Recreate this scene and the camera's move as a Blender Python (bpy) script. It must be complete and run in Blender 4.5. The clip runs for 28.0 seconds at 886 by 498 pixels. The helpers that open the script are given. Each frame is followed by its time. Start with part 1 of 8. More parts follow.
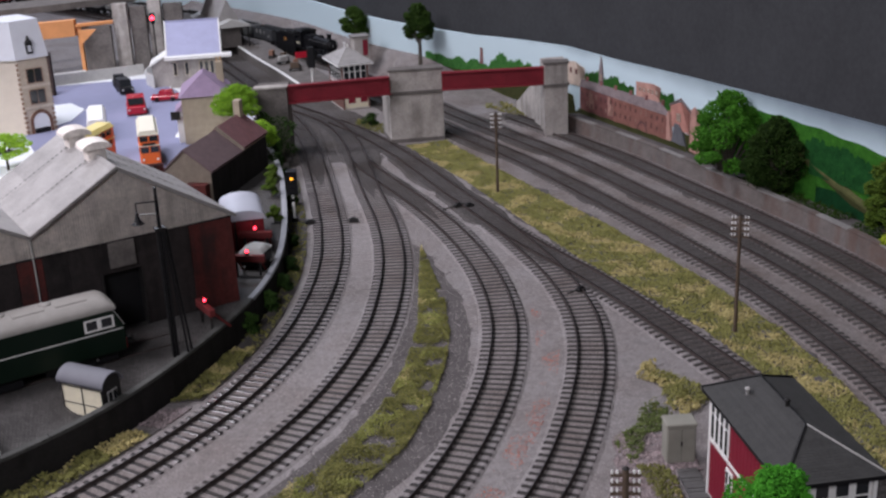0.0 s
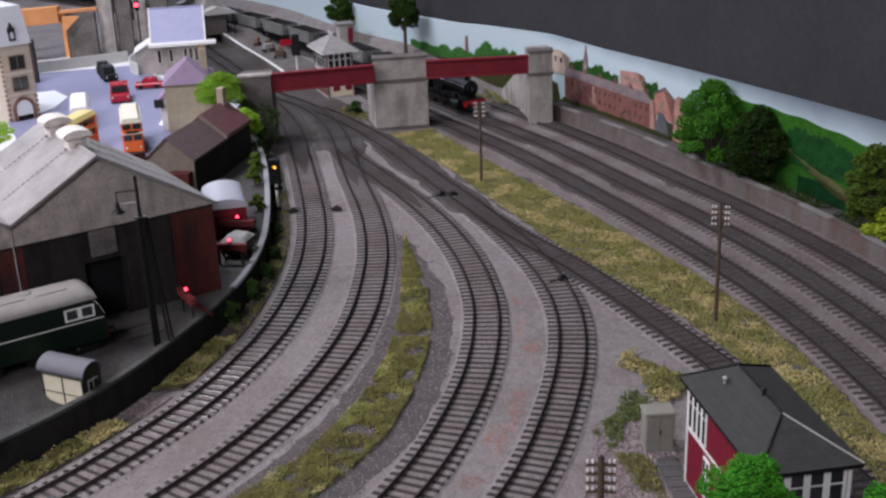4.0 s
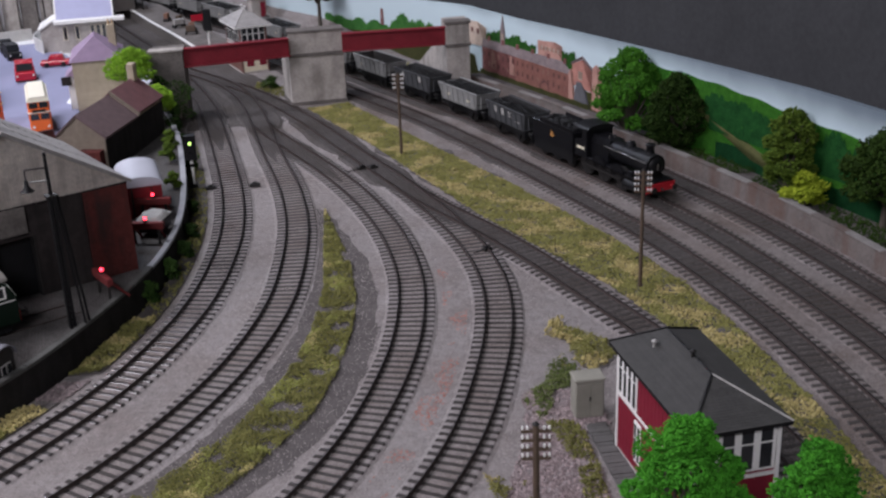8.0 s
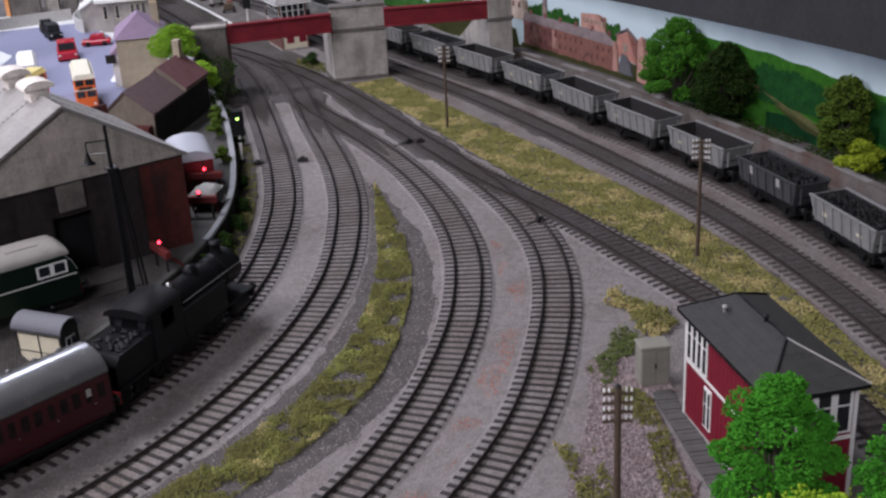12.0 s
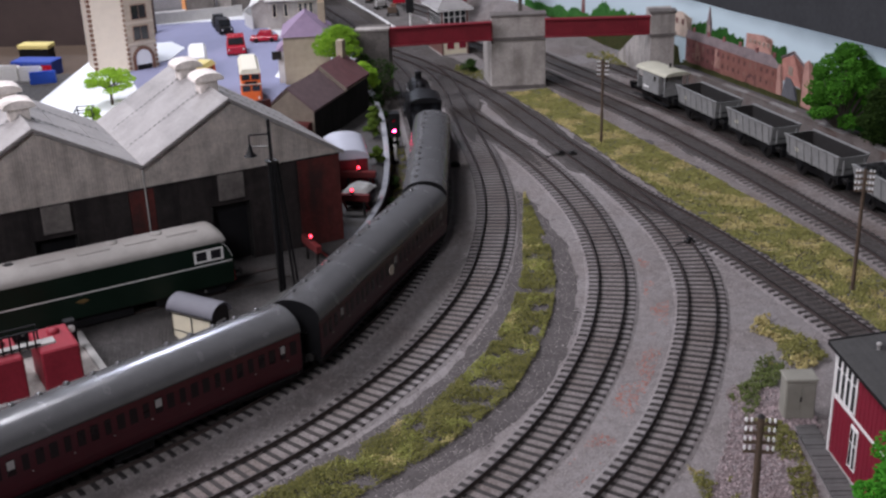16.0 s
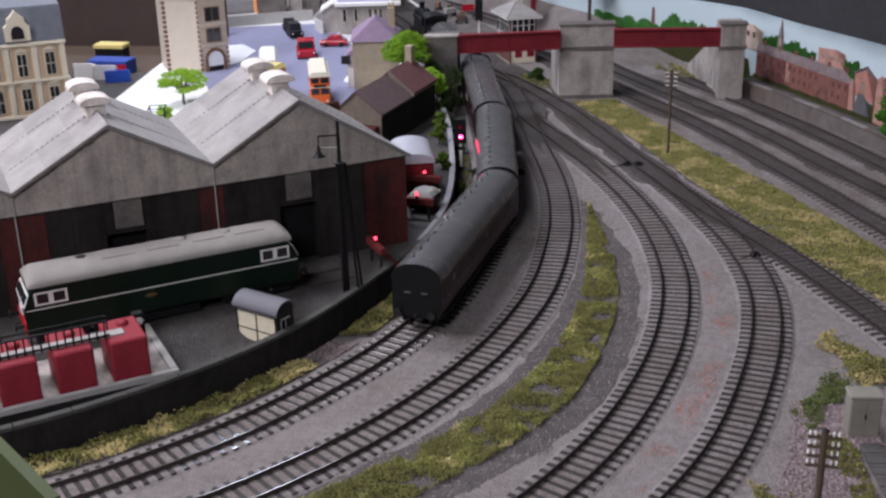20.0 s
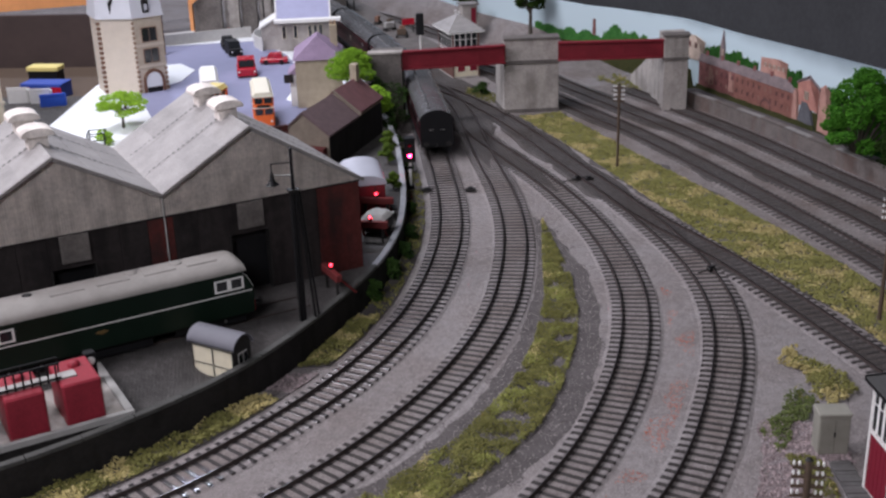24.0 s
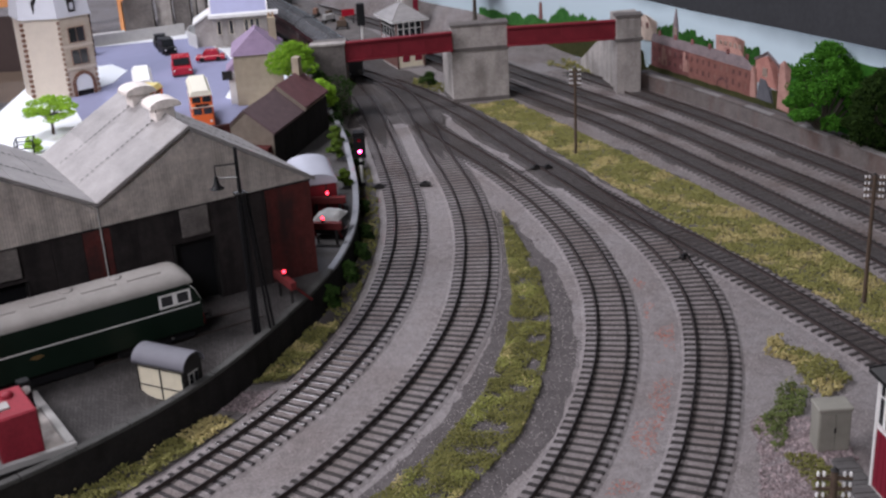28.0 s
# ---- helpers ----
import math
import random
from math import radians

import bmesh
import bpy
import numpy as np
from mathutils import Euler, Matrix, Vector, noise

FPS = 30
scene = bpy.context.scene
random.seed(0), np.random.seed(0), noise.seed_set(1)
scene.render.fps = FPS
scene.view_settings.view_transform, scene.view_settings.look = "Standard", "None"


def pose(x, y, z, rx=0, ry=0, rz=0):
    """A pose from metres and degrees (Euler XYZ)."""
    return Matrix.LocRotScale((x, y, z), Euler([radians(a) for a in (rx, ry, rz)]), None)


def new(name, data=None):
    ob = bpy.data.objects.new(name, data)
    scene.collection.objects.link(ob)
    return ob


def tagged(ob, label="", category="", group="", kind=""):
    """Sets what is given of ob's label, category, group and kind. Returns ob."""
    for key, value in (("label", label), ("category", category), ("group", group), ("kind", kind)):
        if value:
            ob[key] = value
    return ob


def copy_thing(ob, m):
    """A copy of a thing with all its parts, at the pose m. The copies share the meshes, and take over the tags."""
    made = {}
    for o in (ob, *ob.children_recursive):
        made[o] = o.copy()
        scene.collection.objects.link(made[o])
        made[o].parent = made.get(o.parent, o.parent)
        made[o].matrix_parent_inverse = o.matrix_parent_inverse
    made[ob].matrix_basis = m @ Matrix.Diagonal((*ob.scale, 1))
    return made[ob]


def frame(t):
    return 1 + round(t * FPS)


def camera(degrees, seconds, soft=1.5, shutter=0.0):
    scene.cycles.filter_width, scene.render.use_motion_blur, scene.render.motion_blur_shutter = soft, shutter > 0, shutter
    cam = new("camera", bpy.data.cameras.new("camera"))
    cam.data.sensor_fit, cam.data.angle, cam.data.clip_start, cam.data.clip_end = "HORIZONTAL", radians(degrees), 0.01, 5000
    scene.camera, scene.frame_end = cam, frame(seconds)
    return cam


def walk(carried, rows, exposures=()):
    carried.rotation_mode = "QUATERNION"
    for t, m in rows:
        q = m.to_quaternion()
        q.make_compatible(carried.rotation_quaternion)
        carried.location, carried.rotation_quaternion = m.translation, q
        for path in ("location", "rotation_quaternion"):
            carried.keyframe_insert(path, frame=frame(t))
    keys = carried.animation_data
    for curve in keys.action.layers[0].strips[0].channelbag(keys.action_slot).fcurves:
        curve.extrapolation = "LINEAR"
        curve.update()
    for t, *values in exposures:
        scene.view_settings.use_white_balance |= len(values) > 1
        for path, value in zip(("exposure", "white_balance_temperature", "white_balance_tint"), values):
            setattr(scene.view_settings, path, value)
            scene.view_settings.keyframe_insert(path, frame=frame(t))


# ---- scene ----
# ---- camera ----
cam = camera(42.12, 28.0, soft=2.5)


def stand(x, y, z, yaw, pitch, roll):
    return Matrix.Translation((x, y, z)) @ pose(0, 0, 0, 0, 0, yaw) @ pose(0, 0, 0, 90 + pitch) @ pose(0, 0, 0, 0, 0, roll)


PATH = [
    (0.0, 0.0494, -0.1298, 0.3297, -0.59, -20.06, -2.53),
    (0.5, 0.0507, -0.1271, 0.3277, -0.57, -20.23, -2.35),
    (1.0, 0.0523, -0.1274, 0.3282, -0.63, -20.33, -2.58),
    (1.5, 0.0519, -0.1265, 0.3276, -0.69, -20.42, -2.44),
    (2.0, 0.0531, -0.1280, 0.3272, -0.72, -20.58, -2.38),
    (2.5, 0.0551, -0.1284, 0.3271, -0.67, -20.62, -2.21),
    (3.0, 0.0572, -0.1304, 0.3279, -0.86, -20.63, -2.30),
    (3.5, 0.0557, -0.1299, 0.3297, -1.06, -20.68, -2.28),
    (5.5, 0.0522, -0.1323, 0.3317, -1.88, -20.85, -2.43),
    (6.0, 0.0545, -0.1298, 0.3292, -2.53, -21.07, -2.45),
    (6.5, 0.0534, -0.1287, 0.3293, -3.39, -21.34, -2.46),
    (7.0, 0.0524, -0.1242, 0.3257, -4.31, -21.74, -2.20),
    (7.5, 0.0509, -0.1216, 0.3240, -5.04, -21.93, -2.02),
    (8.0, 0.0506, -0.1220, 0.3235, -5.49, -21.97, -2.18),
    (8.5, 0.0494, -0.1217, 0.3238, -5.87, -21.99, -2.40),
    (9.0, 0.0454, -0.1278, 0.3255, -6.38, -22.06, -2.65),
    (9.5, 0.0451, -0.1313, 0.3244, -7.45, -22.09, -3.63),
    (10.0, 0.0406, -0.1308, 0.3224, -8.23, -22.40, -3.33),
    (10.5, 0.0357, -0.1321, 0.3218, -8.17, -22.43, -3.26),
    (11.0, 0.0300, -0.1298, 0.3201, -7.75, -22.58, -3.23),
    (11.5, 0.0283, -0.1239, 0.3175, -6.42, -22.82, -3.16),
    (12.0, 0.0292, -0.1205, 0.3168, -4.13, -22.82, -3.14),
    (12.5, 0.0314, -0.1184, 0.3149, -2.32, -22.86, -2.91),
    (14.5, 0.0310, -0.1213, 0.3181, 0.97, -22.30, -2.22),
    (15.0, 0.0294, -0.1203, 0.3176, 1.78, -22.33, -2.26),
    (15.5, 0.0274, -0.1206, 0.3172, 2.60, -22.19, -1.80),
    (16.0, 0.0267, -0.1224, 0.3175, 3.49, -22.06, -1.87),
    (16.5, 0.0264, -0.1239, 0.3178, 4.38, -21.90, -1.70),
    (17.0, 0.0275, -0.1239, 0.3161, 5.20, -21.74, -1.53),
    (17.5, 0.0277, -0.1246, 0.3167, 5.91, -21.68, -1.77),
    (18.0, 0.0275, -0.1262, 0.3174, 6.44, -21.51, -1.87),
    (18.5, 0.0254, -0.1257, 0.3163, 6.60, -21.50, -1.22),
    (19.0, 0.0258, -0.1267, 0.3157, 6.87, -21.59, -1.40),
    (19.5, 0.0255, -0.1272, 0.3167, 6.70, -21.59, -1.30),
    (20.0, 0.0248, -0.1266, 0.3162, 6.70, -21.53, -1.32),
    (20.5, 0.0260, -0.1247, 0.3167, 6.79, -21.60, -1.63),
    (21.0, 0.0254, -0.1236, 0.3171, 6.55, -21.53, -1.83),
    (21.5, 0.0248, -0.1228, 0.3176, 6.20, -21.32, -1.77),
    (23.5, 0.0152, -0.1158, 0.3197, 4.04, -21.12, -2.00),
    (24.0, 0.0109, -0.1121, 0.3222, 3.37, -21.23, -1.76),
    (24.5, 0.0063, -0.1091, 0.3206, 2.77, -21.19, -1.81),
    (25.0, 0.0033, -0.1030, 0.3214, 2.35, -21.06, -2.48),
    (25.5, -0.0001, -0.0968, 0.3206, 1.86, -21.11, -2.67),
    (26.0, -0.0013, -0.0925, 0.3197, 1.29, -21.08, -2.68),
    (26.5, -0.0004, -0.0863, 0.3159, 0.70, -21.10, -2.79),
    (27.0, 0.0003, -0.0775, 0.3119, 0.42, -21.42, -2.84),
    (27.5, -0.0021, -0.0709, 0.3101, 0.21, -21.71, -3.04),
    (28.0, -0.0014, -0.0664, 0.3089, 0.42, -21.70, -3.25),
]
walk(cam, [(row[0], stand(*row[1:])) for row in PATH], [(0.0, 0.0), (28.0, 0.0)])

# ---- room light ----
CM = 0.01
world = bpy.data.worlds.new("room_world")
scene.world = world
world.use_nodes = True
world.node_tree.nodes["Background"].inputs[0].default_value = (0.75, 0.82, 1.0, 1)
world.node_tree.nodes["Background"].inputs[1].default_value = 0.04


def ceiling_lamp(name, x, y, z, sx, sy, watts, colour, tilt=(0, 0)):
    data = bpy.data.lights.new(name, "AREA")
    data.shape, data.size, data.size_y, data.energy, data.color = "RECTANGLE", sx * CM, sy * CM, watts, colour
    ob = new(name, data)
    ob.matrix_world = pose(x * CM, y * CM, z * CM, tilt[0], tilt[1], 0)
    return tagged(ob, "bright ceiling lamp over the layout", "lamp", kind="structure")


ceiling_lamp("ceiling_lamp", -60, 108, 112, 40, 30, 12.0, (0.90, 0.90, 1.0), (0, 0))
ceiling_lamp("ceiling_lamp", -86, 32, 84, 45, 45, 10.2, (0.94, 0.895, 1.0), (16, -44))
ceiling_lamp("ceiling_lamp", -26, -72, 92, 36, 36, 9.0, (0.92, 0.90, 1.0), (62, -12))
ceiling_lamp("ceiling_lamp", -74, 227, 112, 18, 11, 10.0, (0.74, 0.80, 1.0), (-50, -18))

# ---- materials ----
MATS = {}


def mat(name, colour, rough=0.8, metal=0.0, var=0.25, scale=300.0, fine=1800.0, bump=0.25, dark=None, spec=0.3, island=0.0):
    """A painted or natural surface: two scales of mottling, grain and a fine relief."""
    m = bpy.data.materials.new(name)
    m.use_nodes = True
    nt = m.node_tree
    bs = nt.nodes["Principled BSDF"]
    bs.inputs["Metallic"].default_value = metal
    bs.inputs["Specular IOR Level"].default_value = spec
    co = nt.nodes.new("ShaderNodeTexCoord")
    n1, n2 = nt.nodes.new("ShaderNodeTexNoise"), nt.nodes.new("ShaderNodeTexNoise")
    for n, s, dt in ((n1, scale, 4), (n2, fine, 3)):
        n.inputs["Scale"].default_value, n.inputs["Detail"].default_value, n.inputs["Roughness"].default_value = s, dt, 0.6
        nt.links.new(co.outputs["Object"], n.inputs["Vector"])
    mix = nt.nodes.new("ShaderNodeMix")
    mix.data_type = "FLOAT"
    mix.inputs[0].default_value = 0.45
    nt.links.new(n1.outputs[0], mix.inputs[2])
    nt.links.new(n2.outputs[0], mix.inputs[3])
    fac = mix.outputs[0]
    if island:
        geo, oi = nt.nodes.new("ShaderNodeNewGeometry"), nt.nodes.new("ShaderNodeObjectInfo")
        add, sub = nt.nodes.new("ShaderNodeMath"), nt.nodes.new("ShaderNodeMath")
        add.operation, sub.operation = "ADD", "MULTIPLY_ADD"
        nt.links.new(geo.outputs["Random Per Island"], add.inputs[0])
        nt.links.new(oi.outputs["Random"], add.inputs[1])
        nt.links.new(add.outputs[0], sub.inputs[0])
        sub.inputs[1].default_value = island
        off = nt.nodes.new("ShaderNodeMath")
        off.operation = "SUBTRACT"
        nt.links.new(fac, off.inputs[0])
        off.inputs[1].default_value = island
        nt.links.new(off.outputs[0], sub.inputs[2])
        fac = sub.outputs[0]
    ramp = nt.nodes.new("ShaderNodeValToRGB")
    c = Vector(colour)
    lo = Vector(dark) if dark else c * (1 - var)
    hi = c * (1 + var * 0.8)
    ramp.color_ramp.elements[0].position, ramp.color_ramp.elements[1].position = 0.32, 0.68
    ramp.color_ramp.elements[0].color, ramp.color_ramp.elements[1].color = (*lo, 1), (*[min(1, v) for v in hi], 1)
    nt.links.new(fac, ramp.inputs[0])
    nt.links.new(ramp.outputs[0], bs.inputs["Base Color"])
    rr = nt.nodes.new("ShaderNodeMapRange")
    rr.inputs["To Min"].default_value, rr.inputs["To Max"].default_value = max(0.03, rough - 0.12), min(1, rough + 0.12)
    nt.links.new(n1.outputs[0], rr.inputs["Value"])
    nt.links.new(rr.outputs[0], bs.inputs["Roughness"])
    if bump:
        b = nt.nodes.new("ShaderNodeBump")
        b.inputs["Strength"].default_value, b.inputs["Distance"].default_value = bump, 0.0006
        nt.links.new(n2.outputs[0], b.inputs["Height"])
        nt.links.new(b.outputs[0], bs.inputs["Normal"])
    MATS[name] = m
    return m


def glow(name, colour, strength):
    m = bpy.data.materials.new(name)
    m.use_nodes = True
    bs = m.node_tree.nodes["Principled BSDF"]
    bs.inputs["Base Color"].default_value = (*colour, 1)
    bs.inputs["Emission Color"].default_value = (*colour, 1)
    bs.inputs["Emission Strength"].default_value = strength
    return m


def ballast_material(name, a, b, stain, stain_scale=18.0):
    """Fine stone chippings with drifting stains."""
    m = bpy.data.materials.new(name)
    m.use_nodes = True
    nt = m.node_tree
    bs = nt.nodes["Principled BSDF"]
    bs.inputs["Roughness"].default_value, bs.inputs["Specular IOR Level"].default_value = 0.95, 0.1
    co = nt.nodes.new("ShaderNodeTexCoord")
    vor, big, mid = nt.nodes.new("ShaderNodeTexVoronoi"), nt.nodes.new("ShaderNodeTexNoise"), nt.nodes.new("ShaderNodeTexNoise")
    vor.inputs["Scale"].default_value = 1700
    big.inputs["Scale"].default_value, big.inputs["Detail"].default_value = stain_scale, 5
    mid.inputs["Scale"].default_value, mid.inputs["Detail"].default_value = 160, 6
    for n in (vor, big, mid):
        nt.links.new(co.outputs["Object"], n.inputs["Vector"])
    bw = nt.nodes.new("ShaderNodeRGBToBW")
    nt.links.new(vor.outputs["Color"], bw.inputs[0])
    r1 = nt.nodes.new("ShaderNodeValToRGB")
    r1.color_ramp.elements[0].position, r1.color_ramp.elements[1].position = 0.2, 0.8
    r1.color_ramp.elements[0].color, r1.color_ramp.elements[1].color = (*a, 1), (*b, 1)
    nt.links.new(bw.outputs[0], r1.inputs[0])
    r2 = nt.nodes.new("ShaderNodeValToRGB")
    r2.color_ramp.elements[0].position, r2.color_ramp.elements[1].position = 0.42, 0.66
    r2.color_ramp.elements[0].color, r2.color_ramp.elements[1].color = (0, 0, 0, 1), (0.75, 0.75, 0.75, 1)
    nt.links.new(big.outputs[0], r2.inputs[0])
    mx = nt.nodes.new("ShaderNodeMix")
    mx.data_type = "RGBA"
    nt.links.new(r2.outputs[0], mx.inputs[0])
    nt.links.new(r1.outputs[0], mx.inputs[6])
    mul = nt.nodes.new("ShaderNodeMix")
    mul.data_type, mul.blend_type = "RGBA", "MULTIPLY"
    mul.inputs[0].default_value = 1.0
    mul.inputs[7].default_value = (*stain, 1)
    nt.links.new(r1.outputs[0], mul.inputs[6])
    nt.links.new(mul.outputs[2], mx.inputs[7])
    ml = nt.nodes.new("ShaderNodeMix")
    ml.data_type, ml.blend_type = "RGBA", "MULTIPLY"
    ml.inputs[0].default_value = 0.5
    nt.links.new(mx.outputs[2], ml.inputs[6])
    nt.links.new(mid.outputs[0], ml.inputs[7])
    nt.links.new(ml.outputs[2], bs.inputs["Base Color"])
    bp = nt.nodes.new("ShaderNodeBump")
    bp.inputs["Strength"].default_value, bp.inputs["Distance"].default_value = 0.7, 0.0006
    nt.links.new(vor.outputs["Distance"], bp.inputs["Height"])
    nt.links.new(bp.outputs[0], bs.inputs["Normal"])
    return m


def streaked(name, colour, dark, amount=0.6, rough=0.9, scale=60, bump=0.3, run=14.0):
    """A weathered upright surface: mottling with rain streaks and soot blotches over it."""
    m = mat(name, colour, rough, var=0.3, scale=scale, fine=420, bump=bump, spec=0.15, island=0.06)
    nt = m.node_tree
    bs = nt.nodes["Principled BSDF"]
    base = bs.inputs["Base Color"].links[0].from_socket
    co = next(n for n in nt.nodes if n.type == "TEX_COORD")
    mp, st, bl = nt.nodes.new("ShaderNodeMapping"), nt.nodes.new("ShaderNodeTexNoise"), nt.nodes.new("ShaderNodeTexNoise")
    mp.inputs["Scale"].default_value = (1.0, 1.0, 0.1)
    nt.links.new(co.outputs["Object"], mp.inputs[0])
    nt.links.new(mp.outputs[0], st.inputs["Vector"])
    nt.links.new(co.outputs["Object"], bl.inputs["Vector"])
    st.inputs["Scale"].default_value, st.inputs["Detail"].default_value = run * 9, 5
    bl.inputs["Scale"].default_value, bl.inputs["Detail"].default_value, bl.inputs["Roughness"].default_value = run * 3, 6, 0.65
    mul = nt.nodes.new("ShaderNodeMath")
    mul.operation = "MULTIPLY"
    nt.links.new(st.outputs[0], mul.inputs[0])
    nt.links.new(bl.outputs[0], mul.inputs[1])
    rg = nt.nodes.new("ShaderNodeMapRange")
    rg.inputs["From Min"].default_value, rg.inputs["From Max"].default_value, rg.inputs["To Max"].default_value = 0.22, 0.36, amount
    nt.links.new(mul.outputs[0], rg.inputs["Value"])
    mx = nt.nodes.new("ShaderNodeMix")
    mx.data_type = "RGBA"
    mx.inputs[7].default_value = (*dark, 1)
    nt.links.new(rg.outputs[0], mx.inputs[0])
    nt.links.new(base, mx.inputs[6])
    nt.links.new(mx.outputs[2], bs.inputs["Base Color"])
    return m


BALLAST = ballast_material("light_ballast", (0.295, 0.267, 0.26), (0.43, 0.395, 0.387), (0.78, 0.74, 0.72))
BALLAST_MAIN = ballast_material("main_line_ballast", (0.23, 0.20, 0.19), (0.40, 0.36, 0.345), (0.68, 0.61, 0.57))
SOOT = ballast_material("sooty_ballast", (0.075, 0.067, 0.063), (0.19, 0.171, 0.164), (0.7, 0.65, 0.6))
RUBBLE = ballast_material("coarse_rubble", (0.16, 0.13, 0.13), (0.50, 0.44, 0.44), (0.8, 0.7, 0.68), 60)
EARTH = mat("earth", (0.115, 0.103, 0.10), 0.95, var=0.4, scale=60, bump=0.5, spec=0.1)
SLEEPER = mat("weathered_sleeper", (0.042, 0.036, 0.034), 0.6, var=0.35, scale=500, fine=2500, island=0.16, spec=0.25, bump=0.12)
POLISHED_SLEEPER = mat("glossy_plastic_sleeper", (0.055, 0.05, 0.05), 0.17, var=0.35, scale=500, fine=2500, island=0.16, spec=0.65, bump=0.12)
RAIL_SIDE = mat("rusty_rail", (0.062, 0.047, 0.043), 0.7, 0.2, var=0.3, scale=400)
RAIL_TOP = mat("worn_rail_head", (0.11, 0.10, 0.10), 0.3, 0.9, var=0.2, scale=300, bump=0.05)
CONCRETE = streaked("stained_concrete", (0.44, 0.405, 0.375), (0.15, 0.135, 0.12), 0.6, run=8.0)
CONCRETE_DARK = mat("sooty_concrete", (0.15, 0.135, 0.125), 0.9, var=0.4, scale=60, fine=420, bump=0.3, spec=0.15)
STONE_WALL = streaked("grey_stone_wall", (0.155, 0.135, 0.126), (0.125, 0.072, 0.055), 0.6, run=7.0)
DARK_WALL = streaked("dark_brick_wall", (0.024, 0.022, 0.021), (0.012, 0.011, 0.010), 0.7, 0.92, 90, 0.5)
COPING = mat("grey_coping", (0.25, 0.235, 0.225), 0.85, var=0.25, scale=120, fine=900, spec=0.2)
SHADED_COPING = mat("worn_shaded_coping", (0.075, 0.075, 0.070), 0.85, var=0.4, scale=100, fine=900, spec=0.2)
GIRDER_RED = mat("maroon_girder_paint", (0.19, 0.016, 0.026), 0.55, var=0.3, scale=70, fine=600, bump=0.12)
ROOF_SHEET = mat("grey_corrugated_sheet", (0.31, 0.295, 0.285), 0.7, var=0.26, scale=60, fine=900, bump=0.15, island=0.12)
GABLE_SHEET = streaked("weathered_gable_sheet", (0.76, 0.70, 0.645), (0.36, 0.32, 0.285), 0.5, 0.8, 80, 0.2)
SHED_BRICK = streaked("sooty_red_brick", (0.095, 0.026, 0.023), (0.034, 0.022, 0.021), 0.85, scale=110, bump=0.4)
SHED_BLACK = streaked("sooty_black_wall", (0.032, 0.027, 0.026), (0.014, 0.012, 0.012), 0.8, 0.85, 90, 0.35)
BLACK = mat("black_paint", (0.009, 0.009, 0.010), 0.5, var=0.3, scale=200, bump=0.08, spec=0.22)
SATIN_BLACK = mat("satin_black_engine_paint", (0.0075, 0.0075, 0.009), 0.42, var=0.35, scale=150, bump=0.05, spec=0.16)
IRON = mat("dark_iron", (0.03, 0.028, 0.027), 0.6, 0.3, var=0.4, scale=300)
WHITE = mat("white_paint", (0.78, 0.77, 0.74), 0.6, var=0.08, scale=200, bump=0.05)
CREAM = mat("cream_paint", (0.72, 0.66, 0.50), 0.6, var=0.1, scale=150, bump=0.05)
GREY_PAINT = mat("light_grey_paint", (0.42, 0.41, 0.39), 0.7, var=0.15, scale=150, bump=0.1)
CRIMSON = mat("crimson_board", (0.20, 0.012, 0.028), 0.6, var=0.2, scale=200, bump=0.1)
SLATE = mat("dark_slate", (0.055, 0.054, 0.052), 0.8, var=0.28, scale=160, fine=900, bump=0.3, island=0.1)
PURPLE_SLATE = mat("mauve_tile", (0.30, 0.22, 0.32), 0.7, var=0.2, scale=150, island=0.1)
BROWN_TILE = mat("maroon_roof_tile", (0.14, 0.065, 0.068), 0.8, var=0.3, scale=150, island=0.1)
WOOD = mat("weathered_wood", (0.10, 0.07, 0.05), 0.85, var=0.35, scale=250, fine=1500)
PLANK = mat("grey_planking", (0.105, 0.10, 0.097), 0.85, var=0.25, scale=200, fine=1500, island=0.12)
GLASS = mat("dark_window_glass", (0.02, 0.022, 0.025), 0.12, var=0.2, scale=100, bump=0.0, spec=0.6)
BUFF = mat("buff_stone", (0.40, 0.34, 0.25), 0.85, var=0.2, scale=150, fine=1000, bump=0.25)
PALE_BUFF = mat("pale_render", (0.62, 0.55, 0.46), 0.85, var=0.08, scale=100, bump=0.1)
BROWN_BRICK = mat("brown_brick", (0.22, 0.12, 0.085), 0.85, var=0.35, scale=300, fine=1500, bump=0.3)
TARMAC = mat("blue_grey_road", (0.24, 0.245, 0.36), 0.75, var=0.10, scale=80, fine=1200, bump=0.1)
BOARD = mat("white_card_board", (0.80, 0.82, 0.84), 0.7, var=0.04, scale=40, bump=0.03)
YARD = mat("yard_setts", (0.105, 0.098, 0.094), 0.85, var=0.3, scale=120, fine=900, bump=0.35)
nt = YARD.node_tree
brick, turn_, mult = nt.nodes.new("ShaderNodeTexBrick"), nt.nodes.new("ShaderNodeMapping"), nt.nodes.new("ShaderNodeMix")
turn_.inputs["Rotation"].default_value = (0, 0, radians(33))
brick.inputs["Scale"].default_value, brick.inputs["Brick Width"].default_value, brick.inputs["Row Height"].default_value, brick.inputs["Mortar Size"].default_value = 100, 0.28, 0.15, 0.022
brick.inputs["Color1"].default_value, brick.inputs["Color2"].default_value, brick.inputs["Mortar"].default_value = (1, 1, 1, 1), (0.68, 0.68, 0.68, 1), (0.3, 0.3, 0.3, 1)
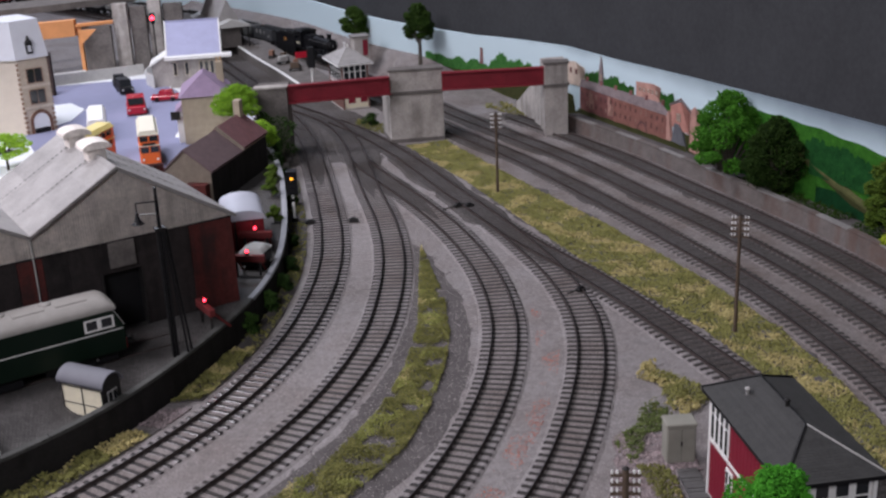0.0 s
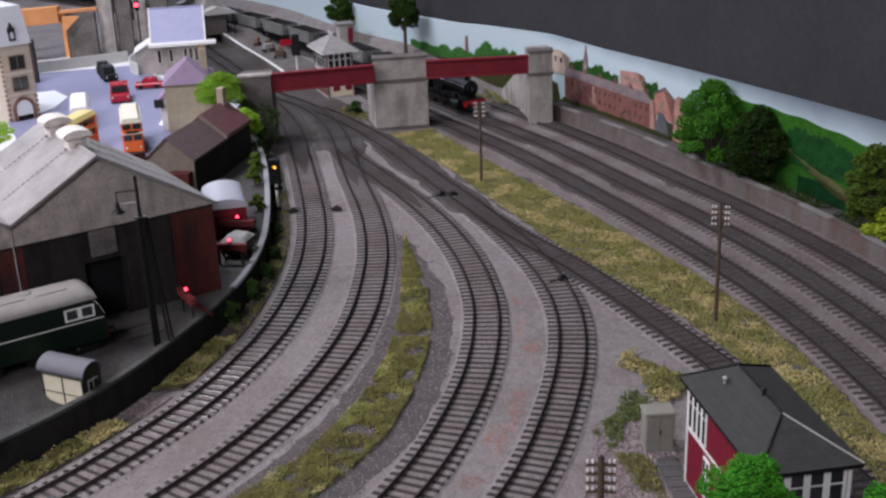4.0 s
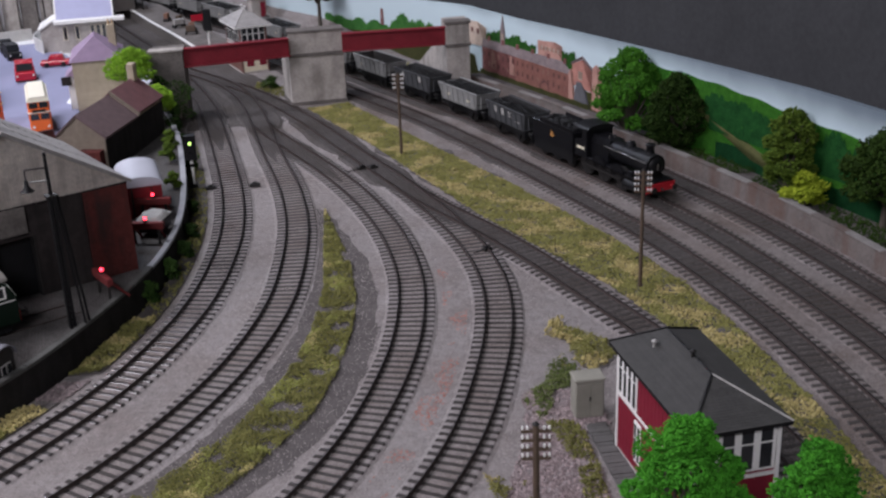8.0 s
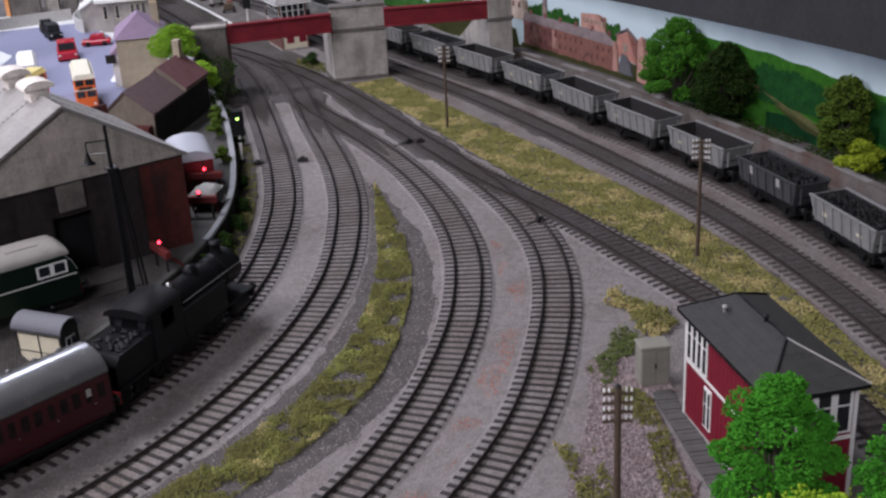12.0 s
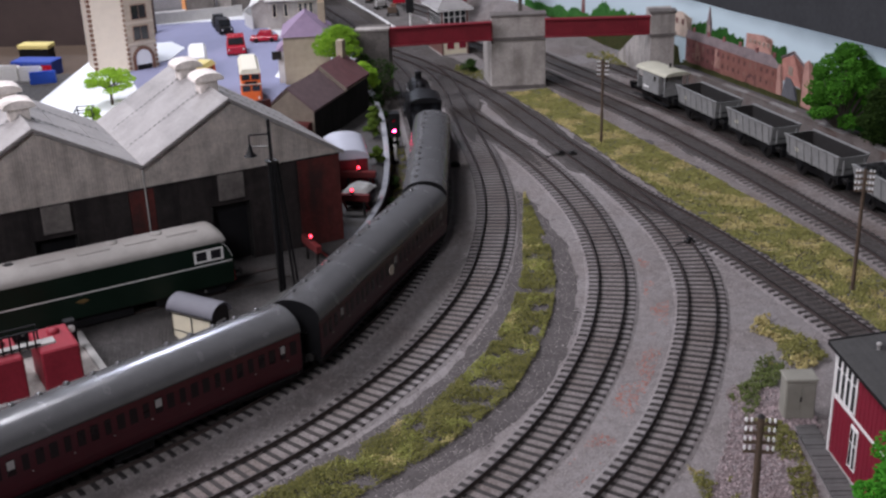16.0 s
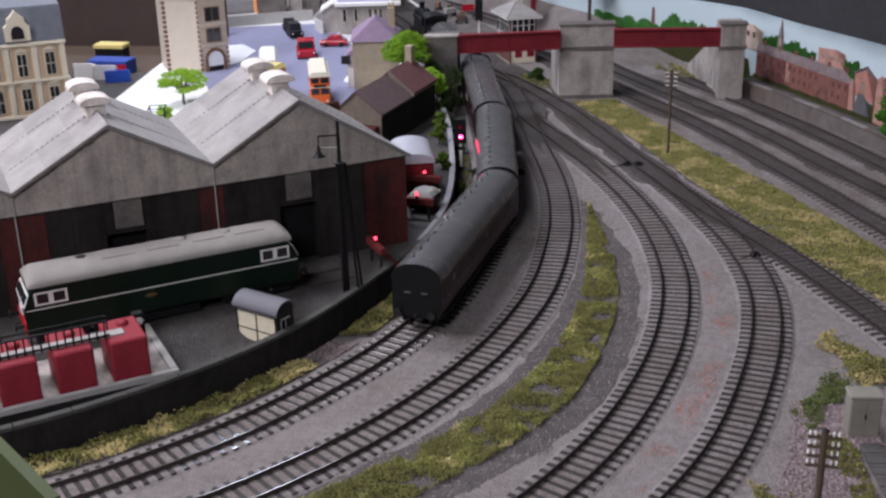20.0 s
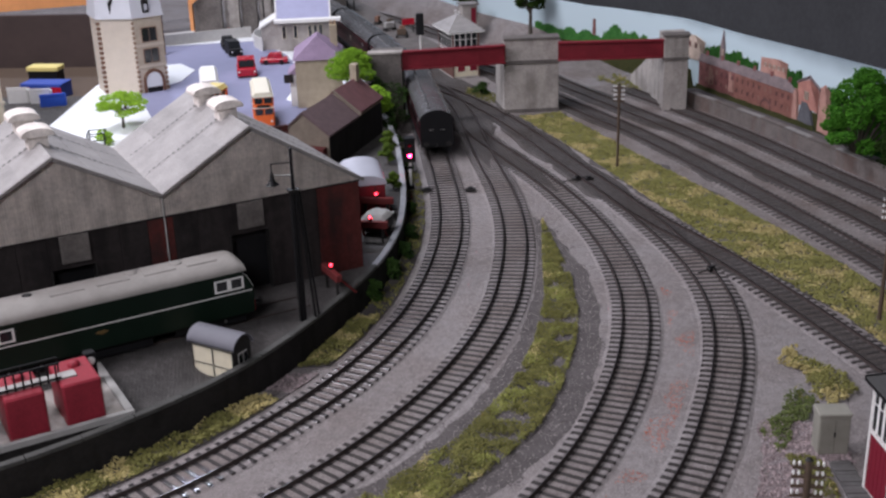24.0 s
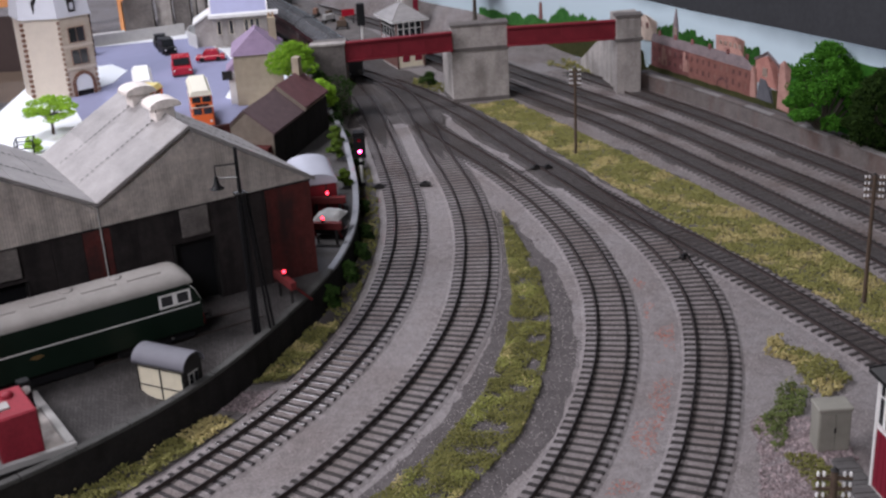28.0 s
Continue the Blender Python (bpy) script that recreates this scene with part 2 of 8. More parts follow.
nt.links.new(next(n for n in nt.nodes if n.type == "TEX_COORD").outputs["Object"], turn_.inputs[0])
nt.links.new(turn_.outputs[0], brick.inputs["Vector"])
mult.data_type, mult.blend_type = "RGBA", "MULTIPLY"
mult.inputs[0].default_value = 1.0
nt.links.new(nt.nodes["Principled BSDF"].inputs["Base Color"].links[0].from_socket, mult.inputs[6])
nt.links.new(brick.outputs["Color"], mult.inputs[7])
nt.links.new(mult.outputs[2], nt.nodes["Principled BSDF"].inputs["Base Color"])
BOWL = mat("orange_plywood", (0.75, 0.33, 0.13), 0.7, var=0.15, scale=60)
LIT_COPING = mat("lit_wall_coping", (0.31, 0.315, 0.335), 0.8, var=0.2, scale=120, fine=900, spec=0.2)
CLIP_GREY = mat("clip_grey", (0.11, 0.11, 0.11), 0.7, var=0.2, scale=200)
ROOM_WALL = mat("dark_grey_room_wall", (0.048, 0.049, 0.052), 0.9, var=0.22, scale=14, fine=200, bump=0.05, spec=0.1)
CEILING = mat("dull_ceiling", (0.20, 0.195, 0.195), 0.9, var=0.06, scale=6, bump=0.02, spec=0.1)
CARPET = mat("dark_brown_shelving", (0.06, 0.042, 0.038), 0.9, var=0.3, scale=30)

# ---- building helpers (all lengths below are in centimetres) ----
class Shape:
    """Collects faces of one part, in centimetres."""

    def __init__(self):
        self.v, self.f, self.s, self.mi = [], [], [], []

    def add(self, verts, faces, m=None, smooth=False, mi=0):
        n = len(self.v)
        self.v += [tuple(m @ Vector(p)) for p in verts] if m is not None else [tuple(p) for p in verts]
        self.f += [tuple(i + n for i in f) for f in faces]
        self.s += [smooth] * len(faces)
        self.mi += [mi] * len(faces)
        return self

    def box(self, x0, x1, y0, y1, z0, z1, m=None, c=0.0, mi=0):
        if c <= 0:
            v = [(x0, y0, z0), (x1, y0, z0), (x1, y1, z0), (x0, y1, z0), (x0, y0, z1), (x1, y0, z1), (x1, y1, z1), (x0, y1, z1)]
            f = [(0, 3, 2, 1), (4, 5, 6, 7), (0, 1, 5, 4), (1, 2, 6, 5), (2, 3, 7, 6), (3, 0, 4, 7)]
            return self.add(v, f, m, mi=mi)
        c = min(c, 0.45 * min(x1 - x0, y1 - y0, z1 - z0))
        ring = [(x0 + c, y0), (x1 - c, y0), (x1, y0 + c), (x1, y1 - c), (x1 - c, y1), (x0 + c, y1), (x0, y1 - c), (x0, y0 + c)]
        inner = [(x0 + c, y0 + c), (x1 - c, y0 + c), (x1 - c, y0 + c), (x1 - c, y1 - c), (x1 - c, y1 - c), (x0 + c, y1 - c), (x0 + c, y1 - c), (x0 + c, y0 + c)]
        v = [(*p, z0) for p in ring] + [(*p, z1 - c) for p in ring] + [(*p, z1) for p in inner]
        f = [tuple(reversed(range(8)))]
        for i in range(8):
            j = (i + 1) % 8
            f.append((i, j, 8 + j, 8 + i))
            f.append((8 + i, 8 + j, 16 + j, 16 + i))
        f.append((16, 17, 19, 21))
        return self.add(v, f, m, mi=mi)

    def cyl(self, p0, p1, r0, r1=None, n=10, m=None, smooth=True, mi=0):
        r1 = r0 if r1 is None else r1
        a, b = Vector(p0), Vector(p1)
        q = (b - a).to_track_quat("Z", "Y").to_matrix()
        v, f = [], []
        for c, r in ((a, r0), (b, r1)):
            for i in range(n):
                t = 2 * math.pi * i / n
                v.append(c + q @ Vector((r * math.cos(t), r * math.sin(t), 0)))
        for i in range(n):
            j = (i + 1) % n
            f.append((i, j, n + j, n + i))
        self.add(v, f, m, smooth, mi)
        return self.add(v, [tuple(reversed(range(n))), tuple(range(n, 2 * n))], m, False, mi)

    def turned(self, rings, n=12, m=None, mi=0):
        """A turned body: rings of (z, radius) about the z axis."""
        v = [(r * math.cos(2 * math.pi * i / n), r * math.sin(2 * math.pi * i / n), z) for z, r in rings for i in range(n)]
        f = [(k * n + i, k * n + (i + 1) % n, (k + 1) * n + (i + 1) % n, (k + 1) * n + i) for k in range(len(rings) - 1) for i in range(n)]
        f.append(tuple(range((len(rings) - 1) * n, len(rings) * n)))
        return self.add(v, f, m, True, mi)

    def prism(self, outline, a0, a1, axis="y", m=None, smooth=False, mi=0):
        """An outline in two axes pushed along the third from a0 to a1."""
        n = len(outline)
        put = {"x": lambda p, a: (a, p[0], p[1]), "y": lambda p, a: (p[0], a, p[1]), "z": lambda p, a: (p[0], p[1], a)}[axis]
        v = [put(p, a0) for p in outline] + [put(p, a1) for p in outline]
        self.add(v, [(i, (i + 1) % n, n + (i + 1) % n, n + i) for i in range(n)], m, smooth, mi)
        return self.add(v, [tuple(reversed(range(n))), tuple(range(n, 2 * n))], m, False, mi)

    def sweep(self, line, section, close=False, smooth=False, mi=0, caps=True):
        """A section of (across, up) pairs carried along a plan line of (x, y, z)."""
        k, n = len(section), len(line)
        v = []
        for i, p in enumerate(line):
            a, b = line[max(0, i - 1)], line[min(n - 1, i + 1)]
            d = Vector((b[0] - a[0], b[1] - a[1]))
            d.normalize()
            for s, u in section:
                v.append((p[0] + d.y * s, p[1] - d.x * s, p[2] + u))
        rng = range(k) if close else range(k - 1)
        f = [(i * k + j, (i + 1) * k + j, (i + 1) * k + (j + 1) % k, i * k + (j + 1) % k) for i in range(n - 1) for j in rng]
        self.add(v, f, None, smooth, mi)
        if close and caps:
            self.add(v, [tuple(range(k)), tuple(reversed(range((n - 1) * k, n * k)))], None, False, mi)
        return self

    def blob(self, c, r, seed=0, n=6, k=4, squash=1.0, mi=0):
        """A small uneven clump."""
        rnd = random.Random(seed)
        v, f = [(c[0], c[1], c[2] - r * squash)], []
        for j in range(1, k):
            ph = math.pi * j / k
            for i in range(n):
                t = 2 * math.pi * (i + 0.5 * j) / n
                q = r * rnd.uniform(0.72, 1.2)
                v.append((c[0] + q * math.sin(ph) * math.cos(t), c[1] + q * math.sin(ph) * math.sin(t), c[2] - q * squash * math.cos(ph)))
        v.append((c[0], c[1], c[2] + r * squash))
        top = len(v) - 1
        for i in range(n):
            f.append((0, 1 + (i + 1) % n, 1 + i))
            f.append((top, top - n + i, top - n + (i + 1) % n))
        for j in range(k - 2):
            for i in range(n):
                a, b = 1 + j * n + i, 1 + j * n + (i + 1) % n
                f.append((a, b, b + n, a + n))
        return self.add(v, f, None, False, mi)

    def mesh(self, name, mats):
        me = bpy.data.meshes.new(name)
        me.from_pydata((np.array(self.v, dtype=float) * CM).tolist(), [], self.f)
        for m in mats if isinstance(mats, (list, tuple)) else [mats]:
            me.materials.append(m)
        me.polygons.foreach_set("use_smooth", self.s)
        if any(self.mi):
            me.polygons.foreach_set("material_index", self.mi)
        me.update()
        return me


def part(name, shape, mats, parent=None, label="", at=None):
    """Links a shape as one mesh object under a thing or a part. at: its pose in the parent, in centimetres."""
    ob = new(name, shape if isinstance(shape, bpy.types.Mesh) else shape.mesh(name, mats))
    ob.parent = parent
    if at is not None:
        ob.matrix_local = at
    return tagged(ob, label) if label else ob


def cm(x, y, z, rx=0, ry=0, rz=0):
    return pose(x * CM, y * CM, z * CM, rx, ry, rz)


def thing(name, label, category, at=None, group="", kind=""):
    ob = new(name)
    ob.empty_display_size = 0.01
    if at is not None:
        ob.matrix_basis = at
    return tagged(ob, label, category, group, kind)


def solid(name, shape, mats, label, category, kind="", group=""):
    """A thing made of a single mesh."""
    return tagged(part(name, shape, mats), label, category, group, kind)


def curve(points, step=1.0):
    """A smooth plan line through the points, resampled to even steps: an array of (x, y)."""
    p = np.array(points, float)
    p = np.vstack([2 * p[0] - p[1], p, 2 * p[-1] - p[-2]])
    out = []
    for i in range(1, len(p) - 2):
        n = max(4, int(np.linalg.norm(p[i + 1] - p[i]) / 0.25))
        d1 = np.linalg.norm(p[i + 1] - p[i])
        m0 = (p[i + 1] - p[i - 1]) / (d1 + np.linalg.norm(p[i] - p[i - 1])) * d1
        m1 = (p[i + 2] - p[i]) / (d1 + np.linalg.norm(p[i + 2] - p[i + 1])) * d1
        for t in np.arange(n) / n:
            out.append((2 * t**3 - 3 * t**2 + 1) * p[i] + (t**3 - 2 * t**2 + t) * m0 + (-2 * t**3 + 3 * t**2) * p[i + 1] + (t**3 - t**2) * m1)
    out.append(p[-2])
    out = np.array(out)
    for _ in range(12):
        out[4:-4] = 0.5 * out[4:-4] + 0.25 * (out[:-8] + out[8:])
    s = np.r_[0, np.cumsum(np.linalg.norm(np.diff(out, axis=0), axis=1))]
    t = np.arange(0, s[-1], step)
    return np.stack([np.interp(t, s, out[:, 0]), np.interp(t, s, out[:, 1])], 1)


def along(line, s, step=1.0):
    """Place on a resampled line at the distance s from its start; runs on straight past its ends."""
    i = int(np.clip(math.floor(s / step), 0, len(line) - 2))
    return line[i] + (line[i + 1] - line[i]) * (s / step - i)


def offset(line, d):
    t = np.gradient(line, axis=0)
    t /= np.linalg.norm(t, axis=1)[:, None]
    return line + np.stack([t[:, 1], -t[:, 0]], 1) * d


def flat(line, z=0.0):
    return [(x, y, z) for x, y in line]

# ---- plan lines of the tracks ----
LINES = {
    "t1": [(-330, 21), (-120, 21.5), (-70, 22), (-50, 23), (-38, 25.2), (-29, 28.6), (-22, 33.0), (-17.6, 37.0), (-14.15, 40.6), (-11.6, 44.5), (-9, 48.6),
           (-6.7, 53.8), (-4.6, 61), (-3.5, 70), (-3.35, 76.2), (-3.8, 83), (-4.5, 88.8), (-5.6, 96.5), (-6.9, 105), (-8.6, 115), (-11, 124), (-13.7, 132),
           (-16, 138.5), (-19.2, 148), (-24, 160), (-32.5, 180), (-50, 210), (-80, 246)],
    "t2": [(-110, 14.5), (-60, 16), (-36, 20.5), (-24, 25.6), (-16, 31), (-11, 35.8), (-7.4, 40.1), (-5.2, 43.7), (-2.9, 48), (-0.8, 53.5), (0.9, 60.3), (1.75, 69.7),
           (1.8, 75.4), (1.2, 83), (0.25, 89.2), (-1, 96.3), (-2.6, 107.8), (-4.3, 117), (-7.2, 125), (-11.6, 131.6), (-15.2, 137)],
    "t3": [(-60, 6), (-30, 13), (-14, 20.5), (-6, 26), (-1, 31), (1.9, 35), (4.2, 39), (5.8, 42.5), (7.05, 46.1), (8.7, 51.9), (9.85, 60.6), (9.8, 64.8), (9.45, 69),
           (8.8, 73.5), (7, 81), (4.6, 88.1), (2.2, 94), (0.1, 99.2), (-1.75, 103.4), (-2.6, 107.8)],
    "t4": [(-40, 3), (-18, 12), (-4, 21.5), (3, 27.5), (7.2, 33.2), (10.2, 38.4), (11.9, 42.7), (13.6, 48.3), (14.5, 51.8), (15.4, 57.4), (15.6, 61.6), (15.3, 65.5),
           (14.5, 70.5), (13, 76), (11.2, 82), (9.2, 87.5), (6.8, 94), (3.9, 102.5), (1.0, 110.0), (-1.6, 115.6), (-4.3, 121), (-7.4, 125.6)],
    "t5": [(29, -60), (29, 0), (28.5, 20), (27.6, 34), (26.3, 42), (24.8, 48), (22.6, 54.5), (20.4, 60.8), (18, 67.2), (15.8, 72), (13.4, 76.6), (11.55, 81.0), (9.2, 87.5)],
    "a": [(33.2, -180), (33.2, 0), (33.2, 20), (32.9, 38), (32.4, 44.6), (31.7, 51.3), (30.4, 58.6), (28.5, 66.3), (24, 79.6), (19.3, 92.2), (14.6, 103.6), (9.0, 114.6),
          (3.0, 126.4), (-2.2, 136.6), (-8.4, 147.4), (-14.6, 157.6), (-23.5, 173), (-33, 188), (-56, 218), (-90, 252)],
    "b": [(38, -330), (38, 0), (38, 15), (37.7, 36), (37.1, 44), (36.2, 51.5), (34.9, 59), (33.1, 67), (30.2, 76), (24.8, 90), (20.4, 101.4), (15.4, 111.6), (8.9, 124.4),
          (3.4, 136.2), (-1.9, 146.6), (-7.0, 156.6), (-16.2, 172), (-26.5, 187), (-51, 217), (-86, 250), (-120, 275), (-160, 294), (-210, 298)],
    "c": [(42.8, -180), (42.8, 0), (42.6, 30), (42, 41), (41, 50), (39.5, 59), (37.6, 67.6), (34.9, 76.6), (29.7, 90.4), (25.2, 102), (20.4, 112.2), (14, 124.8)],
}
T = {k: curve(v) for k, v in LINES.items()}

# ---- ground ----
ground = Shape()
xs, ys = np.linspace(-360, 130, 50), np.linspace(-360, 400, 77)
ground.add([(x, y, -0.06) for y in ys for x in xs],
           [(j * 50 + i, j * 50 + i + 1, (j + 1) * 50 + i + 1, (j + 1) * 50 + i) for j in range(76) for i in range(49)])
solid("ground", ground, BALLAST, "pale grey chippings spread over the baseboard", "ground", "structure")


def strip(name, line, half, z, material, label, rough=0.35, seed=0, lo=None, hi=None, taper=0):
    """A bed along a line, with ragged edges."""
    rnd = np.random.RandomState(seed)
    pts = [p for p in line if (lo is None or p[1] > lo) and (hi is None or p[1] < hi)]
    n = len(pts)
    wob = [np.convolve(rnd.randn(n + 8), np.ones(5) / 5, "same")[4:-4] * rough for _ in range(2)]
    t = np.gradient(np.array(pts), axis=0)
    t /= np.linalg.norm(t, axis=1)[:, None]
    v, f = [], []
    for i, p in enumerate(pts):
        nx, ny = t[i][1], -t[i][0]
        f_t = min(1.0, (i + 0.3) / taper, (n - i - 0.7) / taper) if taper else 1.0
        for k, s in enumerate((-half - 0.35 + wob[0][i], -half + wob[0][i], 0, half + wob[1][i], half + 0.35 + wob[1][i])):
            v.append((p[0] + nx * s * f_t, p[1] + ny * s * f_t, z if 0 < k < 4 else -0.07))
    f = [(i * 5 + j, i * 5 + j + 1, i * 5 + j + 6, i * 5 + j + 5) for i in range(n - 1) for j in range(4)]
    s = Shape().add(v, [tuple(reversed(q)) for q in f])
    return solid(name, s, material, label, "ballast", "structure")


for n_t, k in enumerate(("t1", "t2", "t3", "t4", "t5", "a", "b", "c")):
    strip("ballast_infill", T[k], 1.45, 0.052 + 0.002 * n_t, BALLAST if k[0] == "t" else BALLAST_MAIN, "stone ballast packed between the sleepers", 0.1, 40 + n_t, -60, 215)
strip("main_line_bed", T["b"], 8.3, -0.03, BALLAST_MAIN, "brown-grey stone ballast under the main line", 0.5, 1, -180, 124)
for n_t, (k, lo) in enumerate((("t1", 8), ("t2", 8), ("t3", 8), ("t4", 8))):
    strip("oily_trackbed", T[k], 0.72, 0.0685 + 0.0004 * n_t, BALLAST_MAIN, "oil-stained ballast between the rails", 0.18, 60 + n_t, lo, 120, 16)
for k in ("a", "b", "c"):
    strip("trackbed", T[k], 0.8, 0.072 + 0.001 * (ord(k) - 97), SOOT, "oil-darkened ballast between the main line rails", 0.2, 3, -180, 250)
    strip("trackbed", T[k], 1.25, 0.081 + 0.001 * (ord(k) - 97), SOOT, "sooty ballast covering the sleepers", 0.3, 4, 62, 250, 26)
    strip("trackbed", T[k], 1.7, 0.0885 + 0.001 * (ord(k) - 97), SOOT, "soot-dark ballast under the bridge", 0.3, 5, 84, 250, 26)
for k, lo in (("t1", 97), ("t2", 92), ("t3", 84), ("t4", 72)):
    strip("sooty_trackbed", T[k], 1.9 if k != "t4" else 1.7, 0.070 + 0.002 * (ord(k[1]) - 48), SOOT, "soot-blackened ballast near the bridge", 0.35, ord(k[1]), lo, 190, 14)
strip("sooty_trackbed", T["t5"], 1.0, 0.081, SOOT, "soot-blackened ballast of a siding", 0.2, 9, 20, 82)
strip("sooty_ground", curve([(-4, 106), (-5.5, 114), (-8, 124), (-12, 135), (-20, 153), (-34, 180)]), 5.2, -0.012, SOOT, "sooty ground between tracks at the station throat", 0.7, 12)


# ---- tracks ----
MAIN_SLEEPER = mat("dusty_main_line_sleeper", (0.062, 0.055, 0.052), 0.6, var=0.35, scale=400, fine=2000, island=0.14, spec=0.25, bump=0.12)
POLISHED_SLEEPER_ME = Shape().box(-0.15, 0.15, -1.58, 1.58, -0.05, 0.10, c=0.03).mesh("sleeper", POLISHED_SLEEPER)
MAIN_SLEEPER_ME = Shape().box(-0.15, 0.15, -1.58, 1.58, -0.05, 0.10, c=0.03).mesh("sleeper", MAIN_SLEEPER)
SLEEPER_ME = Shape().box(-0.15, 0.15, -1.58, 1.58, -0.05, 0.10, c=0.03).mesh("sleeper", SLEEPER)
RAIL_SECTION = [(-0.06, 0.0), (-0.022, 0.05), (-0.022, 0.16), (-0.04, 0.2), (-0.04, 0.22), (0.04, 0.22), (0.04, 0.2), (0.022, 0.16), (0.022, 0.05), (0.06, 0.0)]
CHAIR = Shape()
for y in (-0.85, 0.85):
    CHAIR.box(-0.1, 0.1, y - 0.14, y + 0.14, 0.09, 0.14)


def track(key, label, near=(28, 117), gap=0.70, start=0.0, end=None):
    line = T[key]
    th = thing("railway_track", label, "track", group="railway tracks", kind="structure")
    total = len(line) - 2.0
    end = min(total, end or total)
    pts = [along(line, s) for s in np.arange(start, end, 1.0)]
    for side in (-0.875, 0.875):
        rail = Shape().sweep(flat(offset(np.array(pts), side), 0.10), RAIL_SECTION, close=True)
        head = Shape().sweep(flat(offset(np.array(pts), side), 0.324), [(0.042, 0.0), (-0.042, 0.0)])
        r = part("rail", rail, RAIL_SIDE, th)
        part("rail_head", head, RAIL_TOP, r, "polished running surface")
    rest = Shape()
    for s in np.arange(start + 0.3, end - 0.3, gap):
        p, q = along(line, s - 0.2), along(line, s + 0.2)
        m = pose(*((p + q) / 2), random.uniform(-0.015, 0.005), 0, 0, math.degrees(math.atan2(q[1] - p[1], q[0] - p[0])) + random.uniform(-1, 1))
        if near[0] < p[1] < near[1] and -27 < p[0] < 46:
            part("sleeper", POLISHED_SLEEPER_ME if key == "t1" else MAIN_SLEEPER_ME if key in "abc" else SLEEPER_ME, None, th, at=cm(0, 0, 0) @ Matrix.Translation(m.translation * CM) @ m.to_quaternion().to_matrix().to_4x4())
        elif p[0] > -160 and -130 < p[1] < 235:
            rest.box(-0.15, 0.15, -1.58, 1.58, -0.05, 0.10, m)
        if p[0] > -60 and -20 < p[1] < 200:
            rest.add(CHAIR.v, CHAIR.f, m)
    tagged(part("sleepers_and_chairs", rest, MAIN_SLEEPER if key in "abc" else SLEEPER, th), kind="stuff")
    return th


track("t1", "curved plain track with dark rails and weathered sleepers beside the yard wall")
track("t2", "curved plain track with dark rails and weathered sleepers")
track("t3", "curved plain track with dark rails beside the weedy bank")
track("t4", "curved plain track with dark rails joining the siding at a turnout")
track("t5", "straight siding track with rusty rails behind the signal box")
track("a", "main line track on oil-dark ballast beside the grass bank")
track("b", "main line track on oil-dark ballast used by the coal train")
track("c", "main line track on oil-dark ballast beside the stone wall")


# ---- walls, yard and town level ----
YARD_WALL = curve([(-60, 26.6), (-45, 28.8), (-35, 31.3), (-28.7, 33.9), (-25.5, 35.9), (-23.2, 37.6), (-21.0, 39.6), (-18.7, 42.0), (-16.3, 44.7), (-13.85, 48.2), (-11.65, 52.9), (-10.0, 57.2), (-8.2, 62.5),
                   (-7.2, 68.6), (-7.1, 74.5), (-7.6, 81.3), (-8.3, 87), (-9.4, 95), (-10.9, 102.2), (-12.5, 109)], 1.0)
wall = thing("yard_retaining_wall", "low dark brick retaining wall with grey coping round the yard", "wall", kind="structure")
part("wall_body", Shape().sweep(flat(YARD_WALL, 0), [(0.25, -0.1), (0.2, 2.0), (-0.14, 2.0), (-0.14, -0.1)], close=True), DARK_WALL, wall)
for i in range(0, len(YARD_WALL) - 2, 3):
    seg = YARD_WALL[i:i + 4]
    if len(seg) > 1:
        d = (seg[-1] - seg[0]) / np.linalg.norm(seg[-1] - seg[0]) * 0.03
        seg = np.array(seg, float)
        seg[0], seg[-1] = seg[0] + d, seg[-1] - d
        # Same stone in two tones: dim at the near end, light-struck beyond y 62.
        part("coping_stone", Shape().sweep(flat(seg, 2.0), [(0.28, 0.0), (0.28, 0.17), (0.24, 0.22), (-0.16, 0.22), (-0.2, 0.17), (-0.2, 0.0)], close=True), SHADED_COPING if seg[0][1] < 62 else LIT_COPING, wall)


def area(name, outline, z0, z1, material, label, category="ground"):
    return solid(name, Shape().prism(outline, z0, z1, "z"), material, label, category, "structure")


def yard_height(y, d):
    """The yard falls away towards the foot of the wall at its near end."""
    near = min(1.0, max(0.0, (53.5 - y) / 3.5))
    f = min(1.0, max(0.0, (d - 2.4) / 2.2))
    return 1.95 - 0.95 * near * (1 - f * f * (3 - 2 * f))


falls = (0.15, 0.9, 1.6, 2.3, 3.0, 3.7, 4.4, 5.0)
rows_ = [offset(YARD_WALL, -d) for d in falls]
n_w = len(YARD_WALL)
yard_edge = Shape().add([(p[0], p[1], yard_height(p[1], d)) for line_, d in zip(rows_, falls) for p in line_],
                        [(k * n_w + i, (k + 1) * n_w + i, (k + 1) * n_w + i + 1, k * n_w + i + 1) for k in range(len(falls) - 1) for i in range(n_w - 1)], smooth=True)
solid("yard_ground", yard_edge, YARD, "grey setts of the goods yard falling to the wall", "yard", "structure")
inner = [tuple(p) for p in rows_[-1]]
area("yard_ground", inner[:: 2] + [inner[-1], (-19, 110), (-19, 116), (-60, 116), (-110, 90), (-110, 34)], 0.4, 1.95, YARD, "grey setts and cinders of the goods yard", "yard")
area("town_board", [(-47.2, 121), (-46, 100), (-40.6, 87.5), (-31, 77), (-26, 76), (-21, 92), (-15.6, 107), (-15.2, 121), (-19.6, 130), (-24, 139), (-30, 152), (-48, 152)], 1.9, 2.05,
     BOARD, "bare white card base of the unfinished town", "board")
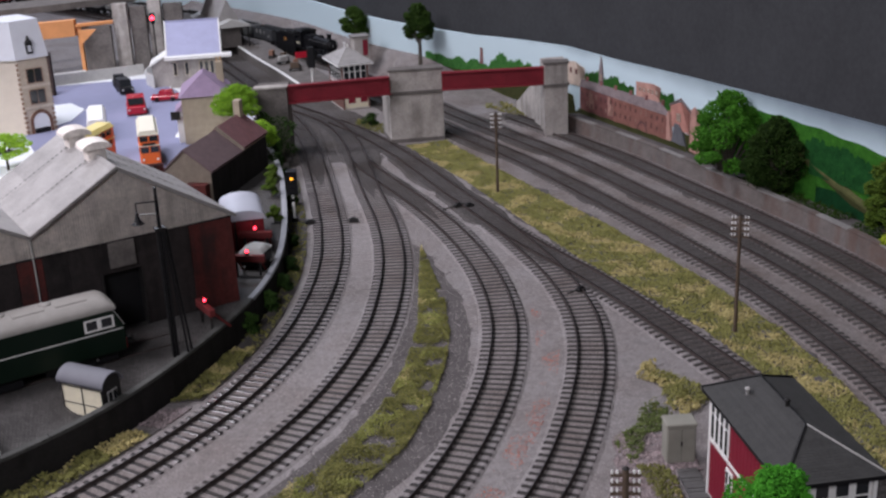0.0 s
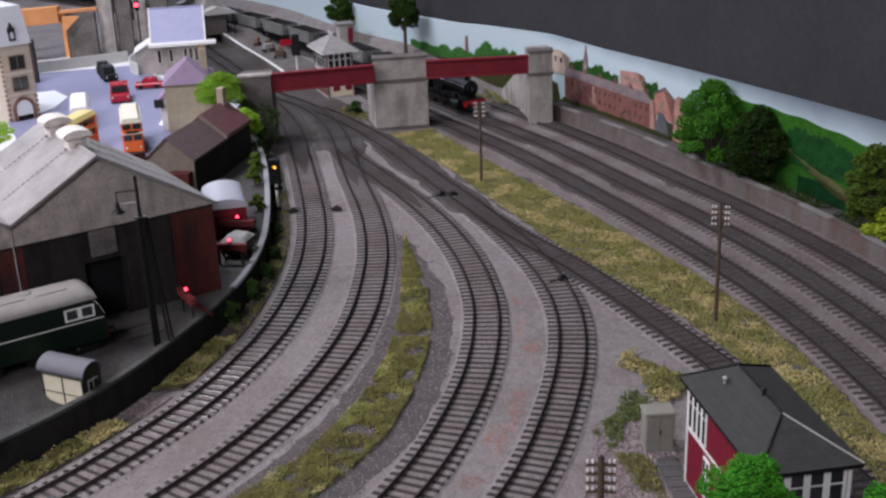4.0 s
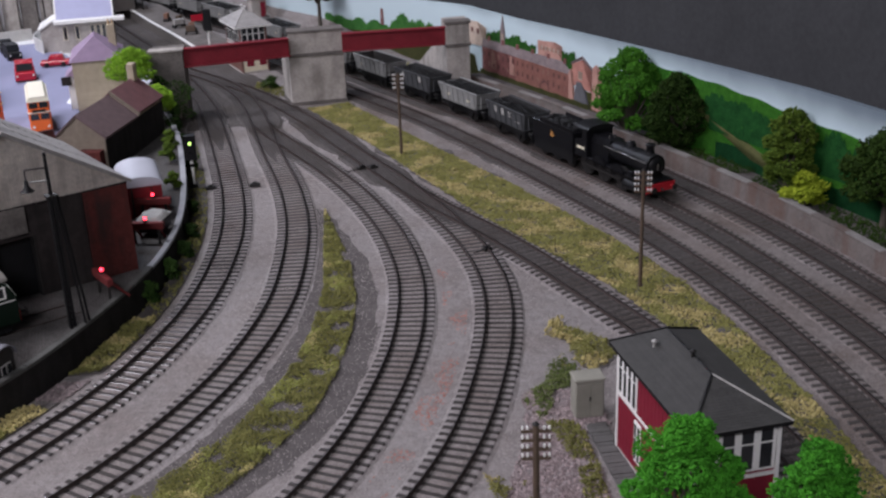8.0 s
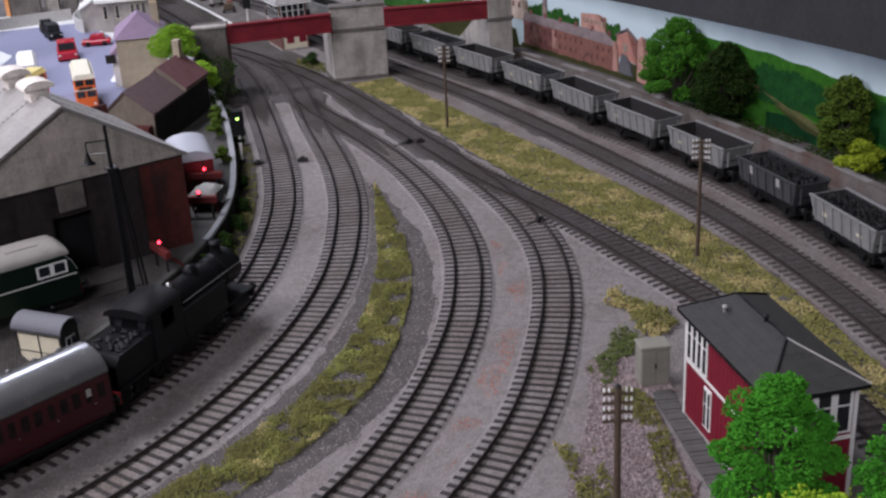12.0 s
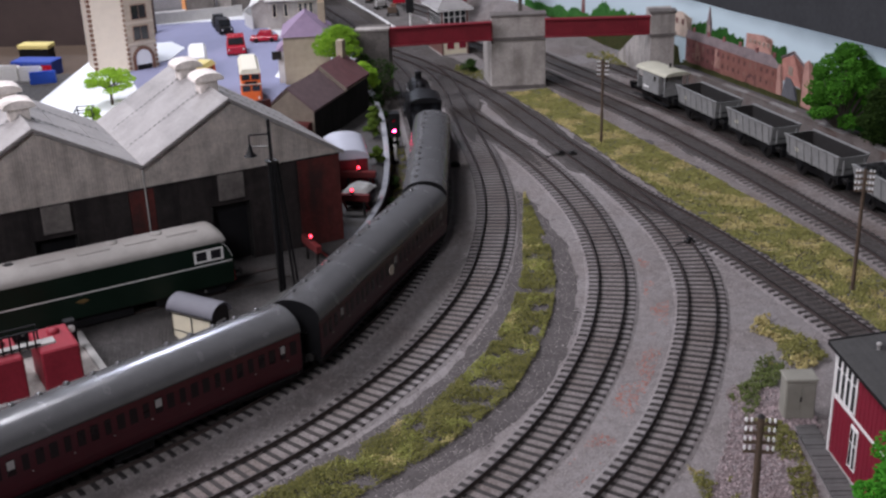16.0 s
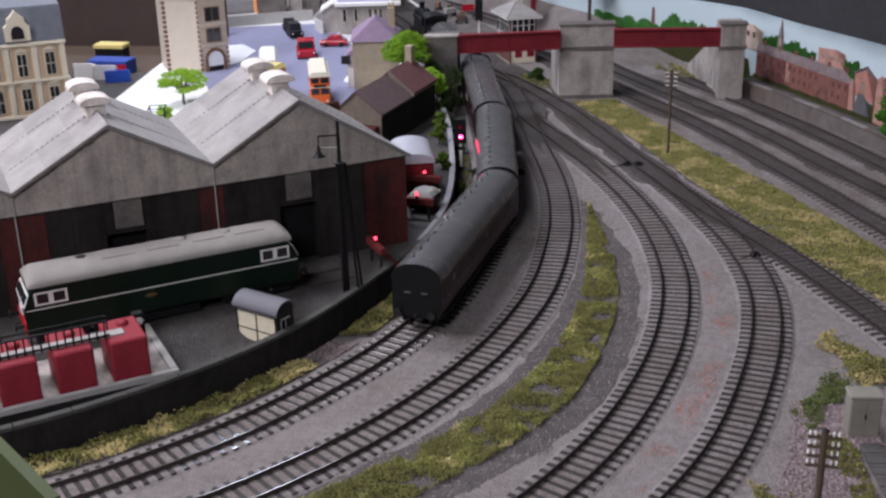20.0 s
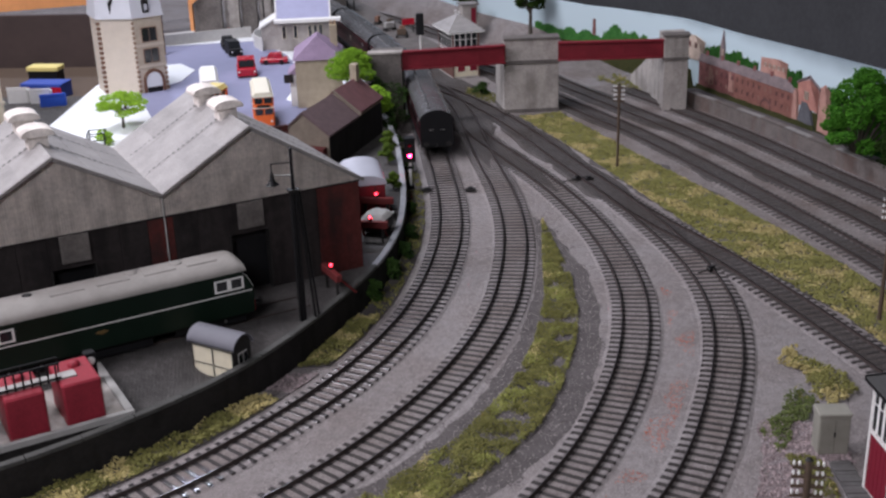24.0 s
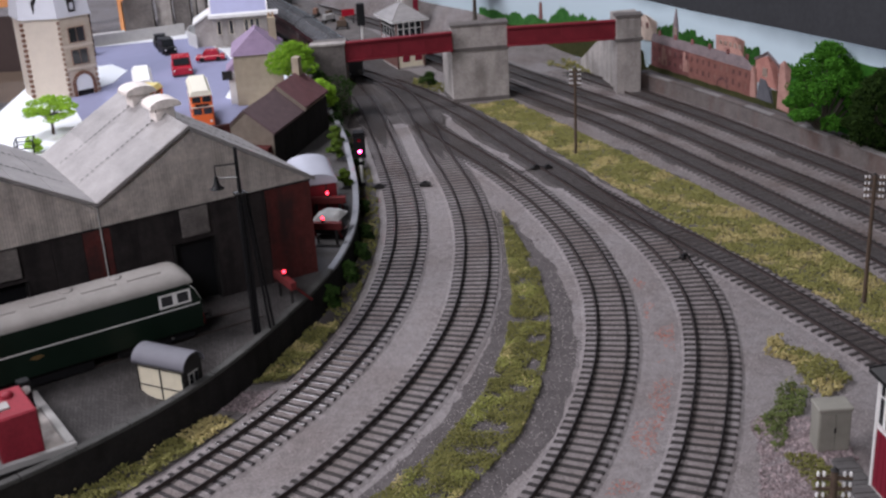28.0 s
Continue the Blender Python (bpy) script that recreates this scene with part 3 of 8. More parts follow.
area("town_road", [(-43, 121), (-36, 105), (-30.5, 98), (-26, 92), (-19.6, 92), (-19, 104), (-20.4, 110), (-23, 112), (-23.4, 126), (-27.5, 137), (-33, 146.5), (-46, 143.6), (-44, 134)], 2.0, 2.09,
     TARMAC, "blue-grey painted road surface of the town square", "road")
area("pavement", [(-43.2, 121), (-40, 117), (-37.3, 122), (-37.2, 128), (-40, 132), (-44.2, 130)], 2.05, 2.16, BOARD, "white card pavement with rounded corner by the tower", "pavement")

C_WALL = offset(T["c"], 2.0)
side_wall = thing("side_wall", "long grey stone boundary wall beside the main line", "wall", kind="structure")
keep = [p for p in C_WALL if p[1] < 117.5 and p[1] > -60]
part("wall_body", Shape().sweep(flat(keep, 0), [(-0.0, -0.1), (0.08, 1.55), (0.5, 1.55), (0.6, -0.1)], close=True), STONE_WALL, side_wall)
for i in range(0, len(keep) - 4, 4):
    part("coping_stone", Shape().sweep(flat(keep[i:i + 5], 1.55), [(0.0, 0.0), (0.0, 0.12), (0.58, 0.12), (0.58, 0.0)], close=True), COPING if i % 8 else STONE_WALL, side_wall)
bank = offset(T["c"], 2.6)
bank = [p for p in bank if p[1] < 119 and p[1] > -60]

# ---- bridge ----
bridge = thing("road_bridge", "road bridge of two maroon girders on grey concrete piers", "bridge", kind="structure")


def girder(p0, p1, label):
    """A riveted plate girder between two points in plan."""
    a, b = Vector((*p0, 5.75)), Vector((*p1, 5.75))
    length = (b - a).length
    m = Matrix.Translation(a) @ pose(0, 0, 0, 0, 0, math.degrees(math.atan2(b.y - a.y, b.x - a.x)))
    web = Shape().box(0, length, -0.12, 0.12, 0.15, 1.85, m)
    g = part("girder", web, GIRDER_RED, bridge, label)
    part("top_flange", Shape().box(0, length, -0.42, 0.42, 1.85, 2.0, m, 0.03), GIRDER_RED, g)
    part("bottom_flange", Shape().box(0, length, -0.42, 0.42, 0.0, 0.15, m, 0.03), GIRDER_RED, g)
    for i in range(int(length / 1.35) + 1):
        x = 0.15 + i * (length - 0.3) / int(length / 1.35)
        part("stiffener", Shape().box(x - 0.05, x + 0.05, -0.16, 0.16, 0.15, 1.85, m), GIRDER_RED, g)


G_L0, G_L1, G_R0, G_R1 = (-9.9, 109.6), (1.15, 112.0), (6.9, 112.9), (18.4, 113.4)
girder(G_L0, G_L1, "maroon plate girder over the station tracks")
girder(G_R0, G_R1, "maroon plate girder over the main line")
pier = part("centre_pier", Shape().prism([(0.1, 117.2), (1.05, 112.9), (7.0, 113.6), (6.6, 118.0)], -0.1, 5.4, "z"), CONCRETE, bridge, "stained grey concrete pier")
part("plinth", Shape().prism([(0.0, 117.4), (1.0, 112.75), (7.1, 113.5), (6.7, 118.2)], -0.1, 0.35, "z"), CONCRETE_DARK, pier)
part("string_course", Shape().prism([(0.95, 116.6), (1.0, 112.7), (7.1, 113.4), (6.75, 117.6)], 5.4, 5.75, "z"), CONCRETE_DARK, pier)
part("pier_parapet", Shape().prism([(1.1, 112.9), (7.0, 113.6), (6.9, 115.4), (1.0, 114.7)], 5.75, 8.0, "z"), CONCRETE, pier)
part("parapet_coping", Shape().prism([(1.0, 112.75), (7.1, 113.45), (7.0, 115.55), (0.9, 114.85)], 8.0, 8.2, "z"), CONCRETE_DARK, pier)
abut = part("right_abutment", Shape().prism([(18.3, 112.6), (20.9, 112.9), (20.9, 117), (18.2, 116.6)], -0.1, 8.1, "z"), CONCRETE, bridge, "grey concrete abutment")
part("abutment_coping", Shape().prism([(18.15, 112.4), (21.05, 112.75), (21.05, 114.4), (18.15, 114.2)], 8.1, 8.35, "z"), CONCRETE_DARK, abut)
part("string_course", Shape().prism([(18.15, 112.4), (21.05, 112.75), (21.05, 114.4), (18.15, 114.2)], 5.6, 5.9, "z"), CONCRETE_DARK, abut)
part("wing_wall", Shape().prism([(0, -0.1), (12.4, -0.1), (10.0, 1.0), (0, 6.6)], -0.5, 0.5, "y", Matrix.Translation((18.9, 116.6, 0)) @ pose(0, 0, 0, 0, 0, 102.5)), CONCRETE, abut, "pale sloping concrete wing wall")
labut = part("left_abutment", Shape().prism([(-9.8, 109.0), (-9.8, 112.5), (-13.2, 112.0), (-13.2, 108.6)], -0.1, 7.6, "z"), CONCRETE_DARK, bridge, "sooty concrete abutment")
part("abutment_coping", Shape().prism([(-9.7, 108.85), (-9.7, 110.2), (-13.3, 109.8), (-13.35, 108.45)], 7.6, 7.8, "z"), CONCRETE, labut)

# ---- engine shed: x runs along the front towards the track, y back into the shed ----
BASE, DEPTH = 1.95, 12.4
shed = thing("engine_shed", "two-bay engine shed with grey corrugated roofs over sooty brick walls", "shed", cm(-8.9, 63.3, BASE, 0, 0, 31.5))
CLAD = 6.44
# roof edges seen from the front: (x, height) of each eave, ridge and valley
ROOF = [(-38.6, 7.75), (-32.1, 11.15), (-25.9, 7.7), (-19.8, 11.15), (-13.55, 7.7), (-7.55, 11.15), (0.0, 6.45)]


def roof_height(x):
    return float(np.interp(x, [p[0] for p in ROOF], [p[1] for p in ROOF]))


for left, right, name in ((-38.6, -25.9, "far"), (-25.9, -13.55, "middle"), (-13.55, 0.0, "near")):
    s, n = Shape(), int((right - left) / 0.085)
    for i in range(n):
        xa, xb = left + (right - left) * i / n, left + (right - left) * (i + 1) / n
        oa, ob_ = (0.03, 0.0) if i % 2 else (0.0, 0.03)
        s.add([(xa, -oa, CLAD), (xb, -ob_, CLAD), (xb, -ob_, max(CLAD + 0.01, roof_height(xb))), (xa, -oa, max(CLAD + 0.01, roof_height(xa)))], [(0, 1, 2, 3), (3, 2, 1, 0)])
    part("gable_sheet", s, GABLE_SHEET, shed, "weathered corrugated gable cladding")
    ridge = next(p for p in ROOF if left < p[0] < right and p[1] > 9)
    part("gable_backing", Shape().prism([(left, CLAD), (right, CLAD), (right, max(CLAD + 0.01, roof_height(right) - 0.02)), (ridge[0], ridge[1] - 0.02), (left, roof_height(left) - 0.02)], 0.06, 0.26, "y"), GABLE_SHEET, shed)
PANELS = ((-3.1, 0.0, "red"), (-4.6, -3.1, "black"), (-6.6, -4.6, "black"), (-9.4, -6.6, "door"), (-11.4, -9.4, "black"), (-13.0, -11.4, "black"), (-14.6, -13.0, "red"),
          (-16.4, -14.6, "black"), (-18.0, -16.4, "black"), (-20.8, -18.0, "door"), (-22.6, -20.8, "black"), (-24.2, -22.6, "black"), (-27.0, -24.2, "red"), (-38.6, -27.0, "black"))
for a, b, what in PANELS:
    if what == "door":
        # Black panel set back in the opening stands for the shaded interior.
        d = part("doorway", Shape().box(a, b, 0.75, 0.85, 0, 4.2), BLACK, shed, "black panel standing for the dark inside of the shed")
        part("door_jamb", Shape().box(a, a + 0.12, 0.02, 0.75, 0, 4.2), IRON, d)
        part("door_jamb", Shape().box(b - 0.12, b, 0.02, 0.75, 0, 4.2), IRON, d)
        part("wall_panel", Shape().box(a, b, 0.12, 0.42, 4.2, CLAD), SHED_BLACK, shed)
    else:
        part("brick_panel" if what == "red" else "wall_panel", Shape().box(a + 0.012, b - 0.012, 0.05 if what == "red" else 0.12, 0.42, 0, CLAD), SHED_BRICK if what == "red" else SHED_BLACK, shed)
part("lintel", Shape().box(-38.6, 0.02, 0.0, 0.3, CLAD - 0.14, CLAD + 0.02), SHED_BLACK, shed)
for x in (-8.75, -20.05):
    w = part("shuttered_window", Shape().box(x, x + 1.75, -0.12, 0.1, CLAD - 1.86, CLAD - 0.1, c=0.04), CONCRETE_DARK, shed, "grimy grey shuttered window")
    for i in range(3):
        part("glazing_bar", Shape().box(x + 0.06 + i * 0.78, x + 0.16 + i * 0.78, -0.17, -0.12, CLAD - 1.8, CLAD - 0.16), CONCRETE_DARK, w)
    for i in range(5):
        part("glazing_bar", Shape().box(x + 0.05, x + 1.7, -0.16, -0.12, CLAD - 1.77 + i * 0.36, CLAD - 1.70 + i * 0.36), CONCRETE_DARK, w)
for k in range(len(ROOF) - 1):
    (xa, za), (xb, zb) = ROOF[k], ROOF[k + 1]
    if k == len(ROOF) - 2:
        xb, zb = xb + 0.25, zb - 0.155
    up = Vector((-(zb - za), 0, xb - xa)).normalized()
    slope = part("roof_slope", Shape().prism([(xa, za), (xb, zb), (xb, zb + 0.14), (xa, za + 0.14)], -0.22, DEPTH, "y"), ROOF_SHEET, shed, "pale grey sheeted roof slope")
    for j in range(3):
        ya, yb = -0.26 + j * 4.25, min(DEPTH + 0.02, -0.26 + (j + 1) * 4.25 - 0.03)
        for i in range(3):
            low_first = zb > za
            fa, fb = i / 3, min(1, (i + 1) / 3 + 0.02)
            lift = 0.15 + 0.025 * (2 - i if low_first else i)
            p, q = (xa + (xb - xa) * fa, za + (zb - za) * fa), (xa + (xb - xa) * fb, za + (zb - za) * fb)
            part("roof_sheet", Shape().prism([(p[0], p[1] + lift), (q[0], q[1] + lift), (q[0], q[1] + lift + 0.03), (p[0], p[1] + lift + 0.03)], ya, yb, "y"), ROOF_SHEET, slope)
    for y in (4.2, 8.8):
        bars = Shape()
        for j in range(15):
            f = 0.06 + 0.86 * j / 15
            x, z, x2, z2 = xa + (xb - xa) * f, za + (zb - za) * f + 0.22, xa + (xb - xa) * (f + 0.03), za + (zb - za) * (f + 0.03) + 0.22
            bars.prism([(x, z), (x2, z2), (x2, z2 + 0.03), (x, z + 0.03)], y - 0.045, y + 0.045, "y")
        tagged(part("clip_row", bars, CLIP_GREY, slope, "small grey clips holding the roof sheets"), kind="stuff")
    part("barge_board", Shape().prism([(xa, za + 0.1), (xb, zb + 0.1), (xb, zb + 0.30), (xa, za + 0.30)], -0.36, -0.2, "y"), COPING, slope)
for x, z in ROOF[1::2]:
    part("ridge_cap", Shape().prism([(x - 0.3, z + 0.05), (x, z + 0.3), (x + 0.3, z + 0.05)], -0.3, DEPTH, "y"), ROOF_SHEET, shed)
    for y in (3.6, 8.2):
        v = part("roof_vent", Shape().box(x - 0.62, x + 0.62, y, y + 1.25, z - 0.7, z + 0.8, c=0.05), GABLE_SHEET, shed, "squat pale grey smoke vent on the ridge")
        arch = [(-1.0, 0.65), (1.0, 0.65)] + [(1.0 * math.cos(a), 0.77 + 0.42 * math.sin(a)) for a in np.linspace(0.2, math.pi - 0.2, 9)]
        part("vent_cowl", Shape().prism([(x + px, z + pz) for px, pz in arch], y - 0.25, y + 1.5, "y"), GABLE_SHEET, v)
for x, z in ROOF[2:-1:2]:
    part("gutter", Shape().box(x - 0.16, x + 0.16, -0.3, DEPTH, z + 0.14, z + 0.24), COPING, shed)
    part("downpipe", Shape().cyl((x, -0.12, 0), (x, -0.12, z + 0.1), 0.05, n=8), GREY_PAINT, shed, "pale rainwater pipe")
part("side_wall", Shape().box(-0.3, 0.0, 0.43, DEPTH, 0, 6.4), SHED_BRICK, shed, "sooty red brick side wall")
part("rear_wall", Shape().box(-38.6, -0.31, DEPTH - 0.3, DEPTH, 0, 7.6), SHED_BRICK, shed)
for i in range(4):
    part("buttress", Shape().box(0.0, 0.16, 1.2 + i * 3, 1.9 + i * 3, 0, 5.6), SHED_BRICK, shed)

# ---- rolling stock: x runs forward, z = 0 is the rail top ----
MAROON = mat("coach_maroon", (0.042, 0.005, 0.009), 0.33, var=0.15, scale=120, bump=0.03, spec=0.4)
COACH_GLASS = mat("unlit_coach_glass", (0.012, 0.008, 0.009), 0.3, var=0.2, scale=100, bump=0.0, spec=0.2)
COACH_ROOF = mat("coach_roof_grey", (0.10, 0.10, 0.102), 0.24, var=0.15, scale=90, bump=0.03, spec=0.5)
WAGON_GREY = mat("wagon_grey", (0.25, 0.25, 0.245), 0.75, var=0.25, scale=140, fine=900, bump=0.2)
WAGON_SLATE = mat("wagon_slate_grey", (0.06, 0.062, 0.066), 0.75, var=0.3, scale=140, fine=900, bump=0.2)
COAL = mat("coal", (0.012, 0.012, 0.013), 0.55, var=0.5, scale=500, bump=0.7, spec=0.3)
BUFFER_RED = mat("buffer_beam_red", (0.42, 0.015, 0.025), 0.5, var=0.15, scale=200, bump=0.05)
STEEL = mat("bare_steel", (0.45, 0.44, 0.43), 0.35, 0.9, var=0.15, scale=300, bump=0.05)
LOCO_GREEN = mat("dark_green_paint", (0.003, 0.011, 0.006), 0.42, var=0.2, scale=100, bump=0.03, spec=0.25)
ROOF_PALE = mat("dusty_loco_roof", (0.26, 0.245, 0.225), 0.75, var=0.2, scale=90, bump=0.1)
VAN_CREAM = mat("cream_van_roof", (0.50, 0.48, 0.38), 0.75, var=0.15, scale=90, bump=0.1)
GILT_DIM = mat("tarnished_gilt", (0.13, 0.085, 0.03), 0.6, var=0.4, scale=600)
GILT = mat("faded_gilt", (0.42, 0.20, 0.06), 0.5, var=0.3, scale=600)


def wheel_mesh(r):
    s = Shape().cyl((0, 0.79, 0), (0, 0.70, 0), r, n=18).cyl((0, -0.79, 0), (0, -0.70, 0), r, n=18)
    s.cyl((0, 0.70, 0), (0, 0.66, 0), r + 0.09, n=18).cyl((0, -0.70, 0), (0, -0.66, 0), r + 0.09, n=18).cyl((0, 0.7, 0), (0, -0.7, 0), 0.1, n=6)
    for k in range(8):
        a = math.pi * k / 4
        for y in (0.8, -0.8):
            s.box(-0.03, 0.03, y - 0.02, y + 0.02, 0.08, r - 0.08, Matrix.Rotation(a, 4, "Y"), mi=1)
    return s.mesh("wheelset", [IRON, BLACK])


W_SMALL, W_BIG = wheel_mesh(0.6), wheel_mesh(0.98)
SPIN = []


def wheelset(parent, x, mesh, r):
    w = part("wheelset", mesh, None, parent, at=cm(x, 0, r))
    SPIN.append((w, x, r))
    return w


def buffers(parent, x, d, beam=BLACK):
    part("buffer_beam", Shape().box(x - 0.08, x + 0.08, -1.55, 1.55, 0.95, 1.65, c=0.02), beam, parent)
    for y in (-1.1, 1.1):
        b = part("buffer", Shape().cyl((x, y, 1.35), (x + 0.55 * d, y, 1.35), 0.13, 0.1, 8), BLACK, parent)
        part("buffer_head", Shape().cyl((x + 0.55 * d, y, 1.35), (x + 0.63 * d, y, 1.35), 0.27, n=10), IRON, b)
    part("coupling_hook", Shape().cyl((x, 0, 1.2), (x + 0.55 * d, 0, 1.1), 0.07, n=6), IRON, parent)


def coach(emblem=False, L=19.6):
    Wd = 1.62
    c = thing("passenger_coach", "maroon suburban coach with grey curved roof and dark underframe", "coach", group="passenger train coaches")
    h = L / 2
    side = [(-Wd + 0.08, 1.05), (-Wd, 1.5), (-Wd, 2.9), (-Wd + 0.06, 3.42)]
    full = side + [(-x, z) for x, z in reversed(side)]
    part("body", Shape().prism([(y, z) for y, z in full], -h, h, "x"), MAROON, c)
    arc = [(-Wd * 1.0, 3.4)] + [(Wd * 1.02 * math.cos(a), 3.42 + 1.12 * math.sin(a) ** 0.9) for a in np.linspace(math.pi - 0.06, 0.06, 14)] + [(Wd * 1.0, 3.4)]
    roof = part("roof", Shape().prism(arc, -h - 0.04, h + 0.04, "x", smooth=True), COACH_ROOF, c, "smooth dark grey curved roof")
    for i in range(13):
        part("roof_vent", Shape().turned([(0, 0.19), (0.13, 0.18), (0.2, 0.08)], 8), COACH_ROOF, roof, at=cm(-h + 1.2 + i * (L - 2.4) / 12, 0.62, 4.43))
    for d in (-1, 1):
        part("coach_end", Shape().prism([(y * 0.985, z) for y, z in full] , d * h - 0.02, d * h + 0.06 * d + 0.02 * d, "x") if d > 0 else
             Shape().prism([(y * 0.985, z) for y, z in full], -h - 0.07, -h + 0.01, "x"), BLACK, c, "flat black coach end")
        part("roof_end", Shape().prism(arc, *sorted((d * (h + 0.035), d * (h + 0.075))), "x"), BLACK, roof, "black roof end")
        part("end_step", Shape().box(min(d * (h + 0.07), d * (h + 0.16)), max(d * (h + 0.07), d * (h + 0.16)), 0.35, 0.75, 2.6, 2.66), STEEL, c)
        part("end_step", Shape().box(min(d * (h + 0.07), d * (h + 0.16)), max(d * (h + 0.07), d * (h + 0.16)), -0.75, -0.35, 2.6, 2.66), STEEL, c)
        buffers(c, d * (h - 0.02), d)
    for sgn in (-1, 1):
        y = sgn * (Wd + 0.005)
        n = 0
        for i in range(9):
            x = -h + 1.25 + i * (L - 2.5) / 8
            for dx, w in ((-0.72, 0.42), (0, 0.34), (0.72, 0.42)):
                win = part("window", Shape().box(x + dx - w / 2, x + dx + w / 2, min(y, y + 0.02 * sgn), max(y, y + 0.02 * sgn), 2.22, 3.05), COACH_GLASS, c)
                n += 1
                # A few panes carry a pale patch painted as light reflected in the glass.
                if n % 11 == 4:
                    part("window_blind", Shape().box(x + dx - w / 2 + 0.03, x + dx + w / 2 - 0.03, min(y + 0.02 * sgn, y + 0.03 * sgn), max(y + 0.02 * sgn, y + 0.03 * sgn), 2.55, 3.0), ROOF_SHEET, win)
            part("door_handle", Shape().box(x + 0.24, x + 0.30, min(y, y + 0.05 * sgn), max(y, y + 0.05 * sgn), 2.0, 2.06), STEEL, c)
        if emblem:
            part("oval_crest", Shape().cyl((0, y, 2.35), (0, y + 0.03 * sgn, 2.35), 0.36, n=20), PALE_BUFF, c, "pale oval crest")
        part("footboard", Shape().box(-h + 0.5, h - 0.5, min(sgn * 1.5, sgn * 1.68), max(sgn * 1.5, sgn * 1.68), 0.92, 1.0), BLACK, c)
    under = part("underframe", Shape().box(-h + 0.1, h - 0.1, -1.3, 1.3, 0.8, 1.06), BLACK, c)
    part("battery_box", Shape().box(-1.9, 0.4, -1.3, 1.3, 0.25, 0.8, c=0.05), BLACK, under)
    part("truss", Shape().box(-5.2, 5.2, 0.9, 1.0, 0.4, 0.5).box(-5.2, 5.2, -1.0, -0.9, 0.4, 0.5), BLACK, under)
    for bx in (-h + 2.6, h - 2.6):
        b = part("bogie", Shape().box(bx - 2.1, bx + 2.1, -1.12, -0.98, 0.35, 0.75, c=0.03).box(bx - 2.1, bx + 2.1, 0.98, 1.12, 0.35, 0.75, c=0.03).box(bx - 0.4, bx + 0.4, -1.1, 1.1, 0.3, 0.8), BLACK, c)
        for dx in (-1.55, 1.55):
            wheelset(c, bx + dx, W_SMALL, 0.6)
    return c


def chimney(parent, x, z):
    part("chimney", Shape().turned([(0, 0.48), (0.12, 0.36), (0.7, 0.33), (0.78, 0.42), (0.9, 0.4)], 14), SATIN_BLACK, parent, at=cm(x, 0, z))


def boiler(parent, x0, x1, z, r):
    part("boiler", Shape().cyl((x0, 0, z), (x1, 0, z), r, n=22), SATIN_BLACK, parent)
    for k in range(4):
        x = x0 + (x1 - x0) * (k + 0.5) / 4
        part("boiler_band", Shape().cyl((x - 0.05, 0, z), (x + 0.05, 0, z), r + 0.02, n=22), BLACK, parent)
    d = part("smokebox_door", Shape().turned([(0, r * 0.86), (0.12, r * 0.8), (0.22, r * 0.45), (0.26, 0.05)], 18), BLACK, parent, at=cm(x1, 0, z, 0, 90, 0))
    part("door_dart", Shape().cyl((-0.25, 0, 0.28), (0.25, 0, 0.28), 0.04, n=6), STEEL, d)
    part("smokebox", Shape().cyl((x1 - 1.6, 0, z), (x1, 0, z), r + 0.06, n=22), BLACK, parent)
    for y in (-1, 1):
        part("handrail", Shape().cyl((x0 + 0.2, y * (r + 0.05), z + 0.35), (x1 - 0.1, y * (r + 0.05), z + 0.35), 0.035, n=6), STEEL, parent)


def rods(parent, xs, r, z):
    for y in (-1.0, 1.0):
        part("coupling_rod", Shape().box(min(xs), max(xs), y - 0.04, y + 0.04, z - 0.1, z + 0.1), IRON, parent)
        part("cylinder", Shape().cyl((max(xs) + 1.2, y * 1.25, z + 0.15), (max(xs) + 2.8, y * 1.25, z + 0.15), 0.42, n=12), BLACK, parent)


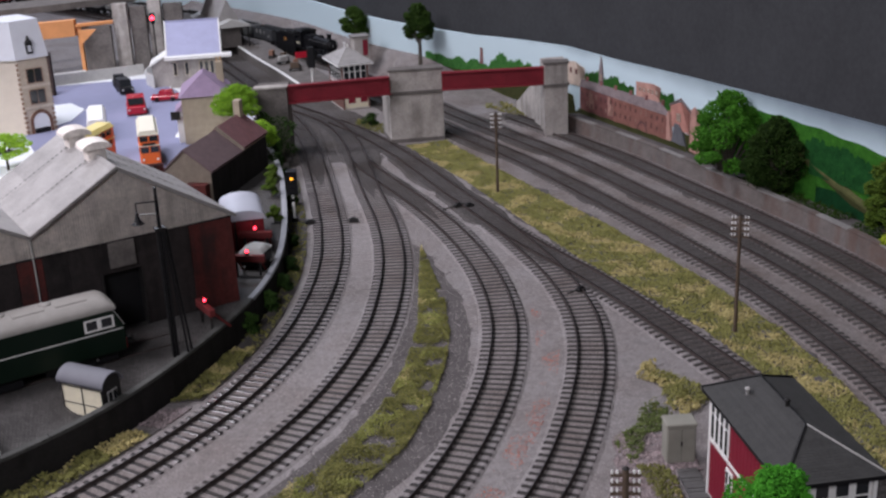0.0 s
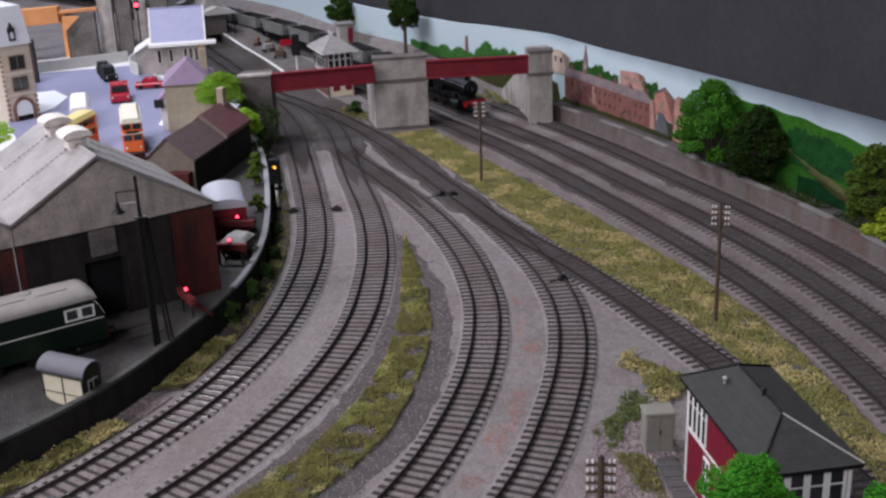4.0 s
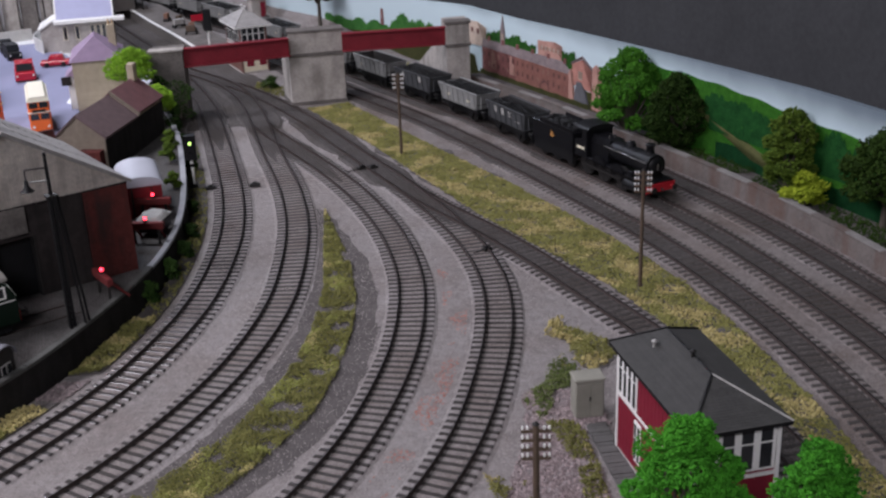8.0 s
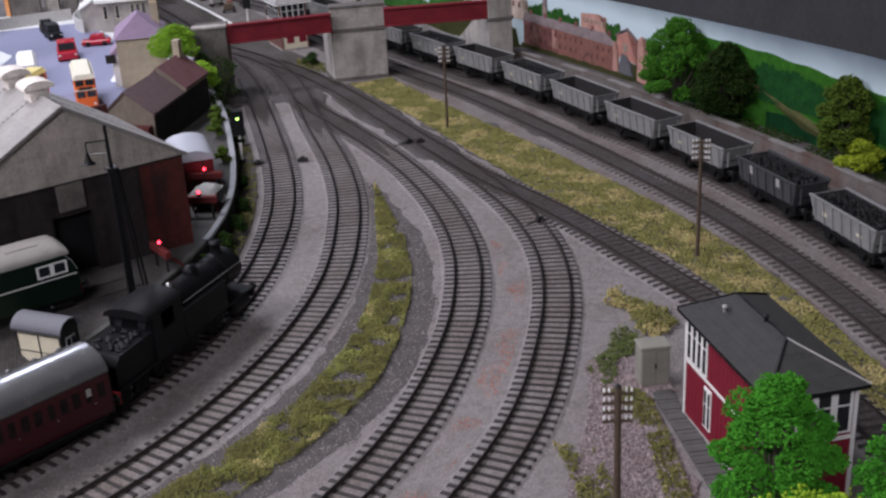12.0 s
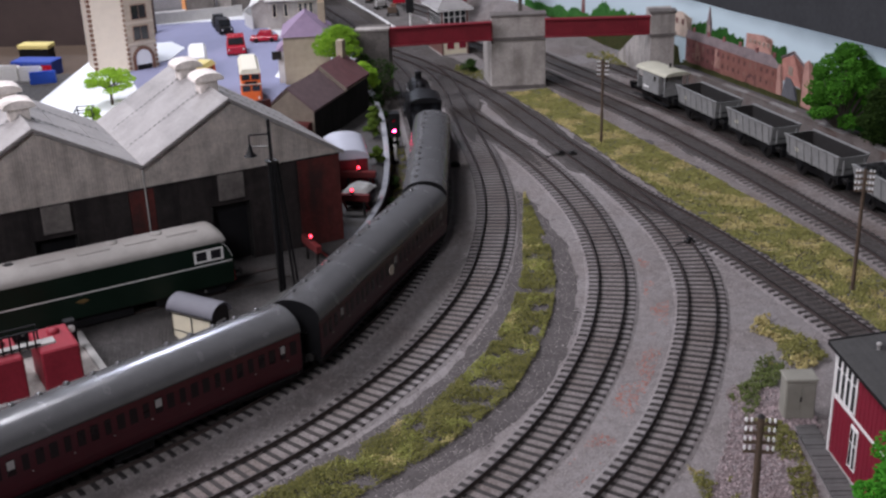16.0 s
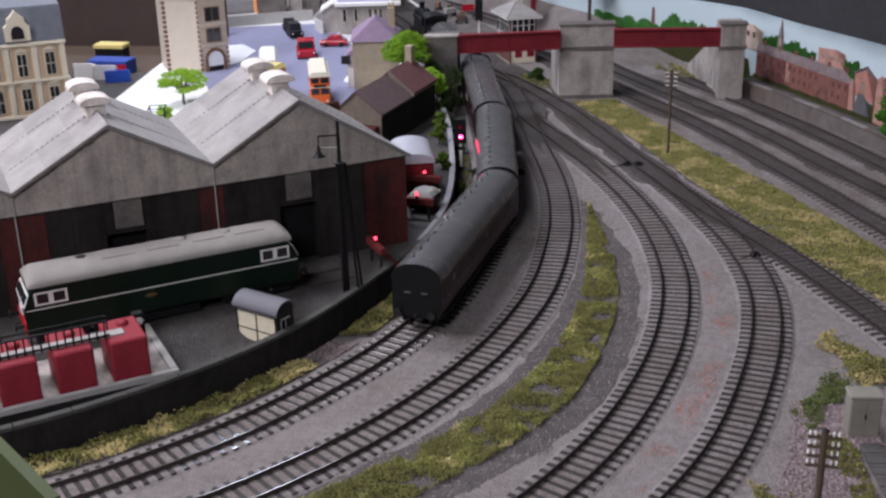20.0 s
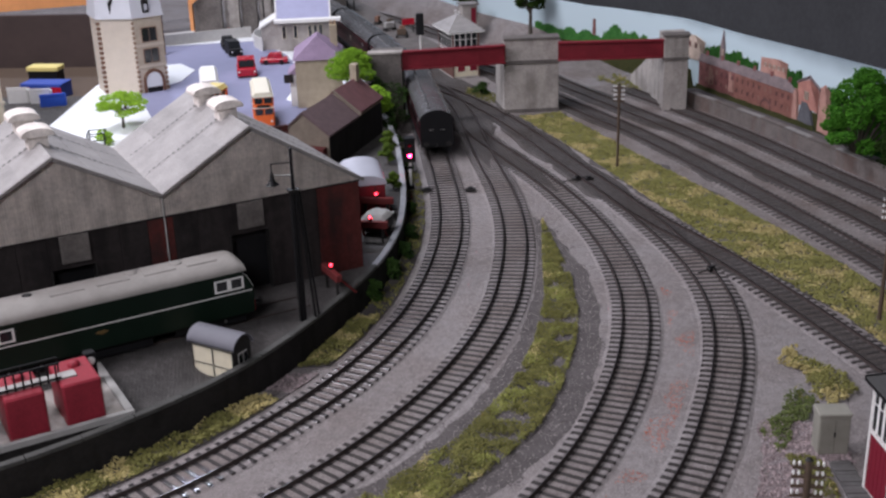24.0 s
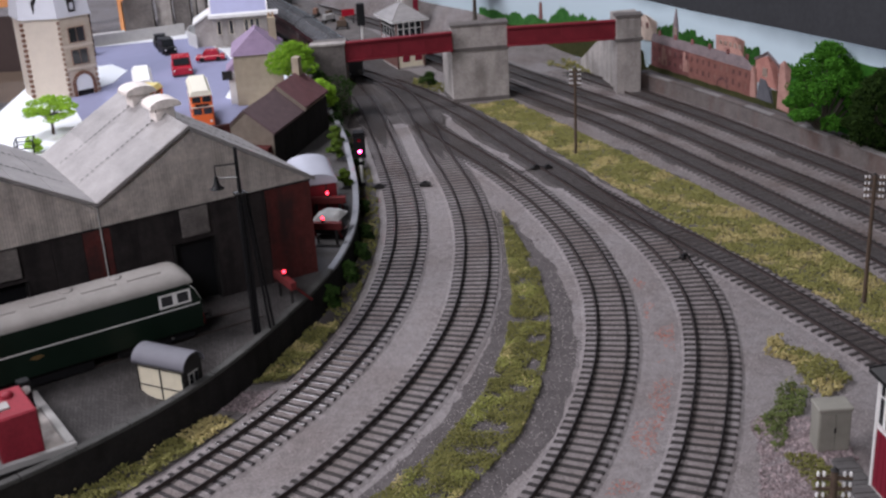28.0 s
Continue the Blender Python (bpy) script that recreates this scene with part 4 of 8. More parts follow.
def goods_engine():
    e = thing("steam_locomotive", "black six-coupled goods tender engine with red buffer beam hauling coal wagons", "locomotive")
    boiler(e, 0.2, 6.3, 2.85, 0.88)
    part("firebox", Shape().prism([(-0.9, 1.6), (-0.9, 3.1), (-0.66, 3.72), (0.66, 3.72), (0.9, 3.1), (0.9, 1.6)], -1.8, 0.9, "x"), SATIN_BLACK, e)
    chimney(e, 5.5, 3.62)
    part("dome", Shape().turned([(0, 0.44), (0.25, 0.4), (0.44, 0.27), (0.5, 0.05)], 14), SATIN_BLACK, e, at=cm(2.9, 0, 3.62))
    for y in (-0.25, 0.25):
        part("safety_valve", Shape().turned([(0, 0.12), (0.26, 0.1), (0.3, 0.05)], 8), IRON, e, at=cm(0.2, y, 3.7))
    part("running_plate", Shape().box(-3.6, 7.0, -1.35, 1.35, 1.62, 1.74, c=0.02), SATIN_BLACK, e)
    part("smokebox_saddle", Shape().prism([(-0.7, 1.7), (-0.5, 2.3), (0.5, 2.3), (0.7, 1.7)], 4.8, 6.3, "x"), BLACK, e)
    for y in (-1.3, 1.3):
        for x in (0.2, 2.9):
            part("splasher", Shape().prism([(x + 0.95 * math.cos(a), 1.7 + 0.6 * math.sin(a)) for a in np.linspace(0, math.pi, 9)], y - 0.14, y + 0.02, "y"), SATIN_BLACK, e)
        cab = part("cab_side", Shape().prism([(-3.5, 1.74), (-1.7, 1.74), (-1.7, 4.1), (-2.3, 4.1), (-2.5, 3.2), (-3.5, 3.0)], y - 0.05, y + 0.05, "y"), SATIN_BLACK, e)
        part("number_bar", Shape().box(-3.2, -2.0, y - 0.07, y + 0.07, 2.3, 2.52), CREAM, cab, "pale number bar")
        part("sandbox", Shape().box(4.3, 4.9, y - 0.3 if y > 0 else y, y if y > 0 else y + 0.3, 1.74, 2.2, c=0.04), SATIN_BLACK, e)
    part("cab_front", Shape().box(-1.75, -1.65, -1.3, 1.3, 1.74, 4.1), SATIN_BLACK, e)
    part("cab_roof", Shape().prism([(-1.42, 4.05)] + [(1.42 * math.cos(a), 4.1 + 0.42 * math.sin(a)) for a in np.linspace(math.pi, 0, 9)] + [(1.42, 4.05)], -3.6, -1.5, "x", smooth=True), BLACK, e)
    part("buffer_beam", Shape().box(6.95, 7.1, -1.4, 1.4, 0.95, 1.62, c=0.02), BUFFER_RED, e, "bright red buffer beam")
    for y in (-1.0, 1.0):
        b = part("buffer", Shape().cyl((7.1, y, 1.3), (7.55, y, 1.3), 0.13, 0.1, 8), BUFFER_RED, e)
        part("buffer_head", Shape().cyl((7.55, y, 1.3), (7.62, y, 1.3), 0.25, n=10), IRON, b)
    part("coupling_hook", Shape().cyl((7.1, 0, 1.2), (7.5, 0, 1.1), 0.07, n=6), IRON, e)
    part("frames", Shape().box(-3.5, 6.9, -0.62, 0.62, 0.7, 1.62), BLACK, e)
    for x in (-2.4, 0.2, 2.9):
        wheelset(e, x, W_BIG, 0.98)
    rods(e, (-2.4, 2.9), 0.98, 0.9)
    return e


def tender():
    t = thing("tender", "black six-wheeled tender with coal heap and orange crest", "tender")
    body = part("tank", Shape().box(-3.3, 3.3, -1.38, 1.38, 1.6, 3.3, c=0.06), SATIN_BLACK, t)
    part("coal_rail", Shape().prism([(-1.38, 3.3), (-1.48, 3.65), (-1.41, 3.65), (-1.3, 3.3)], -2.0, 3.2, "x").prism([(1.38, 3.3), (1.48, 3.65), (1.41, 3.65), (1.3, 3.3)], -2.0, 3.2, "x"), SATIN_BLACK, body)
    heap = Shape()
    rnd = random.Random(5)
    for k in range(220):
        x, y = rnd.uniform(-1.9, 3.0), rnd.uniform(-1.1, 1.1)
        heap.blob((x, y, 3.3 + 0.4 * (1 - abs(y) / 1.4)), rnd.uniform(0.10, 0.2), k, 5, 3)
    tagged(part("coal", heap, COAL, t, "heap of coal"), kind="stuff")
    for y in (-1.39, 1.39):
        part("crest", Shape().prism([(-0.4, 2.4), (0, 2.25), (0.4, 2.4), (0.15, 2.55), (0.22, 2.75), (0, 2.68), (-0.25, 2.78), (-0.15, 2.55)], y - 0.015, y + 0.015, "y"), GILT, body, "faded orange crest")
    part("frames", Shape().box(-3.2, 3.2, -1.3, -1.18, 0.6, 1.6).box(-3.2, 3.2, 1.18, 1.3, 0.6, 1.6), BLACK, t)
    buffers(t, -3.3, -1)
    for x in (-2.2, 0, 2.2):
        wheelset(t, x, W_SMALL, 0.6)
    return t


def tank_engine():
    e = thing("tank_locomotive", "black passenger tank engine with red rear buffer beam", "locomotive")
    boiler(e, 0.0, 6.6, 3.2, 1.08)
    chimney(e, 5.7, 4.15)
    part("dome", Shape().turned([(0, 0.5), (0.3, 0.46), (0.5, 0.3), (0.58, 0.05)], 14), SATIN_BLACK, e, at=cm(2.8, 0, 4.15))
    part("safety_valve", Shape().turned([(0, 0.2), (0.3, 0.16), (0.36, 0.05)], 8), STEEL, e, at=cm(0.6, 0, 4.2))
    part("running_plate", Shape().box(-6.9, 7.0, -1.5, 1.5, 1.5, 1.64, c=0.02), SATIN_BLACK, e)
    for y in (-1.25, 1.25):
        part("side_tank", Shape().box(-0.3, 4.2, y - 0.24, y + 0.24, 1.64, 3.3, c=0.06), SATIN_BLACK, e)
        part("cab_side", Shape().prism([(-3.2, 1.64), (-0.4, 1.64), (-0.4, 4.2), (-1.2, 4.2), (-1.2, 3.1), (-2.4, 3.1), (-2.4, 4.2), (-3.2, 4.2)], y + 0.14 * (1 if y > 0 else -1), y + 0.22 * (1 if y > 0 else -1), "y") , SATIN_BLACK, e)
    part("cab_front", Shape().box(-0.5, -0.4, -1.4, 1.4, 1.64, 4.25), SATIN_BLACK, e)
    rear = part("cab_rear", Shape().box(-3.25, -3.15, -1.4, 1.4, 1.64, 4.25), SATIN_BLACK, e)
    for y in (-0.8, 0.8):
        part("spectacle_window", Shape().cyl((-3.26, y, 3.75), (-3.30, y, 3.75), 0.3, n=14), GLASS, rear, "round cab window")
    part("cab_roof", Shape().prism([(-1.5, 4.2)] + [(1.5 * math.cos(a), 4.25 + 0.5 * math.sin(a)) for a in np.linspace(math.pi, 0, 9)] + [(1.5, 4.2)], -3.6, -0.2, "x", smooth=True), BLACK, e)
    bunker = part("bunker", Shape().prism([(-6.6, 1.64), (-3.25, 1.64), (-3.25, 3.4), (-6.2, 3.4), (-6.6, 2.9)], -1.35, 1.35, "y"), SATIN_BLACK, e)
    heap = Shape()
    rnd = random.Random(8)
    for k in range(40):
        heap.blob((rnd.uniform(-5.9, -3.6), rnd.uniform(-1, 1), 3.4), rnd.uniform(0.16, 0.3), k, 5, 3)
    tagged(part("coal", heap, COAL, bunker), kind="stuff")
    buffers(e, 7.0, 1)
    buffers(e, -6.9, -1, BUFFER_RED)
    part("frames", Shape().box(-6.5, 6.8, -0.62, 0.62, 0.6, 1.5), BLACK, e)
    for x in (-1.9, 0.8, 3.5):
        wheelset(e, x, W_BIG, 0.98)
    for x in (-5.6, -4.0, 5.9):
        wheelset(e, x, W_SMALL, 0.6)
    rods(e, (-1.9, 3.5), 0.98, 0.95)
    return e


def hopper(style):
    """A four-wheeled steel coal wagon. style: 0 pale grey empty, 1 dark loaded, 2 pale grey loaded, 3 dark with bold bars."""
    dark = style in (1, 3)
    paint = WAGON_SLATE if dark else WAGON_GREY
    what = ("pale grey empty steel coal wagon", "dark slate-grey coal wagon heaped with coal", "pale grey steel coal wagon full of coal", "dark slate-grey coal wagon with bold white marks")[style]
    w = thing("coal_wagon", what, "wagon", group="coal train wagons")
    h, top, foot, b, t0, z0, z1 = 3.95, 3.75, 3.25, 1.2, 1.40, 1.40, 3.05
    for y in (-1, 1):
        v = [(sx * l, y * (w_ - o), z) for o in (0.0, 0.08) for sx, l, w_, z in ((-1, foot, b, z0), (1, foot, b, z0), (1, top, t0, z1), (-1, top, t0, z1))]
        side = part("side_panel", Shape().add(v, [(0, 1, 2, 3), (7, 6, 5, 4), (0, 4, 5, 1), (1, 5, 6, 2), (2, 6, 7, 3), (3, 7, 4, 0)]), paint, w)
        part("inner_lining", Shape().add([(p[0] * 0.985, p[1] - y * 0.02, p[2]) for p in v[4:]] + [(p[0] * 0.985, p[1] - y * 0.05, p[2]) for p in v[4:]], [(0, 1, 2, 3), (7, 6, 5, 4), (3, 2, 6, 7)]), IRON, side, "dark worn inner lining")
        for i in range(7):
            x = -foot + 0.15 + i * (2 * foot - 0.3) / 6
            part("rib", Shape().prism([(y * b, z0), (y * t0, z1), (y * (t0 + 0.09), z1), (y * (b + 0.09), z0)], x - 0.05, x + 0.05, "x"), paint, side)
        part("top_rail", Shape().box(-top, top, min(y * (t0 - 0.1), y * (t0 + 0.1)), max(y * (t0 - 0.1), y * (t0 + 0.1)), z1, z1 + 0.1), paint, side)
        marks = {0: ((-2.3, 0.4, 0.3),), 1: ((-2.1, 0.42, 0.62), (1.3, 0.42, 0.62)), 2: ((-2.3, 0.5, 0.3), (1.6, 0.6, 0.2)), 3: ((-2.1, 0.45, 0.62), (-0.7, 0.45, 0.62), (0.7, 0.45, 0.62), (1.75, 0.8, 0.1))}[style]
        for mx, mw, mh in marks:
            zb = 2.25 if mh > 0.5 else 2.0
            yy = y * (b + (t0 - b) * (zb - z0) / (z1 - z0))
            part("painted_mark", Shape().prism([(yy - y * 0.03, zb), (yy + y * 0.02, zb), (yy + y * (0.02 + 0.12 * mh), zb + mh), (yy + y * (0.12 * mh - 0.03), zb + mh)], mx, mx + mw, "x"), GREY_PAINT if dark else CREAM, side, "pale painted mark")
    for d in (-1, 1):
        v = [(d * (l + o), sy * w_, z) for o in (-0.06, 0.02) for sy, l, w_, z in ((-1, foot, b, z0), (1, foot, b, z0), (1, top, t0, z1), (-1, top, t0, z1))]
        part("end_panel", Shape().add(v, [(0, 1, 2, 3), (7, 6, 5, 4), (0, 4, 5, 1), (1, 5, 6, 2), (2, 6, 7, 3), (3, 7, 4, 0)]), paint, w, "sloping hopper end")
        part("end_lining", Shape().add([(p[0] - d * 0.02, p[1] * 0.95, p[2]) for p in v[:4]] + [(p[0] - d * 0.05, p[1] * 0.95, p[2]) for p in v[:4]], [(0, 1, 2, 3), (7, 6, 5, 4), (3, 2, 6, 7)]), IRON, w)
        part("end_platform", Shape().box(*sorted((d * 2.6, d * h)), -1.15, 1.15, 1.28, 1.38), BLACK, w)
        for y in (-0.95, 0.95):
            part("end_strut", Shape().box(*sorted((d * (h - 0.22), d * (h - 0.08))), y - 0.07, y + 0.07, 1.3, z1 - 0.25), paint, w)
        buffers(w, d * (h - 0.02), d)
    part("floor_slope", Shape().prism([(-foot - 0.3, z0 + 0.6), (-1.0, z0), (1.0, z0), (foot + 0.3, z0 + 0.6), (foot, z0 + 0.3), (1.0, z0 - 0.3), (-1.0, z0 - 0.3), (-foot, z0 + 0.3)], -b + 0.1, b - 0.1, "y"), IRON, w)
    if style != 0:
        heap = Shape()
        rnd = random.Random(20 + style)
        for k in range(420):
            x, y = rnd.uniform(-top + 0.15, top - 0.15), rnd.uniform(-1.26, 1.26)
            heap.blob((x, y, z1 - 0.22 + 0.3 * (1 - abs(y) / 1.4) * (1 - (x / h) ** 4)), rnd.uniform(0.07, 0.17), k, 4, 3)
        heap.box(-top + 0.3, top - 0.3, -1.2, 1.2, z1 - 0.6, z1 - 0.22)
        tagged(part("coal", heap, COAL, w, "heaped coal"), kind="stuff")
    part("underframe", Shape().box(-h, h, -1.1, -0.95, 1.0, 1.42).box(-h, h, 0.95, 1.1, 1.0, 1.42).box(-1.2, 1.2, -0.7, 0.7, 0.5, 1.3), BLACK, w)
    for x in (-1.95, 1.95):
        wheelset(w, x, W_SMALL, 0.6)
        for y in (-1.0, 1.0):
            part("axle_guard", Shape().prism([(x - 0.55, 1.1), (x + 0.55, 1.1), (x + 0.2, 0.45), (x - 0.2, 0.45)], y - 0.06, y + 0.06, "y"), BLACK, w)
    return w


def brake_van():
    v = thing("brake_van", "grey goods brake van with pale roof ending the coal train", "brake van")
    body = part("body", Shape().box(-1.5, 1.5, -1.4, 1.4, 1.3, 3.4, c=0.03), WAGON_GREY, v)
    for y in (-1.42, 1.42):
        for i in range(8):
            part("plank", Shape().box(-1.46, 1.46, min(y, y * 1.015), max(y, y * 1.015), 1.35 + i * 0.25, 1.35 + i * 0.25 + 0.22), WAGON_GREY, body)
        part("number_bar", Shape().box(-1.3, -0.3, y * 1.016 - 0.01, y * 1.016 + 0.01, 1.7, 1.9), WHITE, body)
        part("side_window", Shape().box(0.6, 1.0, y * 1.016 - 0.01, y * 1.016 + 0.01, 2.6, 3.1), GLASS, body)
    for d in (-1, 1):
        part("veranda_floor", Shape().box(min(d * 1.5, d * 3.5), max(d * 1.5, d * 3.5), -1.4, 1.4, 1.2, 1.35), BLACK, v)
        part("veranda_end", Shape().box(d * 2.5 - 0.05, d * 2.5 + 0.05, -1.4, 1.4, 1.35, 2.3), WAGON_GREY, v)
        for y in (-1.35, 1.35):
            part("veranda_post", Shape().box(d * 2.48 - 0.06, d * 2.48 + 0.06, y - 0.06, y + 0.06, 2.3, 3.4), WAGON_GREY, v)
        part("end_window", Shape().box(d * 1.51 - 0.02, d * 1.51 + 0.02, -0.9, -0.4, 2.6, 3.1), GLASS, v)
        buffers(v, d * 3.5, d)
    part("roof", Shape().prism([(-1.55, 3.38)] + [(1.55 * math.cos(a), 3.4 + 0.4 * math.sin(a)) for a in np.linspace(math.pi, 0, 11)] + [(1.55, 3.38)], -2.8, 2.8, "x", smooth=True), VAN_CREAM, v, "pale dusty curved roof")
    part("stove_pipe", Shape().cyl((0.6, 0.5, 3.7), (0.6, 0.5, 4.2), 0.12, n=8), BLACK, v)
    part("underframe", Shape().box(-3.5, 3.5, -1.1, -0.95, 0.9, 1.25).box(-3.5, 3.5, 0.95, 1.1, 0.9, 1.25), BLACK, v)
    part("footboard", Shape().box(-3.3, 3.3, -1.5, -1.2, 0.55, 0.62).box(-3.3, 3.3, 1.2, 1.5, 0.55, 0.62), BLACK, v)
    for x in (-1.9, 1.9):
        wheelset(v, x, W_SMALL, 0.6)
    return v


def own_copy(ob):
    """A second vehicle like ob whose wheels can be keyed too."""
    made = copy_thing(ob, Matrix())
    for (w, x, r) in [q for q in SPIN if q[0].parent == ob]:
        twin = next(o for o in made.children if o.data == w.data and (o.matrix_local.translation - w.matrix_local.translation).length < 1e-5)
        SPIN.append((twin, x, r))
    return made


GOODS = [(goods_engine(), 9.1, 4.0), (tender(), 16.25, 3.2)]
_styles = {}
for k, st in enumerate((3, 2, 1, 0, 0, 0, 2, 0, 2, 0, 0, 0)):
    ob = own_copy(_styles[st]) if st in _styles else _styles.setdefault(st, hopper(st))
    GOODS.append((ob, 20.1 + 9.28 * (k + 0.5), 3.9))
GOODS.append((brake_van(), 20.1 + 9.28 * 12 + 3.9, 3.6))
PASSENGER = [(tank_engine(), 7.6, 4.0)]
_first, _crested = coach(False), coach(True, 20.7)
PASSENGER.append((_first, 14.75 + 9.8, 6.6))
PASSENGER.append((_crested, 34.95 + 10.65, 7.0))
PASSENGER.append((own_copy(_first), 56.6 + 10.0, 6.6))
PASSENGER.append((own_copy(_first), 76.9 + 10.1, 6.6))

# ---- yard: diesel, tanks, hut, mast, buffer stops ----
LED_RED = glow("red_lamp", (1.0, 0.03, 0.06), 9.0)
SIGNAL_RED = glow("red_signal_aspect", (1.0, 0.008, 0.05), 190.0)
TANK_RED = mat("pinkish_red_paint", (0.28, 0.025, 0.04), 0.55, var=0.25, scale=80, fine=600, bump=0.1)
HUT_ROOF = mat("lead_grey_roof", (0.15, 0.15, 0.17), 0.6, var=0.15, scale=90, bump=0.08)


def yard_track(points, z, label):
    line = curve(points)
    th = thing("yard_track", label, "track", group="railway tracks", kind="structure")
    for side in (-0.875, 0.875):
        part("rail", Shape().sweep(flat(offset(line, side), z), RAIL_SECTION, close=True), RAIL_SIDE, th)
    for s in np.arange(0.4, len(line) - 1.2, 0.8):
        p, q = along(line, s), along(line, s + 0.3)
        part("sleeper", SLEEPER_ME, None, th, at=cm(p[0], p[1], z - 0.1, 0, 0, math.degrees(math.atan2(q[1] - p[1], q[0] - p[0]))))
    return line


yard_track([(-60, 26.4), (-45, 36.1), (-30.5, 45.5), (-22.5, 50.65), (-11.3, 57.9)], 1.8, "yard siding set in cinders in front of the shed")


def diesel():
    e = thing("diesel_locomotive", "dark green diesel locomotive with dusty roof and white cab windows", "locomotive", cm(-22.5, 50.6, 1.98, 0, 0, 33.0))
    h, w = 8.35, 1.68
    prof = [(-h, 0.95), (h, 0.95), (h, 2.6), (h - 0.35, 3.35), (h - 0.75, 3.75), (-h + 0.75, 3.75), (-h + 0.35, 3.35), (-h, 2.6)]
    body = part("body", Shape().prism([(x, z) for x, z in prof], -w, w, "y"), LOCO_GREEN, e)
    arc = [(-w, 3.72)] + [(w * math.cos(a), 3.74 + 0.74 * math.sin(a)) for a in np.linspace(math.pi, 0, 13)] + [(w, 3.72)]
    roof = part("roof", Shape().prism(arc, -h + 0.95, h - 0.95, "x", smooth=True), ROOF_PALE, e, "dusty pale grey roof")
    for d in (-1, 1):
        cap = Shape()
        for i in range(4):
            f0, f1 = i / 4, (i + 1) / 4
            x0, x1 = d * (h - 0.95 + 0.62 * f0), d * (h - 0.95 + 0.62 * f1)
            k0, k1 = 1 - 0.5 * f0 ** 2, 1 - 0.5 * f1 ** 2
            ring0, ring1 = [(x0, y * (1 - 0.05 * f0), 3.72 + (z - 3.72) * k0) for y, z in arc], [(x1, y * (1 - 0.05 * f1), 3.72 + (z - 3.72) * k1) for y, z in arc]
            m = len(arc)
            cap.add(ring0 + ring1, [(j, j + 1, m + j + 1, m + j) if d < 0 else (m + j, m + j + 1, j + 1, j) for j in range(m - 1)], smooth=True)
            if i == 3:
                cap.add(ring1, [tuple(range(m)) if d > 0 else tuple(reversed(range(m)))])
        part("roof_end", cap, ROOF_PALE, roof)
    for i, (x, r) in enumerate(((-4.6, 0.3), (1.4, 0.42), (4.2, 0.42))):
        part("roof_fitting", Shape().turned([(0, r), (0.1, r), (0.14, r * 0.6)], 12), ROOF_PALE if i else IRON, roof, at=cm(x, 0.2, 4.4))
    for x in (-2.5, 0.2, 3.0, 5.6):
        part("roof_panel", Shape().box(x - 1.0, x + 1.0, -0.7, 0.7, 4.33, 4.48, c=0.05), ROOF_PALE, roof)
    for y in (-1, 1):
        yy = y * (w + 0.012)
        part("waist_line", Shape().box(-h + 0.1, h - 0.1, min(yy, yy + 0.01 * y), max(yy, yy + 0.01 * y), 2.40, 2.47), WHITE, body, "thin white lining")
        for d in (-1, 1):
            for x0, x1 in ((h - 1.42, h - 0.72), (h - 2.36, h - 1.66)):
                a, b = sorted((d * x0, d * x1))
                fr = part("cab_window_frame", Shape().box(a - 0.12, b + 0.12, min(yy, yy + 0.03 * y), max(yy, yy + 0.03 * y), 2.66, 3.46), WHITE, body, "white cab window surround")
                part("cab_window", Shape().box(a + 0.02, b - 0.02, min(yy + 0.03 * y, yy + 0.04 * y), max(yy + 0.03 * y, yy + 0.04 * y), 2.78, 3.36), GLASS, fr)
        part("crest", Shape().prism([(-1.5, 1.95), (-1.1, 1.82), (-0.7, 1.95), (-0.9, 2.08), (-1.3, 2.08)], yy - 0.01, yy + 0.015, "y"), GILT_DIM, body, "tarnished gilt crest")
    for d in (-1, 1):
        def raked(y0, y1, z0, z1, out, thick, m, parent, name, label=""):
            """A panel lying on the raked upper cab front."""
            v = [(d * (h - 0.4667 * (z - 2.6) + o), y, z) for o in (out, out + thick) for y, z in ((y0, z0), (y1, z0), (y1, z1), (y0, z1))]
            return part(name, Shape().add(v, [(0, 1, 2, 3), (7, 6, 5, 4), (0, 4, 5, 1), (1, 5, 6, 2), (2, 6, 7, 3), (3, 7, 4, 0)]), m, parent, label)
        front = raked(-1.6, 1.6, 2.62, 3.34, 0.0, 0.05, WHITE, body, "cab_front", "white cab front")
        for y0, y1 in ((-1.48, -0.56), (-0.48, 0.48), (0.56, 1.48)):
            raked(y0, y1, 2.74, 3.24, 0.05, 0.02, GLASS, front, "windscreen")
        part("headcode_box", Shape().box(*sorted((d * (h - 0.02), d * (h + 0.06))), -0.5, 0.5, 1.75, 2.25, c=0.02), WHITE, front)
        buffers(e, d * (h + 0.02), d, BUFFER_RED)
    part("underframe", Shape().box(-h + 0.3, h - 0.3, -1.4, 1.4, 0.75, 0.97), BLACK, e)
    part("fuel_tank", Shape().box(-1.9, 1.9, -1.35, 1.35, 0.2, 0.75, c=0.08), BLACK, e)
    for bx in (-5.6, 5.6):
        part("bogie", Shape().box(bx - 2.3, bx + 2.3, -1.25, -1.05, 0.3, 0.8, c=0.04).box(bx - 2.3, bx + 2.3, 1.05, 1.25, 0.3, 0.8, c=0.04), BLACK, e)
        for dx in (-1.6, 0, 1.6):
            part("wheelset", W_SMALL, None, e, at=cm(bx + dx, 0, 0.6))
        for dx in (-0.9, 0.9):
            part("axlebox_light", Shape().cyl((bx + dx, -1.26, 0.55), (bx + dx, -1.32, 0.55), 0.09, n=8), STEEL, e)
    return e


